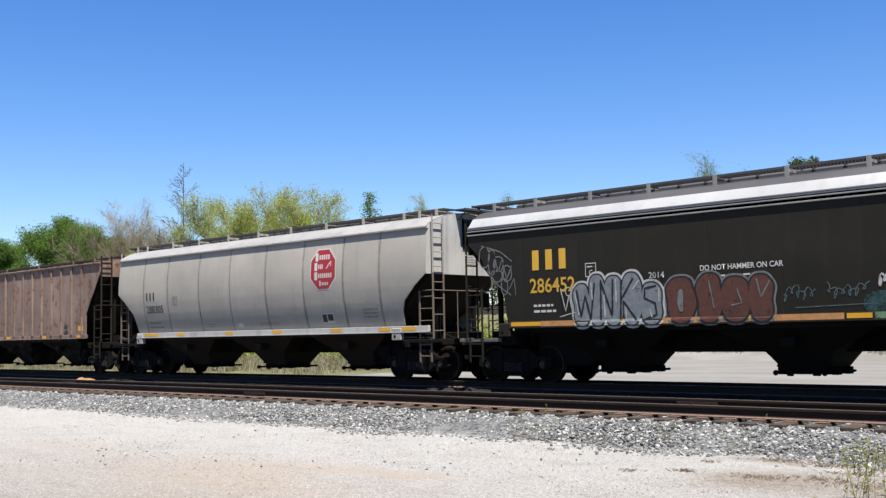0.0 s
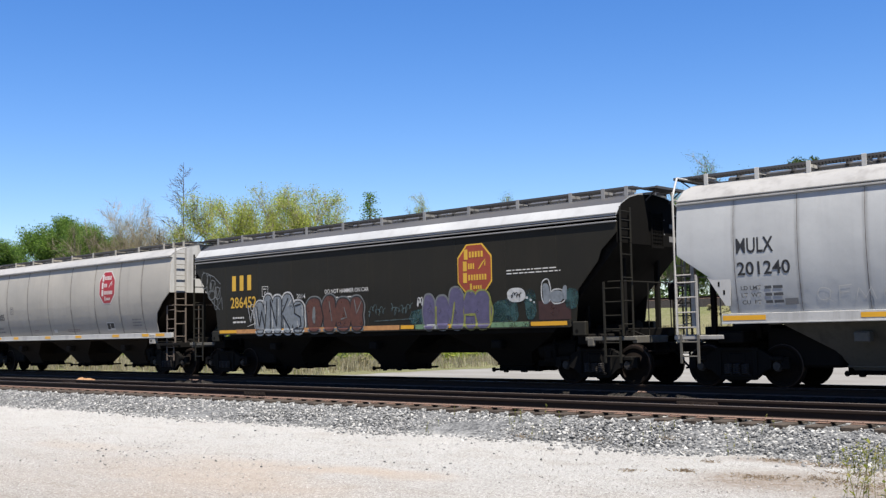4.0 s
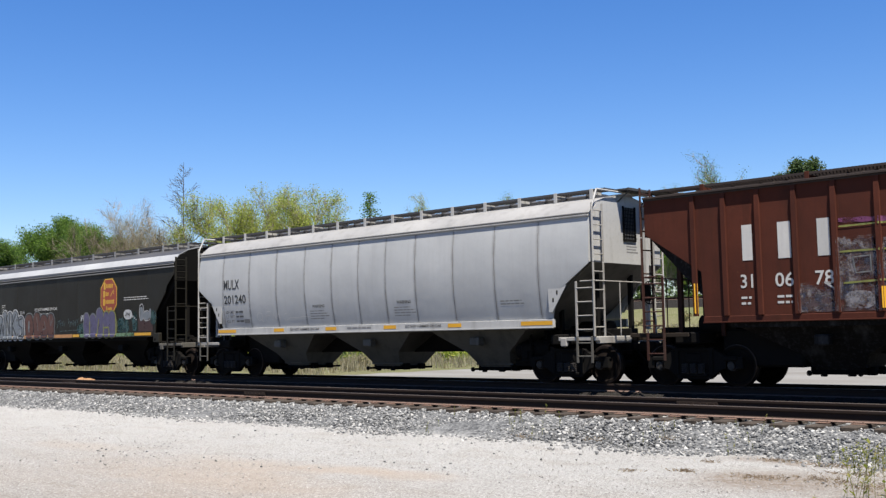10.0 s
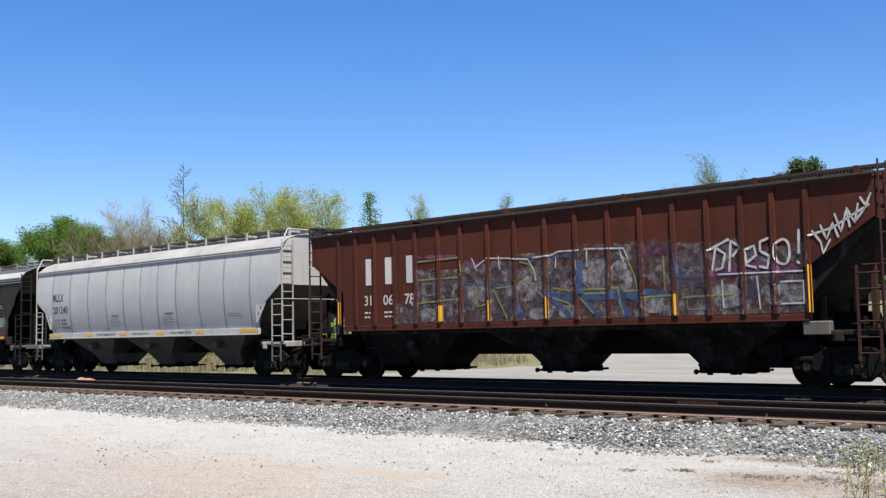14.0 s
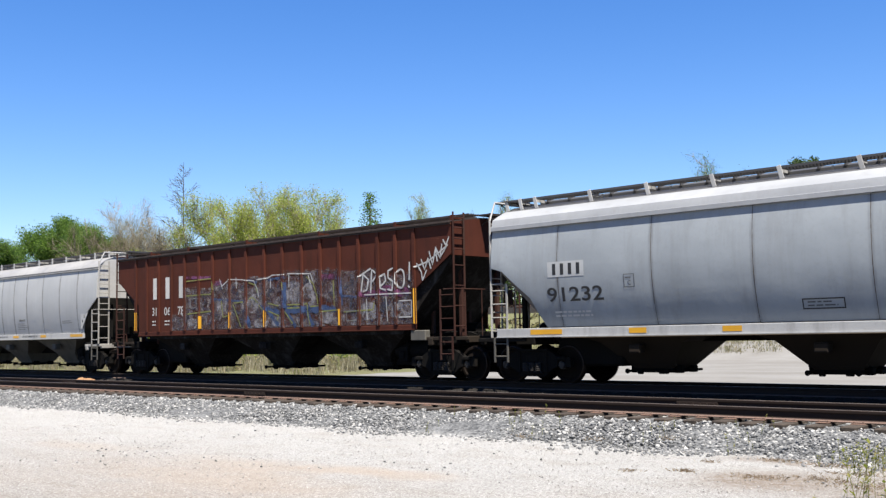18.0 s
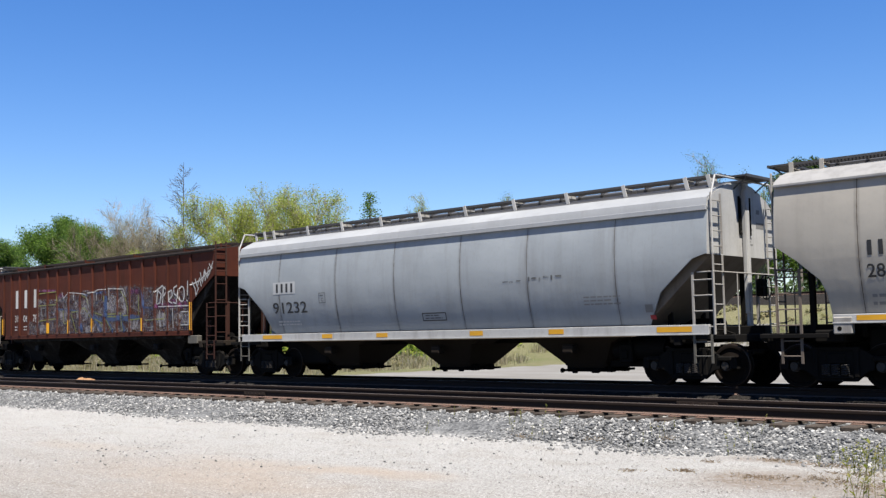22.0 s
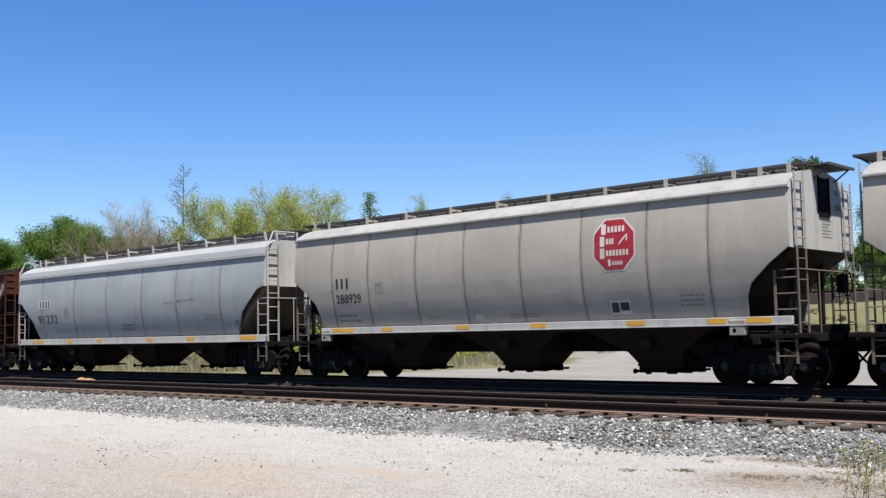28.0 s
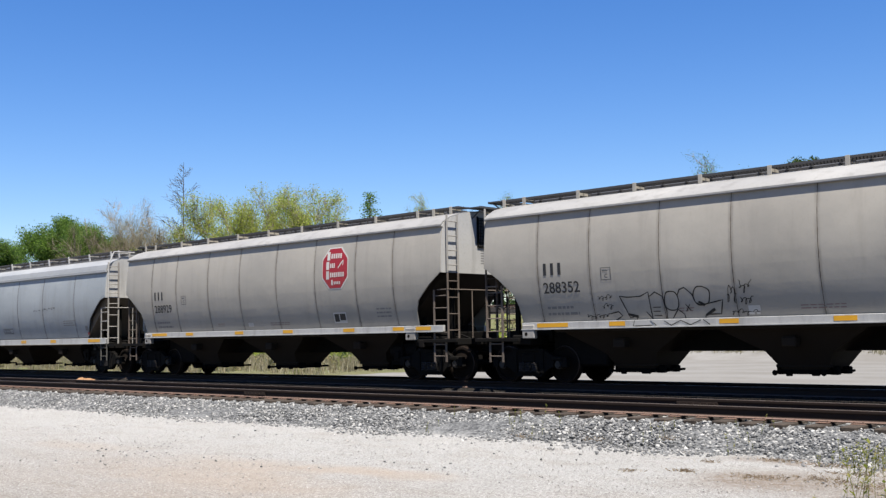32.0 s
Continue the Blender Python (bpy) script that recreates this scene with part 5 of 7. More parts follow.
def lettering(car, sp, text, x0, x1, z0, z1, mat, label="", off=0.007):
    """Real letters laid on the side, between x0..x1 and z0..z1."""
    cu = bpy.data.curves.new("lettering", "FONT")
    cu.body = text
    cu.offset = 0.012
    cu.resolution_u = 3
    tmp = bpy.data.objects.new("lettering", cu)
    me = bpy.data.meshes.new_from_object(tmp)
    bpy.data.objects.remove(tmp)
    bpy.data.curves.remove(cu)
    xs, ys = [v.co.x for v in me.vertices], [v.co.y for v in me.vertices]
    a, b, c, d = min(xs), max(xs), min(ys), max(ys)
    y = skin(sp)
    for v in me.vertices:
        x = x0 + (v.co.x - a) / (b - a) * (x1 - x0)
        z = z0 + (v.co.y - c) / (d - c) * (z1 - z0)
        v.co = (x, -(y(x, z) + off), z)
    me.materials.clear()
    me.materials.append(M[mat])
    if z1 - z0 < 0.2:
        ob = part("small_print", me, None, car, label)
        ob["kind"] = "stuff"
        return ob
    # each character is a part of its own
    near = list(range(len(me.vertices)))

    def root(i):
        while near[i] != i:
            near[i] = near[near[i]]
            i = near[i]
        return i

    for e in me.edges:
        near[root(e.vertices[0])] = root(e.vertices[1])
    groups = {}
    for f in me.polygons:
        groups.setdefault(root(f.vertices[0]), []).append(tuple(f.vertices))
    for faces in groups.values():
        ids = sorted({i for f in faces for i in f})
        at = {i: k for k, i in enumerate(ids)}
        g = Geo().add([me.vertices[i].co for i in ids], [tuple(at[i] for i in f) for f in faces])
        part("letter", g, mat, car, label, smooth=0)
    bpy.data.meshes.remove(me)


def blocks(car, sp, n, x0, x1, z0, z1, mat, fillk=0.62, label="plain painted bars"):
    """Owner's mark as plain upright bars, one part each."""
    w = (x1 - x0) / n
    for i in range(n):
        d = Decal(sp, 0.007).rect(x0 + w * (i + 0.5 - fillk / 2), x0 + w * (i + 0.5 + fillk / 2), z0, z1)
        part("mark_bar", d, mat, car, label, smooth=0)


def lines(car, sp, x0, x1, z0, z1, rows, mat, seed, thick=0.55):
    """Small print too fine to read: rows of short bars."""
    rng = random.Random(seed)
    g = Decal(sp, 0.006)
    h = (z1 - z0) / rows
    for r in range(rows):
        x = x0
        end = x1 - rng.uniform(0, 0.3) * (x1 - x0)
        while x < end:
            w = rng.uniform(0.06, 0.22)
            g.rect(x, min(x + w, end), z0 + h * (r + 0.5 - thick / 2), z0 + h * (r + 0.5 + thick / 2))
            x += w + 0.035
    put(car, "small_print", g, mat)["kind"] = "stuff"


def octagon(car, sp, x0, x1, z0, z1, back, face, word, label):
    """Octagonal sign with plain bars where its words stand."""
    c = 0.28 * (x1 - x0)

    def shape(k, off):
        d = Decal(sp, off)
        def cut(z):
            return max(0.0, c - min(z - (z0 + k), (z1 - k) - z)) * 0.95
        return d.fill(lambda z: x0 + k + cut(z), lambda z: x1 - k - cut(z), z0 + k, z1 - k, 24)

    s = put(car, "sign", shape(0.0, 0.004), back, label)
    part("sign_face", shape(0.034, 0.008), face, s, smooth=0)
    w, h = x1 - x0, z1 - z0
    rows = [((0.20, 0.31, 0.70, 0.90), (0.35, 0.78, 0.735, 0.85, 5)), ((0.17, 0.28, 0.475, 0.665), (0.32, 0.52, 0.51, 0.62, 3)),
            ((0.17, 0.28, 0.245, 0.44), (0.32, 0.87, 0.29, 0.40, 7)), ((0.36, 0.42, 0.10, 0.225), (0.46, 0.72, 0.115, 0.185, 4))]
    for (a, b, c, d), (e, f, g, i, n) in rows:
        part("sign_bar", Decal(sp, 0.012).rect(x0 + w * a, x0 + w * b, z0 + h * c, z0 + h * d), word, s, smooth=0)
        for k in range(n):
            q = (f - e) / n
            part("sign_bar", Decal(sp, 0.012).rect(x0 + w * (e + q * k), x0 + w * (e + q * (k + 0.66)), z0 + h * g, z0 + h * i), word, s, smooth=0)
    part("sign_stroke", Decal(sp, 0.012).stroke([(x0 + w * 0.62, z0 + h * 0.5), (x0 + w * 0.74, z0 + h * 0.62), (x0 + w * 0.82, z0 + h * 0.68), (x0 + w * 0.80, z0 + h * 0.56)], 0.035), word, s, smooth=0)


def box_outline(car, sp, x0, x1, z0, z1, t, mat, name="stencil_frame"):
    d = Decal(sp, 0.007)
    d.rect(x0, x1, z0, z0 + t).rect(x0, x1, z1 - t, z1).rect(x0, x0 + t, z0 + t, z1 - t).rect(x1 - t, x1, z0 + t, z1 - t)
    put(car, name, d, mat)


def plate_box(car, sp, x, z, w, mat):
    """Framed clearance mark: a C under a line of tiny print."""
    box_outline(car, sp, x, x + w, z, z + w * 1.05, w * 0.055, mat)
    lettering(car, sp, "C", x + w * 0.36, x + w * 0.66, z + w * 0.16, z + w * 0.52, mat)
    lines(car, sp, x + w * 0.16, x + w * 0.86, z + w * 0.68, z + w * 0.86, 1, mat, 60, 0.5)


CARS = [c for c, _ in TRAIN]
tan_car, grey_a, black_car, silver_car, brown_car, bluish_car, grey_b, grey_c = CARS

# grey rounded cars
for _car, _num, _sign in ((grey_a, "288305", True), (grey_b, "288929", True), (grey_c, "288352", False)):
    blocks(_car, ROUNDED, 3, -6.07, -5.42, 2.63, 2.92, "letter_black", 0.4)
    lettering(_car, ROUNDED, _num, -6.04, -4.97, 2.19, 2.46, "letter_black", "black painted number")
    lines(_car, ROUNDED, -6.0, -5.0, 1.62, 1.92, 2, "letter_faint", 4, 0.4)
    plate_box(_car, ROUNDED, -4.34, 2.44, 0.28, "letter_grey")
    put(_car, "placard", Decal(ROUNDED, 0.006).rect(3.44, 4.0, 1.64, 1.95), "letter_white", "black and white inspection placard")
    put(_car, "placard_face", Decal(ROUNDED, 0.01).rect(3.48, 3.68, 1.68, 1.91).rect(3.72, 3.96, 1.72, 1.91), "letter_black")
    put(_car, "sticker", Decal(ROUNDED, 0.006).rect(-0.75, -0.48, 1.61, 1.74), "letter_white", "small white sticker")
    lines(_car, ROUNDED, 5.3, 5.95, 1.74, 2.06, 3, "letter_faint", 7, 0.4)
    lines(_car, ROUNDED, 0.4, 1.4, 1.62, 1.74, 2, "letter_pink", 8, 0.35)
    lines(_car, ROUNDED, -2.4, -2.0, 1.64, 1.76, 2, "letter_pink", 9, 0.35)
    if _sign:
        octagon(_car, ROUNDED, 3.1, 4.25, 2.63, 3.86, "letter_white", "red", "letter_white", "red octagonal sign with a white border")
# black spray on the last grey car
_d = Decal(ROUNDED, 0.009)
for _s in ([(-3.89, 2.05), (-3.69, 2.02), (-3.34, 2.03), (-3.12, 2.12), (-3.1, 1.51)], [(-3.89, 2.05), (-3.76, 1.74), (-3.69, 1.55), (-3.47, 1.6), (-3.52, 1.51)], [(-3.1, 2.02), (-2.95, 2.11), (-2.77, 2.01), (-2.71, 1.69), (-2.73, 1.51)],
           [(-2.4, 2.0), (-2.32, 2.14), (-2.2, 2.18), (-2.03, 2.03), (-1.98, 1.9)], [(-1.97, 1.85), (-1.84, 1.78), (-1.31, 1.88), (-1.39, 1.58), (-1.76, 1.58), (-1.78, 1.51)], [(-3.24, 1.68), (-3.1, 1.51)],
           [(-2.59, 1.51), (-2.42, 1.71), (-2.28, 1.6), (-2.27, 1.51)], [(-4.21, 1.66), (-3.98, 1.7), (-3.89, 1.6), (-4.08, 1.51)]):
    _d.stroke(_s, 0.024)
for _s in ([(-3.52, 1.49), (-3.55, 1.36), (-3.05, 1.37)], [(-3.1, 1.49), (-2.95, 1.36)], [(-2.75, 1.46), (-2.57, 1.36), (-2.34, 1.46)], [(-2.34, 1.47), (-2.09, 1.36), (-1.84, 1.46)], [(-1.78, 1.47), (-1.62, 1.36)],
           [(-3.05, 1.77), (-2.85, 1.77)], [(-3.05, 1.68), (-2.87, 1.68)], [(-3.05, 1.59), (-2.85, 1.58)], [(-2.22, 1.82), (-2.11, 1.68)], [(-2.11, 1.81), (-2.22, 1.66)]):
    _d.stroke(_s, 0.02)
for _s in ([(-3.74, 1.64), (-3.47, 1.57)], [(-1.89, 1.86), (-1.75, 1.78)], [(-1.76, 1.56), (-1.52, 1.69)]):
    _d.stroke(_s, 0.055)
_d.loop(-2.55, 1.9, 0.36, 0.42, 0.024, 1).loop(-1.8, 1.98, 0.4, 0.4, 0.024, 2)
_d.scribble(-4.5, -4.1, 1.95, 2.1, 0.012, 3, 4).scribble(-4.4, -4.1, 1.76, 1.9, 0.012, 4, 3).scribble(-4.9, -4.25, 1.54, 1.66, 0.012, 2, 6)
_d.scribble(-1.2, -0.98, 1.8, 2.2, 0.014, 5, 3).scribble(-0.92, -0.62, 2.02, 2.26, 0.014, 8, 3).scribble(-0.92, -0.62, 1.75, 1.95, 0.014, 9, 3).scribble(-1.15, -0.5, 1.54, 1.66, 0.012, 6, 6)
put(grey_c, "graffiti", _d, "s_black", "thin black sprayed graffiti outlines")
put(grey_c, "graffiti", Decal(ROUNDED, 0.011).rect(-0.75, -0.63, 1.55, 1.6).rect(-0.58, -0.5, 1.55, 1.6), "letter_white")

# silver car
lettering(silver_car, SILVER, "MULX", -6.55, -5.72, 2.83, 3.15, "letter_black", "black painted mark")
lettering(silver_car, SILVER, "201240", -6.55, -5.38, 2.37, 2.65, "letter_black", "black painted number")
for _tx, _z, _w in (("LD LMT", 2.06, 0.45), ("LT  WT", 1.91, 0.45), ("CU  FT", 1.76, 0.43)):
    lettering(silver_car, SILVER, _tx, -6.5, -6.5 + _w, _z, _z + 0.085, "letter_grey", "small grey weight lettering")
    lines(silver_car, SILVER, -5.97, -5.5, _z, _z + 0.085, 1, "letter_grey", 11, 0.7)
put(silver_car, "stencil", Decal(SILVER, 0.007).rect(-5.55, -5.27, 1.73, 1.86), "letter_faint")
_d = Decal(SILVER, 0.008).loop(-4.72, 1.92, 0.26, 0.24, 0.016, 2).stroke([(-4.72, 1.86), (-4.55, 1.76)], 0.016)
_d.stroke([(-4.42, 1.78), (-4.40, 2.06), (-4.16, 2.08)], 0.016).stroke([(-4.41, 1.93), (-4.22, 1.95)], 0.014)
_d.stroke([(-4.1, 1.77), (-4.02, 2.02), (-3.9, 1.82), (-3.78, 2.02), (-3.7, 1.78)], 0.016)
_d.stroke([(-3.36, 2.0), (-3.52, 1.96), (-3.55, 1.84), (-3.4, 1.78), (-3.2, 1.86), (-2.9, 1.84), (-2.6, 1.88), (-2.2, 1.85)], 0.015)
put(silver_car, "graffiti", _d, "letter_white", "faint white chalk scribble")
for _x in (-2.12, 1.48):
    lettering(silver_car, SILVER, "WARNING", _x, _x + 0.55, 2.12, 2.21, "letter_black")
    lines(silver_car, SILVER, _x - 0.12, _x + 0.72, 1.76, 2.06, 4, "letter_faint", 15, 0.34)
for _x in (-3.2, 1.78):
    lettering(silver_car, dict(SILVER, ribs=(), prof=[(1, 1.531)]), "DO NOT HAMMER ON CAR", _x, _x + 1.35, 1.455, 1.525, "letter_black", "small black warning on the sill")
lines(silver_car, dict(SILVER, prof=[(1, 1.531)]), -0.6, 0.6, 1.46, 1.52, 1, "letter_faint", 17, 0.7)
lines(silver_car, SILVER, 5.2, 6.0, 1.95, 2.1, 2, "letter_faint", 18, 0.4)

# black car
blocks(black_car, BLACK, 3, -6.5, -5.28, 2.78, 3.27, "gold", 0.5)
lettering(black_car, BLACK, "286452", -6.49, -5.13, 2.22, 2.58, "gold", "yellow painted number")
lines(black_car, BLACK, -6.4, -5.55, 1.7, 1.98, 2, "letter_white", 19, 0.4)
plate_box(black_car, BLACK, -4.82, 2.54, 0.31, "letter_white")
lettering(black_car, BLACK, "DO NOT HAMMER ON CAR", -1.8, 0.1, 2.52, 2.64, "letter_white", "white warning lettering")
lines(black_car, BLACK, -1.6, 0.1, 2.36, 2.43, 1, "letter_white", 20, 0.5)
lines(black_car, BLACK, 5.18, 6.95, 2.70, 2.86, 2, "letter_white", 21, 0.36)
octagon(black_car, BLACK, 3.52, 4.7, 2.25, 3.58, "gold", "orange_red", "gold", "faded orange red octagonal sign with a yellow border")
_d = Decal(BLACK, 0.008)
for _x, _z, _w, _h in ((-7.95, 3.2, 0.34, 0.5), (-7.7, 3.05, 0.22, 0.62), (-7.48, 3.0, 0.3, 0.36), (-7.55, 2.7, 0.36, 0.3), (-7.2, 2.75, 0.26, 0.4), (-7.3, 2.42, 0.2, 0.4)):
    _d.loop(_x, _z, _w, _h, 0.028, _x)
_d.stroke([(-8.05, 3.5), (-7.75, 3.42), (-7.4, 3.3), (-7.05, 3.05)], 0.026).stroke([(-7.85, 2.85), (-7.5, 2.45), (-7.1, 2.2)], 0.026)
_d.stroke([(-7.62, 3.3), (-7.5, 2.8), (-7.36, 3.12), (-7.22, 2.6), (-7.05, 2.95)], 0.024).stroke([(-7.15, 2.35), (-6.98, 2.62), (-6.95, 2.2)], 0.022)
put(black_car, "graffiti", _d, "s_dim", "thin white sprayed tag in loops")
for _i, (_x, _w, _h) in enumerate(((-4.95, 0.55, 1.05), (-4.5, 0.55, 1.25), (-4.05, 0.6, 1.2), (-3.55, 0.6, 1.25), (-3.05, 0.62, 1.0))):
    _z = 1.36 + _h / 2
    put(black_car, "graffiti", Decal(BLACK, 0.007 + 0.001 * _i).bulb(_x, _z, _w, _h, _i, grow=0.05), "s_white")
    put(black_car, "graffiti", Decal(BLACK, 0.013 + 0.001 * _i).bulb(_x, _z, _w, _h, _i, grow=0.0), "s_black")
    put(black_car, "graffiti", Decal(BLACK, 0.020 + 0.001 * _i).bulb(_x, _z, _w, _h, _i, grow=-0.035), "s_steel", "pale steel blue sprayed bubble shape")
# letter edges and pale highlights inside the steel blue shapes
_d = Decal(BLACK, 0.028)
for _s in ([(-5.08, 2.25), (-4.98, 1.6), (-4.84, 2.1), (-4.7, 1.55), (-4.56, 2.4)], [(-4.42, 1.5), (-4.38, 2.45)], [(-4.38, 2.4), (-4.1, 1.6), (-4.05, 2.45)], [(-3.88, 1.5), (-3.82, 2.4)],
           [(-3.82, 2.0), (-3.5, 2.45)], [(-3.8, 1.95), (-3.45, 1.5)], [(-2.9, 2.25), (-3.2, 2.2), (-3.22, 1.98), (-2.95, 1.86), (-2.92, 1.6), (-3.25, 1.5)]):
    _d.stroke(_s, 0.045)
put(black_car, "graffiti", _d, "s_black", "black sprayed letter edges")
_d = Decal(BLACK, 0.029)
for _s in ([(-5.14, 2.2), (-5.04, 1.65)], [(-4.66, 2.4), (-4.64, 2.0)], [(-4.3, 1.55), (-4.31, 2.1)], [(-3.98, 1.9), (-3.97, 2.45)], [(-3.72, 1.55), (-3.73, 1.8)], [(-3.35, 2.4), (-3.52, 2.2)], [(-2.84, 2.2), (-2.85, 1.9)], [(-3.1, 1.75), (-3.05, 1.55)]):
    _d.stroke(_s, 0.032)
put(black_car, "graffiti", _d, "s_white", "white sprayed highlights")
put(black_car, "graffiti", Decal(BLACK, 0.03).stroke([(-5.55, 2.3), (-5.42, 1.75), (-5.3, 2.15), (-5.2, 1.6)], 0.024).stroke([(-5.6, 1.62), (-5.15, 1.72)], 0.02).loop(-5.32, 2.22, 0.16, 0.2, 0.02, 3), "s_white")
lettering(black_car, BLACK, "2014", -3.08, -2.68, 2.42, 2.56, "s_white", "small white sprayed year", 0.03)
for _i, (_x, _w, _h) in enumerate(((-2.3, 0.75, 1.05), (-1.6, 0.65, 1.1), (-1.0, 0.7, 1.0), (-0.42, 0.6, 1.02))):
    _z = 1.38 + _h / 2
    put(black_car, "graffiti", Decal(BLACK, 0.007 + 0.001 * _i).bulb(_x, _z, _w, _h, _i + 7, grow=0.05), "s_dim")
    put(black_car, "graffiti", Decal(BLACK, 0.013 + 0.001 * _i).bulb(_x, _z, _w, _h, _i + 7, grow=0.01), "s_black")
    put(black_car, "graffiti", Decal(BLACK, 0.020 + 0.001 * _i).bulb(_x, _z, _w, _h, _i + 7, grow=-0.03), "s_rust", "rust red sprayed bubble shape")
put(black_car, "graffiti", Decal(BLACK, 0.028).bulb(-2.3, 1.9, 0.14, 0.5, 1).stroke([(-1.6, 2.3), (-1.5, 1.7)], 0.03).stroke([(-0.95, 2.1), (-0.85, 1.8), (-1.1, 1.75)], 0.03).stroke([(-0.5, 2.3), (-0.42, 1.9), (-0.2, 2.25)], 0.03), "s_dim")
put(black_car, "graffiti", Decal(BLACK, 0.008).scribble(0.05, 0.72, 1.78, 2.12, 0.018, 30, 5).scribble(0.95, 1.8, 1.82, 2.12, 0.018, 33, 6).stroke([(0.3, 1.66), (1.9, 1.7)], 0.016), "s_tealgrey", "thin teal grey sprayed tag")
put(black_car, "graffiti", Decal(BLACK, 0.007).bulb(2.2, 1.72, 1.1, 0.45, 3).bulb(5.1, 1.8, 0.9, 0.6, 5).bulb(4.85, 1.75, 0.5, 0.5, 8).bulb(5.9, 1.95, 0.35, 0.75, 9).bulb(7.15, 2.05, 0.4, 0.5, 11), "s_teal", "teal sprayed patch")
for _i, (_x, _w, _h) in enumerate(((2.45, 0.45, 0.95), (2.95, 0.5, 0.9), (3.45, 0.55, 1.1), (3.95, 0.5, 0.98), (4.35, 0.6, 0.98))):
    _z = 1.38 + _h / 2
    put(black_car, "graffiti", Decal(BLACK, 0.014 + 0.001 * _i).bulb(_x, _z, _w, _h, _i + 17, grow=0.04), "s_dim" if _i < 3 else "s_lime")
    put(black_car, "graffiti", Decal(BLACK, 0.021 + 0.001 * _i).bulb(_x, _z, _w, _h, _i + 17, grow=-0.01), "s_lilac", "lilac sprayed bubble shape")
put(black_car, "graffiti", Decal(BLACK, 0.029).stroke([(2.7, 1.5), (2.72, 2.0)], 0.05).stroke([(3.25, 1.45), (3.4, 2.1)], 0.05).stroke([(3.7, 1.45), (3.75, 1.75), (4.1, 1.75), (4.15, 1.45)], 0.06).stroke([(4.6, 1.5), (4.62, 2.1)], 0.05), "s_lime")
put(black_car, "graffiti", Decal(BLACK, 0.010).bulb(5.46, 2.2, 0.55, 0.36, 2), "s_white", "white sprayed bubble")
put(black_car, "graffiti", Decal(BLACK, 0.014).scribble(5.3, 5.62, 2.13, 2.27, 0.02, 36, 4), "s_black")
put(black_car, "graffiti", Decal(BLACK, 0.010).bulb(5.82, 2.12, 0.08, 0.07).bulb(5.93, 2.06, 0.07, 0.06).bulb(6.02, 2.0, 0.05, 0.05).scribble(2.0, 2.25, 2.0, 2.3, 0.03, 37, 3), "s_white")
put(black_car, "graffiti", Decal(BLACK, 0.007).rect(6.15, 7.12, 1.56, 2.02), "s_maroon", "dark maroon sprayed block")
put(black_car, "graffiti", Decal(BLACK, 0.012).bulb(6.4, 2.2, 0.22, 0.5, 4).bulb(6.72, 2.12, 0.4, 0.28, 6).bulb(6.98, 2.2, 0.14, 0.35, 7), "s_steel", "pale sprayed rounded shapes")
put(black_car, "graffiti", Decal(BLACK, 0.009).loop(6.4, 2.25, 0.28, 0.6, 0.03, 4).loop(6.75, 2.12, 0.45, 0.34, 0.03, 6), "s_white")
# paint over the black car's sill
_sill = dict(BLACK, side_z=9.0)
put(black_car, "sill_paint", Decal(_sill, 0.003).rect(-6.2, -2.7, 1.405, 1.53), "s_tan", "tan faded paint on the sill")
put(black_car, "sill_paint", Decal(_sill, 0.003).rect(-2.7, 1.3, 1.405, 1.53), "s_tan")
put(black_car, "sill_paint", Decal(_sill, 0.003).rect(1.9, 2.3, 1.405, 1.53).rect(3.65, 4.4, 1.405, 1.53).rect(4.6, 5.85, 1.405, 1.53), "s_green", "green and white paint on the sill")
put(black_car, "sill_paint", Decal(_sill, 0.004).rect(2.35, 3.05, 1.405, 1.53).rect(-5.0, -4.6, 1.405, 1.53).rect(-4.4, -4.15, 1.405, 1.53).rect(-3.5, -2.9, 1.405, 1.53), "s_white")

# brown car: white marks, then layers of spray between and over the ribs
for _x0, _x1 in ((-6.12, -5.72), (-5.35, -4.85), (-4.5, -4.05)):
    blocks(brown_car, RIBBED, 1, _x0 - 0.03, _x1 + 0.03, 2.68, 3.43, "letter_white", 0.5, "plain white painted bars")
for _tx, _x0, _x1 in (("31", -6.1, -5.82), ("06", -5.33, -4.93), ("78", -4.48, -4.1)):
    lettering(brown_car, RIBBED, _tx, _x0, _x1, 2.1, 2.39, "letter_white", "white painted number")
lines(brown_car, RIBBED, -6.1, -5.85, 1.72, 1.96, 2, "letter_white", 50, 0.4)
lines(brown_car, RIBBED, -5.3, -4.95, 1.72, 1.96, 2, "letter_white", 51, 0.4)
_rng = random.Random(77)
_ribs = [r for r in RIBBED["ribs"] if r > -4.9]
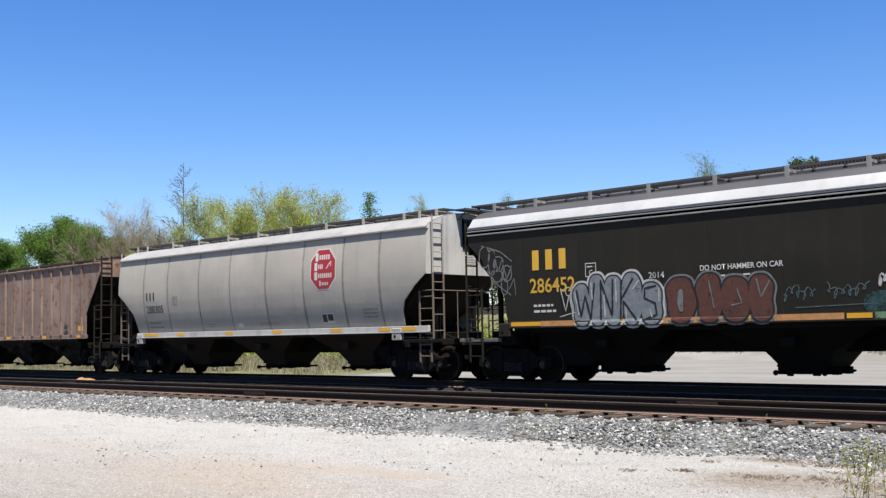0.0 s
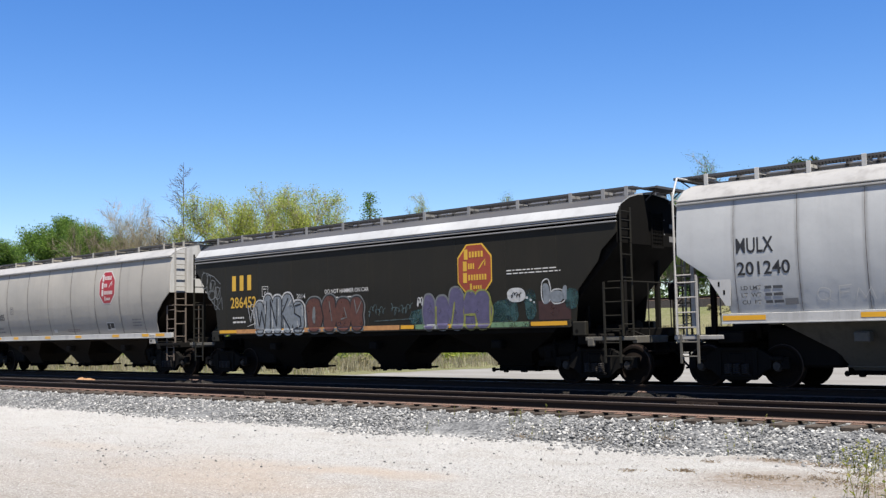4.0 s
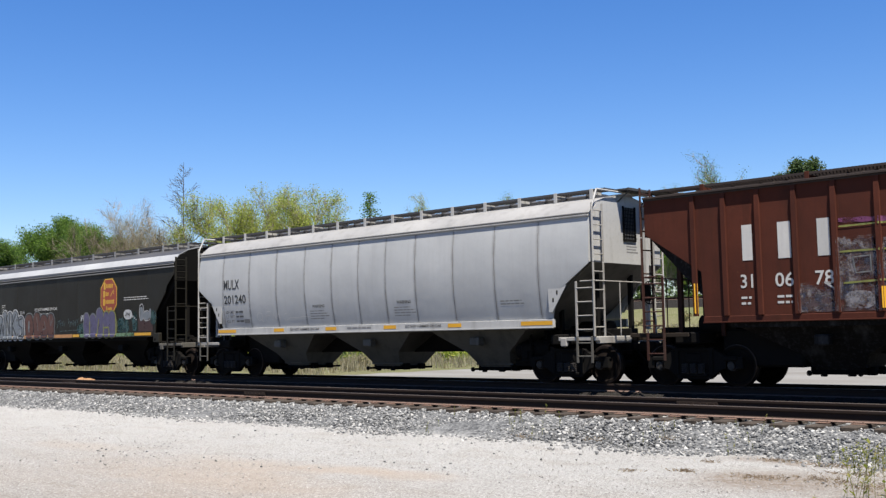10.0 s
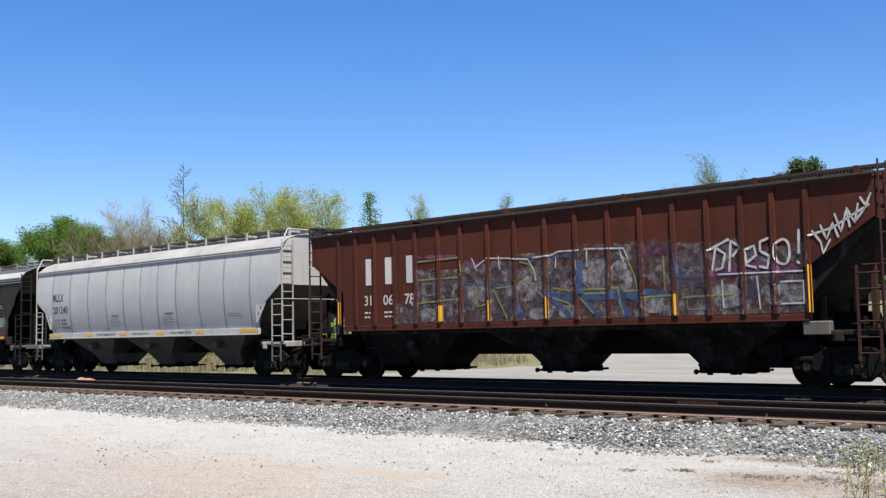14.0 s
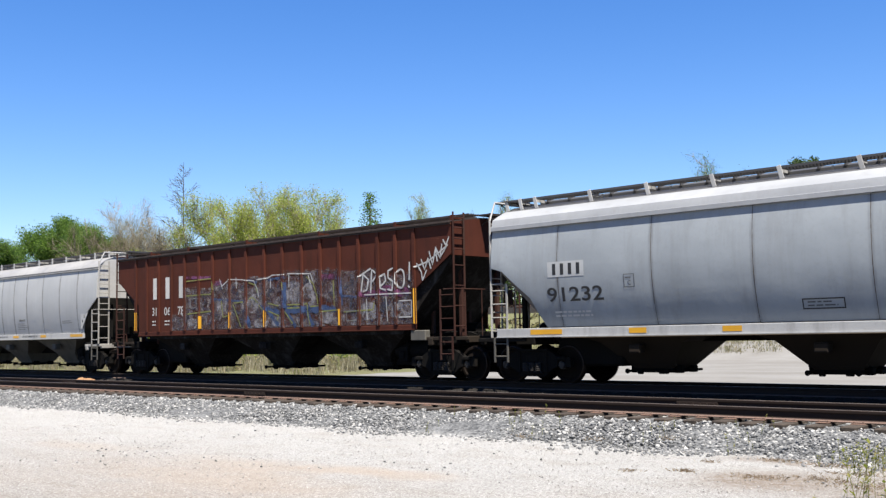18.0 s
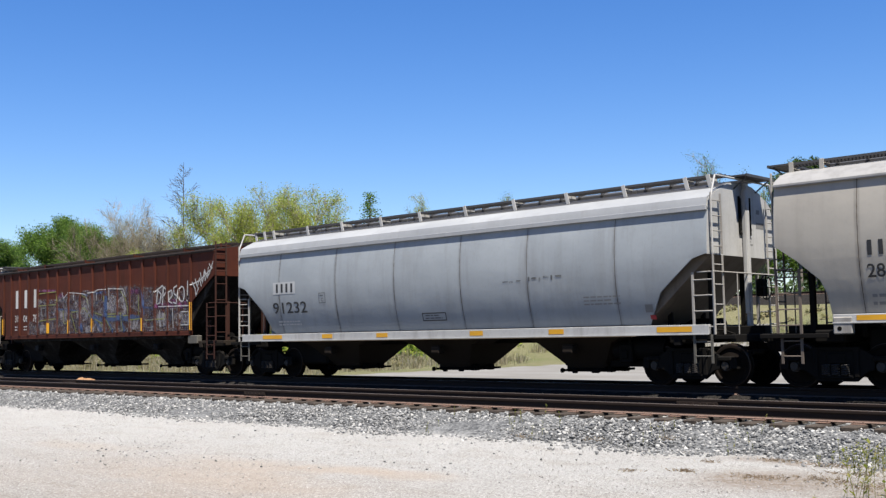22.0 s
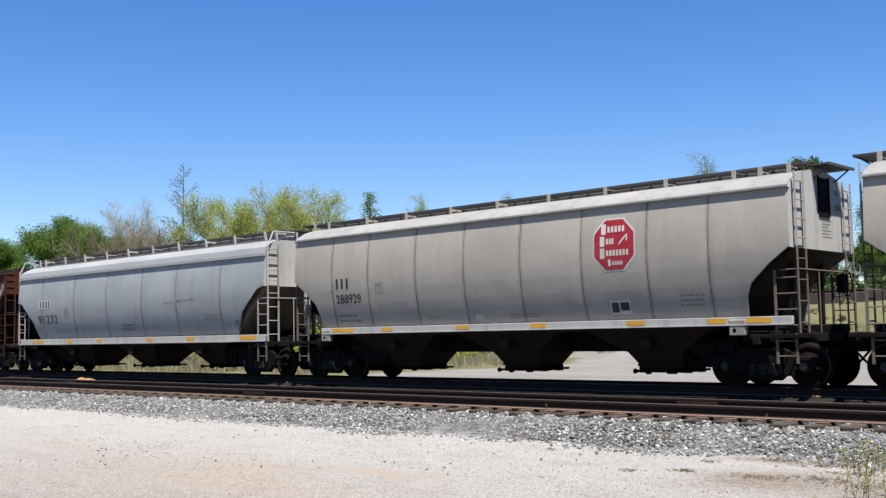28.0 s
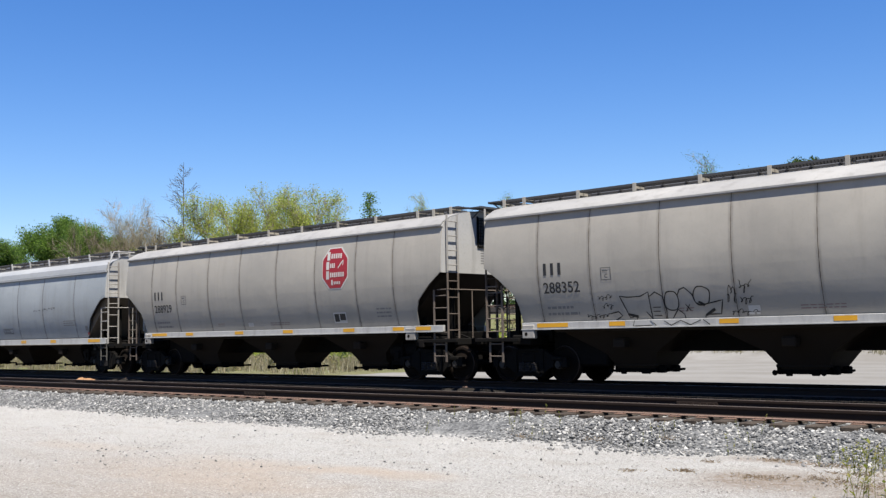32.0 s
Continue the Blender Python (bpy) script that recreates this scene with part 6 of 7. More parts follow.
for _x0, _x1 in zip(_ribs, _ribs[1:]):
    # worn layers in each bay between two ribs
    _u = 1 - min(abs(_x0 - 1.8) / 5.5, 1)
    _z1 = 2.95 + 0.25 * _u + _rng.uniform(-0.1, 0.1)
    if _x0 < -4.2:
        _z1 = 2.1
    for _mat, _lo, _hi, _off in (("s_haze", 1.56, _z1, 0.005), ("s_smear", 1.56, _z1 + 0.05, 0.007), ("s_blot", 1.6, _z1 - 0.1, 0.008)):
        _a, _b = _rng.uniform(0, 9), _rng.uniform(0, 9)
        put(brown_car, "graffiti", Decal(RIBBED, _off).fill(lambda z, a=_a, h=_hi: _x0 + 0.02 + 0.03 * noise.noise((z * 3, a, 0)) + 0.05 * (a % 4) * max(0.0, z - h + 0.3),
            lambda z, b=_b, h=_hi: _x1 + 0.04 * noise.noise((z * 3, b, 0)) - 0.05 * (b % 5) * max(0.0, z - h + 0.3), _lo, _hi, 12),
            _mat, "worn layers of grey and white spray")
# pale clouds of an older layer
_d = Decal(RIBBED, 0.009)
for _i, (_x, _z, _w, _h) in enumerate(((-0.2, 2.35, 0.62, 0.62), (1.85, 2.6, 0.75, 0.7), (2.55, 2.5, 0.6, 0.75), (0.2, 1.72, 0.8, 0.28), (-3.6, 1.78, 0.6, 0.35), (3.4, 1.85, 0.6, 0.42), (1.0, 1.75, 0.5, 0.3), (-1.9, 2.3, 0.5, 0.4), (5.2, 1.95, 0.7, 0.5), (6.4, 1.95, 0.9, 0.45))):
    _d.bulb(_x, _z, _w, _h, _i)
put(brown_car, "graffiti", _d, "s_cloud", "pale grey sprayed clouds")
# broad blue strokes
_d = Decal(RIBBED, 0.011)
for _s, _w in (([(-0.68, 2.19), (-0.35, 1.61)], 0.16), ([(0.17, 2.22), (1.17, 2.03)], 0.15), ([(0.57, 2.06), (1.1, 1.63)], 0.13), ([(1.4, 2.95), (1.4, 2.15)], 0.16), ([(1.4, 2.09), (3.0, 2.07)], 0.2),
               ([(1.55, 1.95), (1.93, 1.57)], 0.13), ([(2.47, 1.97), (2.76, 1.57)], 0.13), ([(3.15, 2.13), (3.78, 2.04)], 0.14), ([(-2.38, 2.56), (-0.59, 2.43)], 0.06), ([(-0.47, 3.11), (0.01, 3.01)], 0.07),
               ([(0.57, 3.07), (1.4, 3.1)], 0.08), ([(3.99, 3.01), (4.06, 2.15)], 0.06), ([(3.99, 2.44), (4.69, 2.37)], 0.06)):
    _d.stroke(_s, _w)
put(brown_car, "graffiti", _d, "s_blue", "bright blue sprayed strokes")
# thin yellow green letter edges
_d = Decal(RIBBED, 0.014)
for _s in ([(-3.96, 3.23), (-2.38, 3.26)], [(-3.96, 2.73), (-2.47, 2.74)], [(-3.91, 2.11), (-2.52, 2.17)], [(-2.38, 3.17), (-2.33, 2.87), (-2.47, 2.74)], [(-1.91, 2.51), (-1.82, 1.95), (-1.49, 2.01)],
           [(-1.27, 2.36), (-0.85, 1.62)], [(-1.23, 2.4), (-0.72, 2.42)], [(-0.59, 1.97), (-0.68, 1.58)], [(-0.43, 3.03), (-0.07, 2.93), (0.05, 2.67)], [(-0.43, 2.49), (-0.23, 2.55), (0.05, 2.36)]):
    _d.stroke(_s, 0.035)
for _s in ([(0.09, 2.29), (0.34, 2.1)], [(0.57, 2.33), (1.1, 2.23)], [(0.57, 2.09), (1.1, 1.93), (1.02, 1.77)], [(1.32, 2.96), (1.4, 2.49)], [(1.4, 2.05), (1.78, 1.67)], [(1.51, 2.25), (2.23, 2.24)],
           [(1.51, 2.15), (2.23, 2.14)], [(2.44, 3.07), (2.76, 2.85), (2.93, 2.49), (2.97, 2.23)], [(2.33, 2.24), (2.47, 2.26), (2.51, 1.9), (2.61, 1.61)], [(2.61, 2.16), (3.0, 2.17)], [(3.11, 2.0), (3.92, 2.03)],
           [(3.68, 2.91), (3.71, 2.16)], [(4.12, 1.96), (5.36, 1.99), (5.42, 2.19)]):
    _d.stroke(_s, 0.035)
put(brown_car, "graffiti", _d, "s_lime", "yellow green sprayed lines")
# white outlines over the tops of the letters
_d = Decal(RIBBED, 0.017)
for _s in ([(-2.0, 3.22), (-1.82, 2.87)], [(-1.91, 2.95), (-1.53, 3.15)], [(-1.53, 3.18), (-0.72, 3.13)], [(-1.1, 3.22), (-1.06, 2.86)], [(-0.72, 3.12), (-0.15, 3.07), (0.05, 2.78), (0.09, 2.53)],
           [(0.01, 3.1), (0.57, 3.12), (0.79, 3.2), (1.4, 3.19)], [(1.62, 3.2), (1.62, 2.77)], [(1.55, 3.21), (2.65, 3.15), (2.76, 2.91)], [(0.72, 3.07), (0.7, 2.8)], [(2.54, 3.12), (2.65, 2.83)],
           [(-4.3, 2.15), (-4.1, 2.02), (-4.08, 1.7)], [(5.0, 2.42), (6.9, 2.4)], [(5.1, 2.3), (5.12, 1.7)], [(5.9, 2.35), (5.95, 1.65)], [(6.4, 2.2), (6.9, 2.2), (6.9, 1.75), (6.4, 1.75)]):
    _d.stroke(_s, 0.03)
put(brown_car, "graffiti", _d, "s_white", "white sprayed outlines")
_d = Decal(RIBBED, 0.016)
for _s in ([(-3.71, 2.61), (-3.36, 2.63), (-3.36, 2.32), (-3.66, 2.3), (-3.71, 2.61)], [(4.25, 1.98), (4.69, 1.98), (4.69, 1.7), (4.25, 1.7), (4.25, 1.98)]):
    _d.stroke(_s, 0.022)
put(brown_car, "graffiti", _d, "s_dim", "thin grey sprayed box")
_d = Decal(RIBBED, 0.008)
_d.stroke([(-3.96, 3.36), (-2.52, 3.29)], 0.09).stroke([(-2.29, 3.08), (-1.86, 3.1)], 0.14).stroke([(3.15, 3.02), (3.85, 3.02)], 0.14).stroke([(4.82, 2.45), (5.52, 2.45)], 0.16).bulb(5.9, 2.5, 0.6, 0.3, 6).bulb(6.5, 2.45, 0.6, 0.26, 7)
put(brown_car, "graffiti", _d, "s_pink", "magenta sprayed haze")
# tall white tag and a spiky one that climbs to the corner
_d = Decal(RIBBED, 0.019)
for _s in ([(4.88, 2.5), (4.98, 3.0), (5.2, 2.85), (5.12, 2.55), (4.95, 2.52)], [(5.28, 2.46), (5.34, 3.12), (5.55, 2.98), (5.36, 2.78)], [(5.68, 2.62), (5.9, 2.78), (5.86, 2.98), (5.66, 2.9), (5.68, 2.58), (5.9, 2.52)],
           [(6.2, 3.12), (6.0, 3.05), (6.0, 2.86), (6.2, 2.74), (6.14, 2.5), (5.96, 2.54)], [(6.85, 3.25), (6.83, 2.75)], [(6.78, 2.6), (6.84, 2.55)], [(4.8, 2.95), (5.3, 3.16)]):
    _d.stroke(_s, 0.05)
_d.loop(6.48, 2.82, 0.32, 0.5, 0.05, 3)
put(brown_car, "graffiti", _d, "s_white", "large white sprayed tag")
_d = Decal(RIBBED, 0.019)
for _s in ([(7.12, 3.2), (7.3, 2.95), (7.34, 2.72), (7.5, 3.0)], [(7.3, 3.3), (7.42, 3.0), (7.56, 3.32), (7.66, 3.02)], [(7.6, 3.5), (7.72, 3.12), (7.84, 3.55), (7.9, 3.2)], [(7.84, 3.6), (8.0, 3.28), (8.08, 3.66)],
           [(8.0, 3.3), (8.24, 3.58), (8.12, 3.78)], [(8.18, 3.5), (8.34, 3.84)], [(7.05, 3.1), (7.55, 3.22), (8.3, 3.62)]):
    _d.stroke(_s, 0.04)
put(brown_car, "graffiti", _d, "s_white", "spiky white sprayed tag")
for _x, _z0, _z1 in ((-7.17, 1.6, 2.25), (-3.1, 1.6, 2.02), (-1.44, 1.58, 2.1), (0.4, 1.6, 2.12), (3.94, 1.58, 2.05), (7.02, 1.56, 2.52)):
    put(brown_car, "reflector", Decal(RIBBED, 0.02).rect(_x - 0.06, _x + 0.06, _z0, _z1), "yellow", "yellow reflective strip")

for _x in (7.12,):
    part("jacking_pad", Geo().box(_x - 0.28, _x + 0.28, -1.56, -1.36, 1.1, 1.38, 0.02), "under_grey", brown_car, "pale oversprayed jacking pad")

# bluish car
put(bluish_car, "mark_patch", Decal(BLUISH, 0.005).rect(-6.60, -5.53, 2.58, 2.95), "silver_paint", "pale repainted patch")
blocks(bluish_car, BLUISH, 4, -6.52, -5.58, 2.63, 2.9, "letter_black", 0.42)
lettering(bluish_car, BLUISH, "91232", -6.65, -5.02, 1.98, 2.33, "letter_black", "large black painted number")
lines(bluish_car, BLUISH, -6.48, -5.2, 1.6, 1.78, 2, "letter_white", 81, 0.5)
box_outline(bluish_car, BLUISH, -0.26, 0.62, 1.62, 1.84, 0.026, "letter_black")
lines(bluish_car, BLUISH, -0.15, 0.5, 1.66, 1.8, 2, "letter_grey", 82, 0.4)
plate_box(bluish_car, BLUISH, -4.44, 2.25, 0.29, "letter_grey")
for _k, (_x, _z, _w, _h) in enumerate(((2.65, 2.52, 0.2, 0.03), (2.9, 2.5, 0.12, 0.05), (3.1, 2.53, 0.16, 0.03), (3.5, 2.52, 0.05, 0.11), (3.6, 2.56, 0.16, 0.05), (3.82, 2.5, 0.06, 0.1), (3.95, 2.57, 0.2, 0.06), (4.2, 2.52, 0.05, 0.12), (4.32, 2.58, 0.2, 0.05))):
    put(bluish_car, "wear_mark", Decal(BLUISH, 0.007).bulb(_x + _w / 2, _z + _h / 2, _w, _h, _k), "s_wear", "dark scuff where an old letter wore off")
lines(bluish_car, BLUISH, 5.1, 6.2, 1.85, 2.1, 3, "letter_faint", 85, 0.4)
put(bluish_car, "sticker", Decal(BLUISH, 0.007).rect(6.85, 7.0, 1.5, 1.6), "red", "small red sticker")
put(bluish_car, "placard", Decal(BLUISH, 0.007).rect(6.75, 6.95, 1.66, 1.84), "letter_faint")

# tan car
put(tan_car, "stencil", Decal(TAN, 0.008).rect(5.1, 5.35, 1.75, 1.9).rect(5.1, 5.4, 1.55, 1.68), "letter_black")
put(tan_car, "reflector", Decal(TAN, 0.008).rect(6.2, 6.6, 1.65, 1.85), "yellow")

# ---- trees ----
def grow(rng, base, heading, length, radius, depth, g, tips, spread_deg=38, kids=3, bend=0.16, thin=0.012):
    """A limb of a few segments that carries smaller limbs."""
    p, d = Vector(base), Vector(heading).normalized()
    segs = 4 if depth > 1 else 3
    r = radius
    for s in range(segs):
        d = (d + Vector((rng.uniform(-1, 1), rng.uniform(-1, 1), rng.uniform(-0.3, 0.9))) * bend).normalized()
        q = p + d * (length / segs)
        r2 = radius * (1 - 0.8 * (s + 1) / segs) + thin
        g.tube(p, q, r, 5 if depth > 1 else 4, r2, caps=False)
        if depth > 0 and s >= (1 if depth > 2 else 0):
            for _ in range(kids):
                ax = d.orthogonal().normalized()
                ax.rotate(Matrix.Rotation(rng.uniform(0, 6.283), 3, d))
                h = d.copy()
                h.rotate(Matrix.Rotation(radians(spread_deg + rng.uniform(-14, 14)), 3, ax))
                grow(rng, p.lerp(q, rng.random()), h, length * rng.uniform(0.38, 0.6) * (1 - 0.12 * s), r2 * 0.6 + thin * 0.6, depth - 1, g, tips, spread_deg, kids, bend, thin)
        else:
            tips.append((q.copy(), d.copy()))
        p, r = q, r2
    tips.append((p.copy(), d.copy()))


def leaf_mesh(name, pts, per, size, spread_m, material, seed, squash=0.8):
    """Many small leaf clumps, each a bent four-sided blade."""
    rng = np.random.default_rng(seed)
    pts = np.repeat(np.array(pts), per, 0)
    n = len(pts)
    c = pts + np.clip(rng.normal(0, 1, (n, 3)), -1.6, 1.6) * spread_m * np.array([1, 1, squash])
    u = rng.normal(0, 1, (n, 3))
    u /= np.linalg.norm(u, axis=1)[:, None]
    w = np.cross(u, rng.normal(0, 1, (n, 3)))
    w /= np.linalg.norm(w, axis=1)[:, None]
    s = size * (0.5 + rng.random((n, 1)))
    nrm = np.cross(u, w)
    v = np.stack([c - u * s, c + w * s * 0.55 + nrm * s * 0.2, c + u * s, c - w * s * 0.55 + nrm * s * 0.2], 1).reshape(-1, 3)
    f = np.arange(4 * n).reshape(-1, 4)
    me = bpy.data.meshes.new(name)
    me.from_pydata(v, [], f)
    me.materials.append(M[material])
    return me


def make_tree(kind, height, seed, label):
    rng = random.Random(seed)
    g, tips = Geo(), []
    if kind == "conifer":
        g.tube((0, 0, -0.5), (0, 0, height), 0.16 + height * 0.01, 7, 0.03)
        pts = []
        z = height * 0.12
        while z < height:
            rr = (1 - z / height) ** 0.8 * height * 0.2 + 0.25
            for _ in range(6):
                a = rng.uniform(0, 6.283)
                e = Vector((math.cos(a) * rr, math.sin(a) * rr, z - rr * 0.15))
                g.tube((0, 0, z), e, 0.035, 4, 0.012, caps=False)
                pts += [Vector((0, 0, z)).lerp(e, f) for f in (0.35, 0.6, 0.8, 0.95, 1.0)]
            z += height * 0.035
        leaves = leaf_mesh("crown", [p[:] for p in pts], 6, 0.085, 0.26, "leaf_green", seed)
    else:
        d = {"leafy": 3, "spring": 3, "bare": 3, "spire": 2, "pine": 2, "sparse": 3}[kind]
        if kind == "spire":
            g.tube((0, 0, -0.5), (0, 0, height), 0.12, 7, 0.012)
            z = height * 0.25
            while z < height * 0.97:
                a = rng.uniform(0, 6.283)
                l = (height - z) * 0.30 + 0.55
                grow(rng, (0, 0, z), (math.cos(a), math.sin(a), 0.6), l * rng.uniform(0.6, 1.1), 0.012, 1, g, tips, 34, 2, 0.09, 0.006)
                z += height * 0.0145
        elif kind == "pine":
            g.tube((0, 0, -0.5), (0, 0, height), 0.24, 8, 0.06)
            for _ in range(34):
                z = height * rng.uniform(0.45, 0.97)
                a = rng.uniform(0, 6.283)
                grow(rng, (0, 0, z), (math.cos(a), math.sin(a), 0.35), height * rng.uniform(0.1, 0.19), 0.06, 1, g, tips, 40, 3)
        else:
            stems = {"bare": 9, "sparse": 6}.get(kind, 1)
            for k in range(stems):
                h = (0.42 * math.cos(k * 2.4) * (0.4 + k / 14), 0.42 * math.sin(k * 2.4) * (0.4 + k / 14), 1) if stems > 1 else (0.03, 0.02, 1)
                wide = 0.035 if stems > 1 else 0.14 + height * 0.008
                grow(rng, (0.06 * k, 0.04 * k, -0.5), h, height * rng.uniform(0.7, 0.85), wide, d, g, tips, 27 if stems > 1 else 30 if kind == "spring" else 42, 2 if stems > 1 else 3, 0.1, 0.012 if kind == "leafy" else 0.01 if kind == "sparse" else 0.006)
        P = [p[:] for p, _ in tips]
        per, size, spr, mat = {"leafy": (17, 0.085, 0.5, "leaf_green"), "spring": (4, 0.058, 0.36, "leaf_yellow"), "bare": (5, 0.028, 0.4, "leaf_bud"),
                               "spire": (1, 0.03, 0.08, "leaf_bud"), "pine": (26, 0.13, 0.33, "leaf_dark"), "sparse": (7, 0.042, 0.3, "leaf_green")}[kind]
        leaves = leaf_mesh("crown", P, per, size, spr, mat, seed)
    top = max(v[2] for v in g.v)
    ob = new("tree")
    k = height / top
    tagged(ob, label, "tree", "trees behind the line")
    t, c = part("trunk", g, {"bare": "pale_bark", "sparse": "pale_bark", "spring": "pale_bark", "spire": "dark_bark"}.get(kind, "bark"), ob, smooth=60), part("crown", leaves, None, ob)
    t.data.transform(Matrix.Scale(k, 4))
    c.data.transform(Matrix.Scale(k, 4))
    return ob


LABELS = {"leafy": "tree in fresh green leaf at the wood's edge", "spring": "tree with thin yellow green spring leaves", "bare": "nearly bare multi-stemmed tree with brown buds",
          "sparse": "thin tree with small fresh green leaves", "spire": "tall bare tree with a straight thin trunk", "conifer": "slender green conifer with a pointed top", "pine": "pine with a dark rounded crown"}
GROWN = {}


def plant(kind, x, y, height, turn, variant=0):
    key = (kind, variant)
    if key not in GROWN:
        GROWN[key] = (make_tree(kind, 14.0, 100 + 17 * variant + len(kind), LABELS[kind]), [])
        ob = GROWN[key][0]
        first = True
    else:
        ob, first = GROWN[key][0], False
    m = pose(x, y, ground_z(x, y), 0, 0, turn)
    s = height / 14.0
    if first:
        ob.matrix_basis = m @ Matrix.Scale(s, 4)
        return ob
    o = copy_thing(ob, m)
    o.scale = (s, s, s)
    return o


# x, y, height: the trees that can be told apart
for _k, _x, _y, _h, _t, _v in (
        ("leafy", -131.0, 60, 13.4, 10, 0), ("leafy", -119.5, 60, 15.2, 80, 1), ("leafy", -113.5, 61, 13.6, 200, 0), ("leafy", -125.0, 57, 11.2, 140, 2), ("leafy", -138.0, 61, 13.5, 300, 1),
        ("leafy", -109.5, 60, 13.0, 30, 2), ("bare", -104.8, 60, 15.4, 0, 0), ("bare", -100.6, 61, 14.4, 90, 1), ("bare", -102.6, 62, 15.6, 60, 1), ("spire", -91.4, 60, 18.6, 0, 0), ("spire", -95.8, 60, 12.4, 120, 0),
        ("spring", -87.3, 61, 14.4, 10, 1), ("spring", -84.5, 60, 13.3, 40, 0), ("spring", -81.0, 59, 13.8, 70, 1), ("spring", -77.3, 60, 15.0, 160, 2), ("spring", -73.8, 61, 14.2, 220, 0),
        ("spring", -70.3, 60, 13.4, 320, 1), ("spring", -67.8, 60, 12.4, 20, 2), ("conifer", -63.9, 60, 12.4, 0, 0), ("spring", -94.0, 57, 10.8, 45, 1), ("spring", -90.0, 56, 10.6, 145, 2),
        ("spring", -99.0, 56, 10.2, 245, 0), ("leafy", -105.0, 56, 9.8, 245, 0), ("spring", -80.0, 56, 10.4, 15, 0), ("spring", -85.5, 56, 10.4, 115, 2), ("spring", -75.0, 56, 10.2, 215, 1),
        ("spring", -64.0, 66, 11.0, 200, 2), ("spring", -79.2, 61, 13.6, 280, 1), ("spring", -75.6, 62, 14.0, 30, 2), ("spring", -71.9, 62, 13.6, 100, 2), ("spring", -88.9, 59, 12.6, 200, 0), ("sparse", -80.9, 85, 13.6, 60, 0), ("sparse", -70.6, 85, 13.6, 150, 0), ("sparse", -61.1, 85, 12.6, 20, 0), ("sparse", -42.4, 85, 14.2, 200, 1),
        ("bare", -87.0, 85, 13.0, 100, 0), ("pine", -38.6, 86, 13.2, 0, 0), ("sparse", -51.0, 85, 12.8, 250, 0)):
    plant(_k, _x, _y, _h, _t, _v)
_r = random.Random(9)
for _x in range(-62, -8, 4):
    # tall trees behind the right part of the far track
    plant(_r.choice(["leafy", "pine", "leafy"]), _x + _r.uniform(-1, 1), 90 + _r.uniform(-2, 6), _r.uniform(10.0, 12.2), _r.uniform(0, 360), _r.choice([0, 1]))
for _x in range(-150, 10, 6):
    # the wood behind the far track
    plant(_r.choice(["leafy", "spring", "pine"]), _x + _r.uniform(-2, 2), 92 + _r.uniform(-2, 8), _r.uniform(7.5, 10.0), _r.uniform(0, 360), _r.choice([0, 1]))


def shrubs(name, count, place, hmin, hmax, material, label, seed):
    rng = np.random.default_rng(seed)
    pts = []
    for x, y in place(rng, count):
        h, w = rng.uniform(hmin, hmax), rng.uniform(0.5, 1.1)
        k = int(30 * min(h, 3.5) ** 1.2)
        p = rng.normal(0, 1, (k, 3)) * np.array([w, w, 0.4]) * h * 0.4
        p[:, 2] = np.abs(p[:, 2]) * 1.4
        pts.append(p + np.array([x, y, ground_z(x, y)]))
    me = leaf_mesh(name, np.concatenate(pts), 3, 0.14 + 0.03 * hmin, 0.12 + 0.06 * hmin, material, seed)
    return tagged(new(name, me), label, "shrubs", kind="stuff")


def verge(rng, n):
    return [(rng.uniform(-150, -50), rng.uniform(54, 60)) for _ in range(n)]


def low(rng, n):
    return [(x, y) for x, y in ((rng.uniform(-130, -39.5), rng.uniform(35, 56)) for _ in range(n)) if x < -44 - 0.3 * (y - 40)]


def bank(rng, n):
    return [(rng.uniform(-75, 0), rng.uniform(60.5, 66)) for _ in range(n)]


shrubs("wood_edge", 420, lambda rng, n: [(rng.uniform(-130, 12), rng.uniform(80, 90)) for _ in range(n)], 2.5, 6.0, "leaf_shade", "dense green edge of the wood behind the far track", 20)
shrubs("undergrowth", 420, verge, 1.2, 3.6, "leaf_yellow", "yellow green undergrowth along the wood's edge", 21)
shrubs("green_undergrowth", 260, verge, 1.0, 3.0, "leaf_green", "green bushes along the wood's edge", 22)
shrubs("dry_brush", 380, low, 0.3, 1.2, "leaf_bud", "dry pale brush on the verge", 23)
shrubs("bank_weeds", 140, bank, 0.2, 0.6, "leaf_bud", "weeds on the gravel bank", 24)


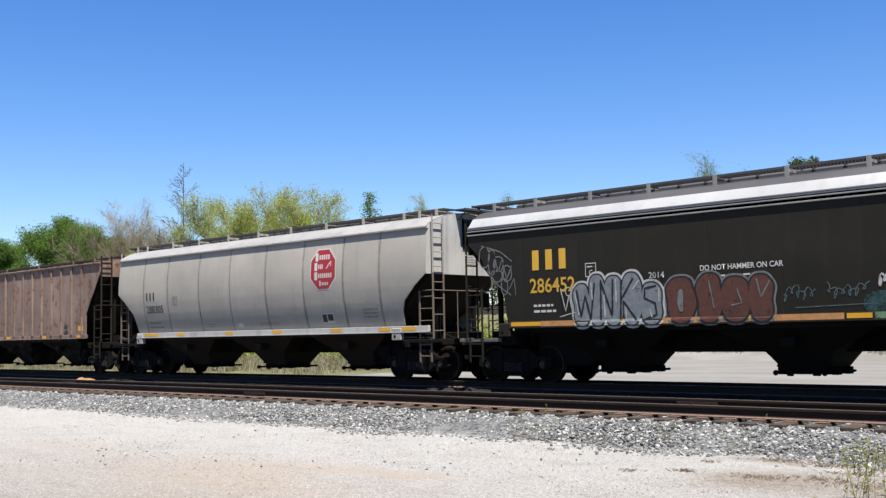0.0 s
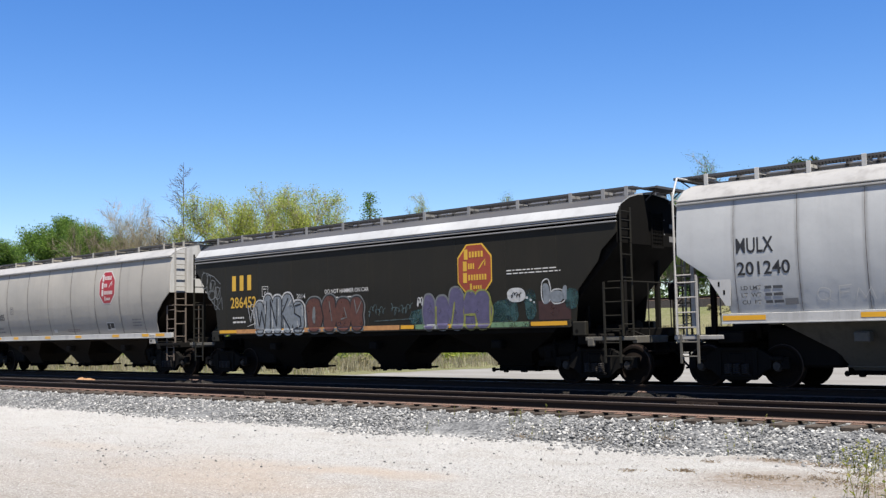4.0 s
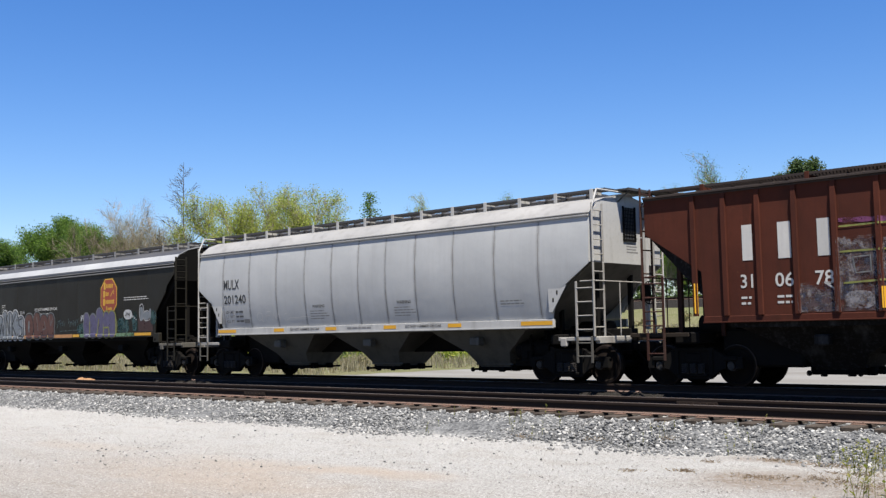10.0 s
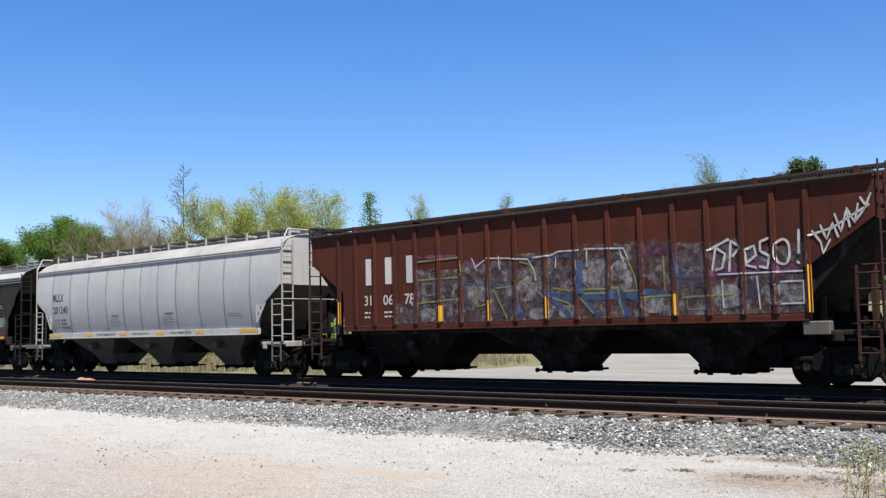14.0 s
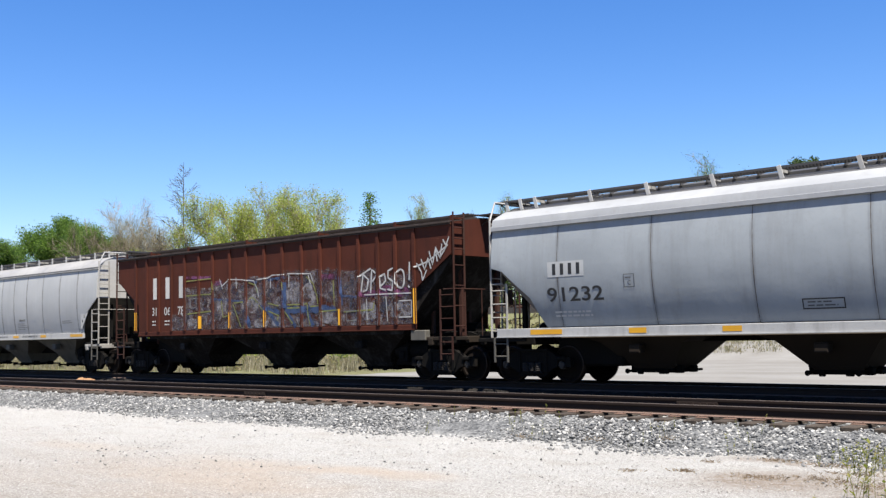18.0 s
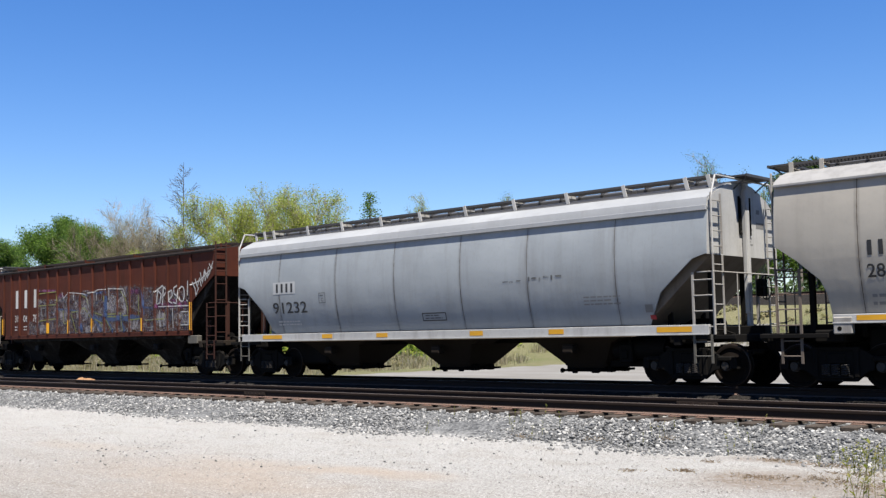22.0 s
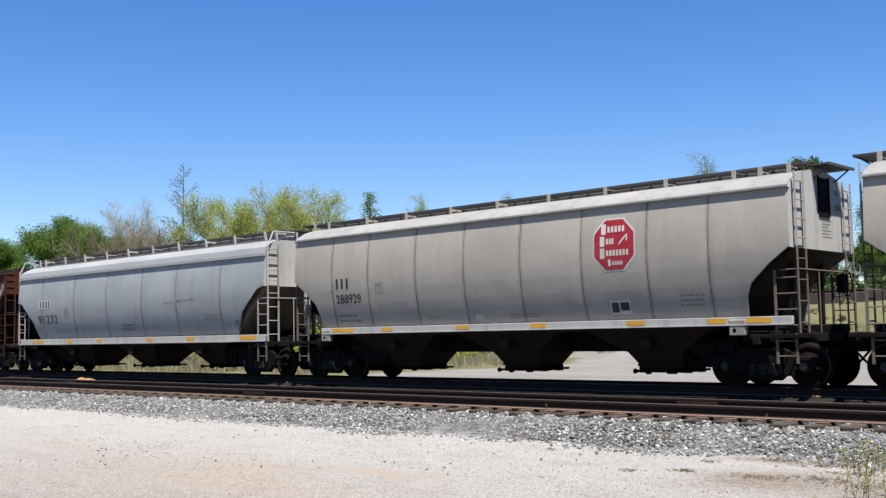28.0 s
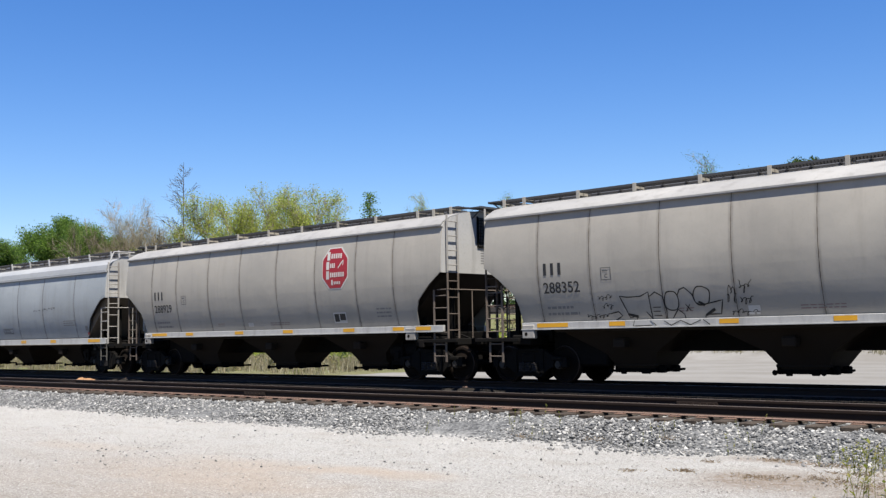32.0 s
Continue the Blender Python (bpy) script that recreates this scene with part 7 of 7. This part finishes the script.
def straw(name, tufts_n, label, seed):
    """Tall dry grass on the verge: thin leaning blades in tufts."""
    rng = np.random.default_rng(seed)
    tx, ty = rng.uniform(-112, -39, tufts_n), rng.uniform(33, 57, tufts_n)
    keep = tx < -40.5 - 0.45 * np.maximum(ty - 48, 0) + rng.normal(0, 0.6, tufts_n)
    tx, ty = tx[keep], ty[keep]
    n2 = tufts_n // 4
    tx = np.concatenate([tx, rng.uniform(-46, -8, n2)])
    ty = np.concatenate([ty, rng.uniform(58.2, 62.0, n2)])
    th = rng.uniform(0.35, 1.15, len(tx)) * (0.6 + 0.5 * rng.random(len(tx)))
    per = 26
    x = np.repeat(tx, per) + rng.normal(0, 0.22, len(tx) * per)
    y = np.repeat(ty, per) + rng.normal(0, 0.22, len(tx) * per)
    h = np.repeat(th, per) * rng.uniform(0.5, 1.1, len(x))
    z = np.repeat(np.array([ground_z(a, b) for a, b in zip(tx, ty)]), per) - 0.05
    h *= np.where(np.repeat(tx, per) > -40, 0.6, 1.0)
    lean = rng.normal(0, 0.22, (len(x), 2)) * h[:, None]
    a = rng.uniform(0, 3.1416, len(x))
    w = np.stack([np.cos(a), np.sin(a), np.zeros(len(x))], -1) * 0.016
    base = np.stack([x, y, z], -1)
    mid = base + np.stack([lean[:, 0] * 0.35, lean[:, 1] * 0.35, h * 0.55], -1)
    tip = base + np.stack([lean[:, 0], lean[:, 1], h], -1)
    v = np.stack([base - w, base + w, mid + w * 0.8, tip, mid - w * 0.8], 1).reshape(-1, 3)
    me = bpy.data.meshes.new(name)
    me.from_pydata(v, [], np.arange(len(v)).reshape(-1, 5))
    me.materials.append(M["straw"])
    tagged(new(name, me), label, "dry grass", kind="stuff")


straw("dry_grass", 1500, "tall pale dry grass on the verge behind the line", 41)


def weeds(name, count, place, hmin, hmax, label, seed, w=0.008):
    rng = random.Random(seed)
    g = Geo()
    for _ in range(count):
        x, y = place(rng)
        z = ground_z(x, y) if y < 13.8 else float(bed_height(y))
        h = rng.uniform(hmin, hmax)
        d = Vector((rng.uniform(-0.25, 0.25), rng.uniform(-0.25, 0.25), 1))
        p, q = Vector((x, y, z - 0.02)), Vector((x, y, z)) + d * h
        g.tube(p, q, w * 0.45, 3, w * 0.2, caps=False)
        for k in range(rng.randint(6, 16)):
            s = p.lerp(q, rng.uniform(0.25, 1.0))
            a = rng.uniform(0, 6.283)
            e = s + Vector((math.cos(a), math.sin(a), rng.uniform(0.1, 1.0))) * h * rng.uniform(0.06, 0.16)
            t = Vector((-math.sin(a), math.cos(a), 0)) * w * rng.uniform(0.8, 1.8)
            m = s.lerp(e, 0.5)
            g.add([s, m + t, e, m - t], [(0, 1, 2, 3)])
    thing(name, g, "weed", label, "weeds", kind="stuff", smooth=0)


weeds("tall_weeds", 110, lambda r: (-4.0 + r.gauss(0, 0.14), 11.8 + r.gauss(0, 0.8)), 0.15, 0.75, "tall thin yellow green weeds on the yard", 31, 0.012)
weeds("lone_weeds", 7, lambda r: (-4.45 + r.gauss(0, 0.12), 11.1 + r.gauss(0, 0.3)), 0.25, 0.6, "lone thin weed stalks on the yard", 34, 0.007)
weeds("weed_patch", 46, lambda r: (-5.1 + r.gauss(0, 0.3), 13.6 + r.gauss(0, 0.35)), 0.1, 0.34, "low weeds at the foot of the ballast", 32, 0.01)
weeds("track_weeds", 30, lambda r: (r.choice([-13.4, -11.0, -9.0, -7.4, -12.0]) + r.gauss(0, 0.15), 14.5 + r.gauss(0, 0.45)), 0.08, 0.3, "dry weeds growing through the ballast", 33, 0.008)


def tufts(name, spots, label, seed):
    """Dead grass in low tufts: thin bent blades."""
    rng = random.Random(seed)
    g = Geo()
    for x, y, r, n in spots:
        for _ in range(n):
            a, b = x + rng.gauss(0, r), y + rng.gauss(0, r * 0.5)
            z = ground_z(a, b) if b < 14.0 else float(bed_height(b))
            h = rng.uniform(0.02, 0.075)
            d = Vector((rng.uniform(-1, 1), rng.uniform(-1, 1), rng.uniform(0.3, 1.2))).normalized() * h
            s = Vector((-d.y, d.x, 0)).normalized() * 0.0022
            p = Vector((a, b, z - 0.005))
            m = p + d * 0.6
            g.add([p - s, p + s, m + s * 0.8, p + d + Vector((d.x, d.y, -0.2 * h)) * 0.4, m - s * 0.8], [(0, 1, 2, 3, 4)])
    thing(name, g, "dry", label, "dead grass", kind="stuff", smooth=0)


tufts("dead_grass", [(-8.76, 14.5, 0.10, 90), (-7.0, 11.95, 0.10, 110), (-10.0, 14.3, 0.10, 80), (-11.4, 14.2, 0.12, 90), (-6.5, 13.6, 0.16, 150), (-5.7, 13.5, 0.2, 180), (-6.0, 12.0, 0.2, 220),
                     (-5.4, 12.3, 0.25, 260), (-5.2, 12.9, 0.2, 180), (-4.7, 12.0, 0.3, 260), (-7.6, 11.6, 0.08, 50), (-7.2, 12.9, 0.10, 60), (-13.2, 14.2, 0.1, 50), (-4.5, 13.4, 0.3, 200)], "reddish dead grass in low tufts", 36)

# ---- motion: the train rolls away to the left and slows a little ----
def travelled(t):
    u = (t - 16) / 16
    return -16 * u * 2.777 + 3.8493 * u ** 2 - 1.2527 * u ** 3 - 0.9627 * u ** 4 + 1.0149 * u ** 5 + 0.3894 * u ** 6


def motions():
    for car, x in TRAIN:
        walk(car, [(t, pose(x + travelled(t), TRACK_Y, 0)) for t in range(0, 33)])
    steps = [i * 0.2 for i in range(161)]
    for w, ax in WHEELSETS:
        walk(w, [(t, pose(ax, 0, WHEEL_R, 0, math.degrees(travelled(t) / WHEEL_R), 0)) for t in steps])


motions()
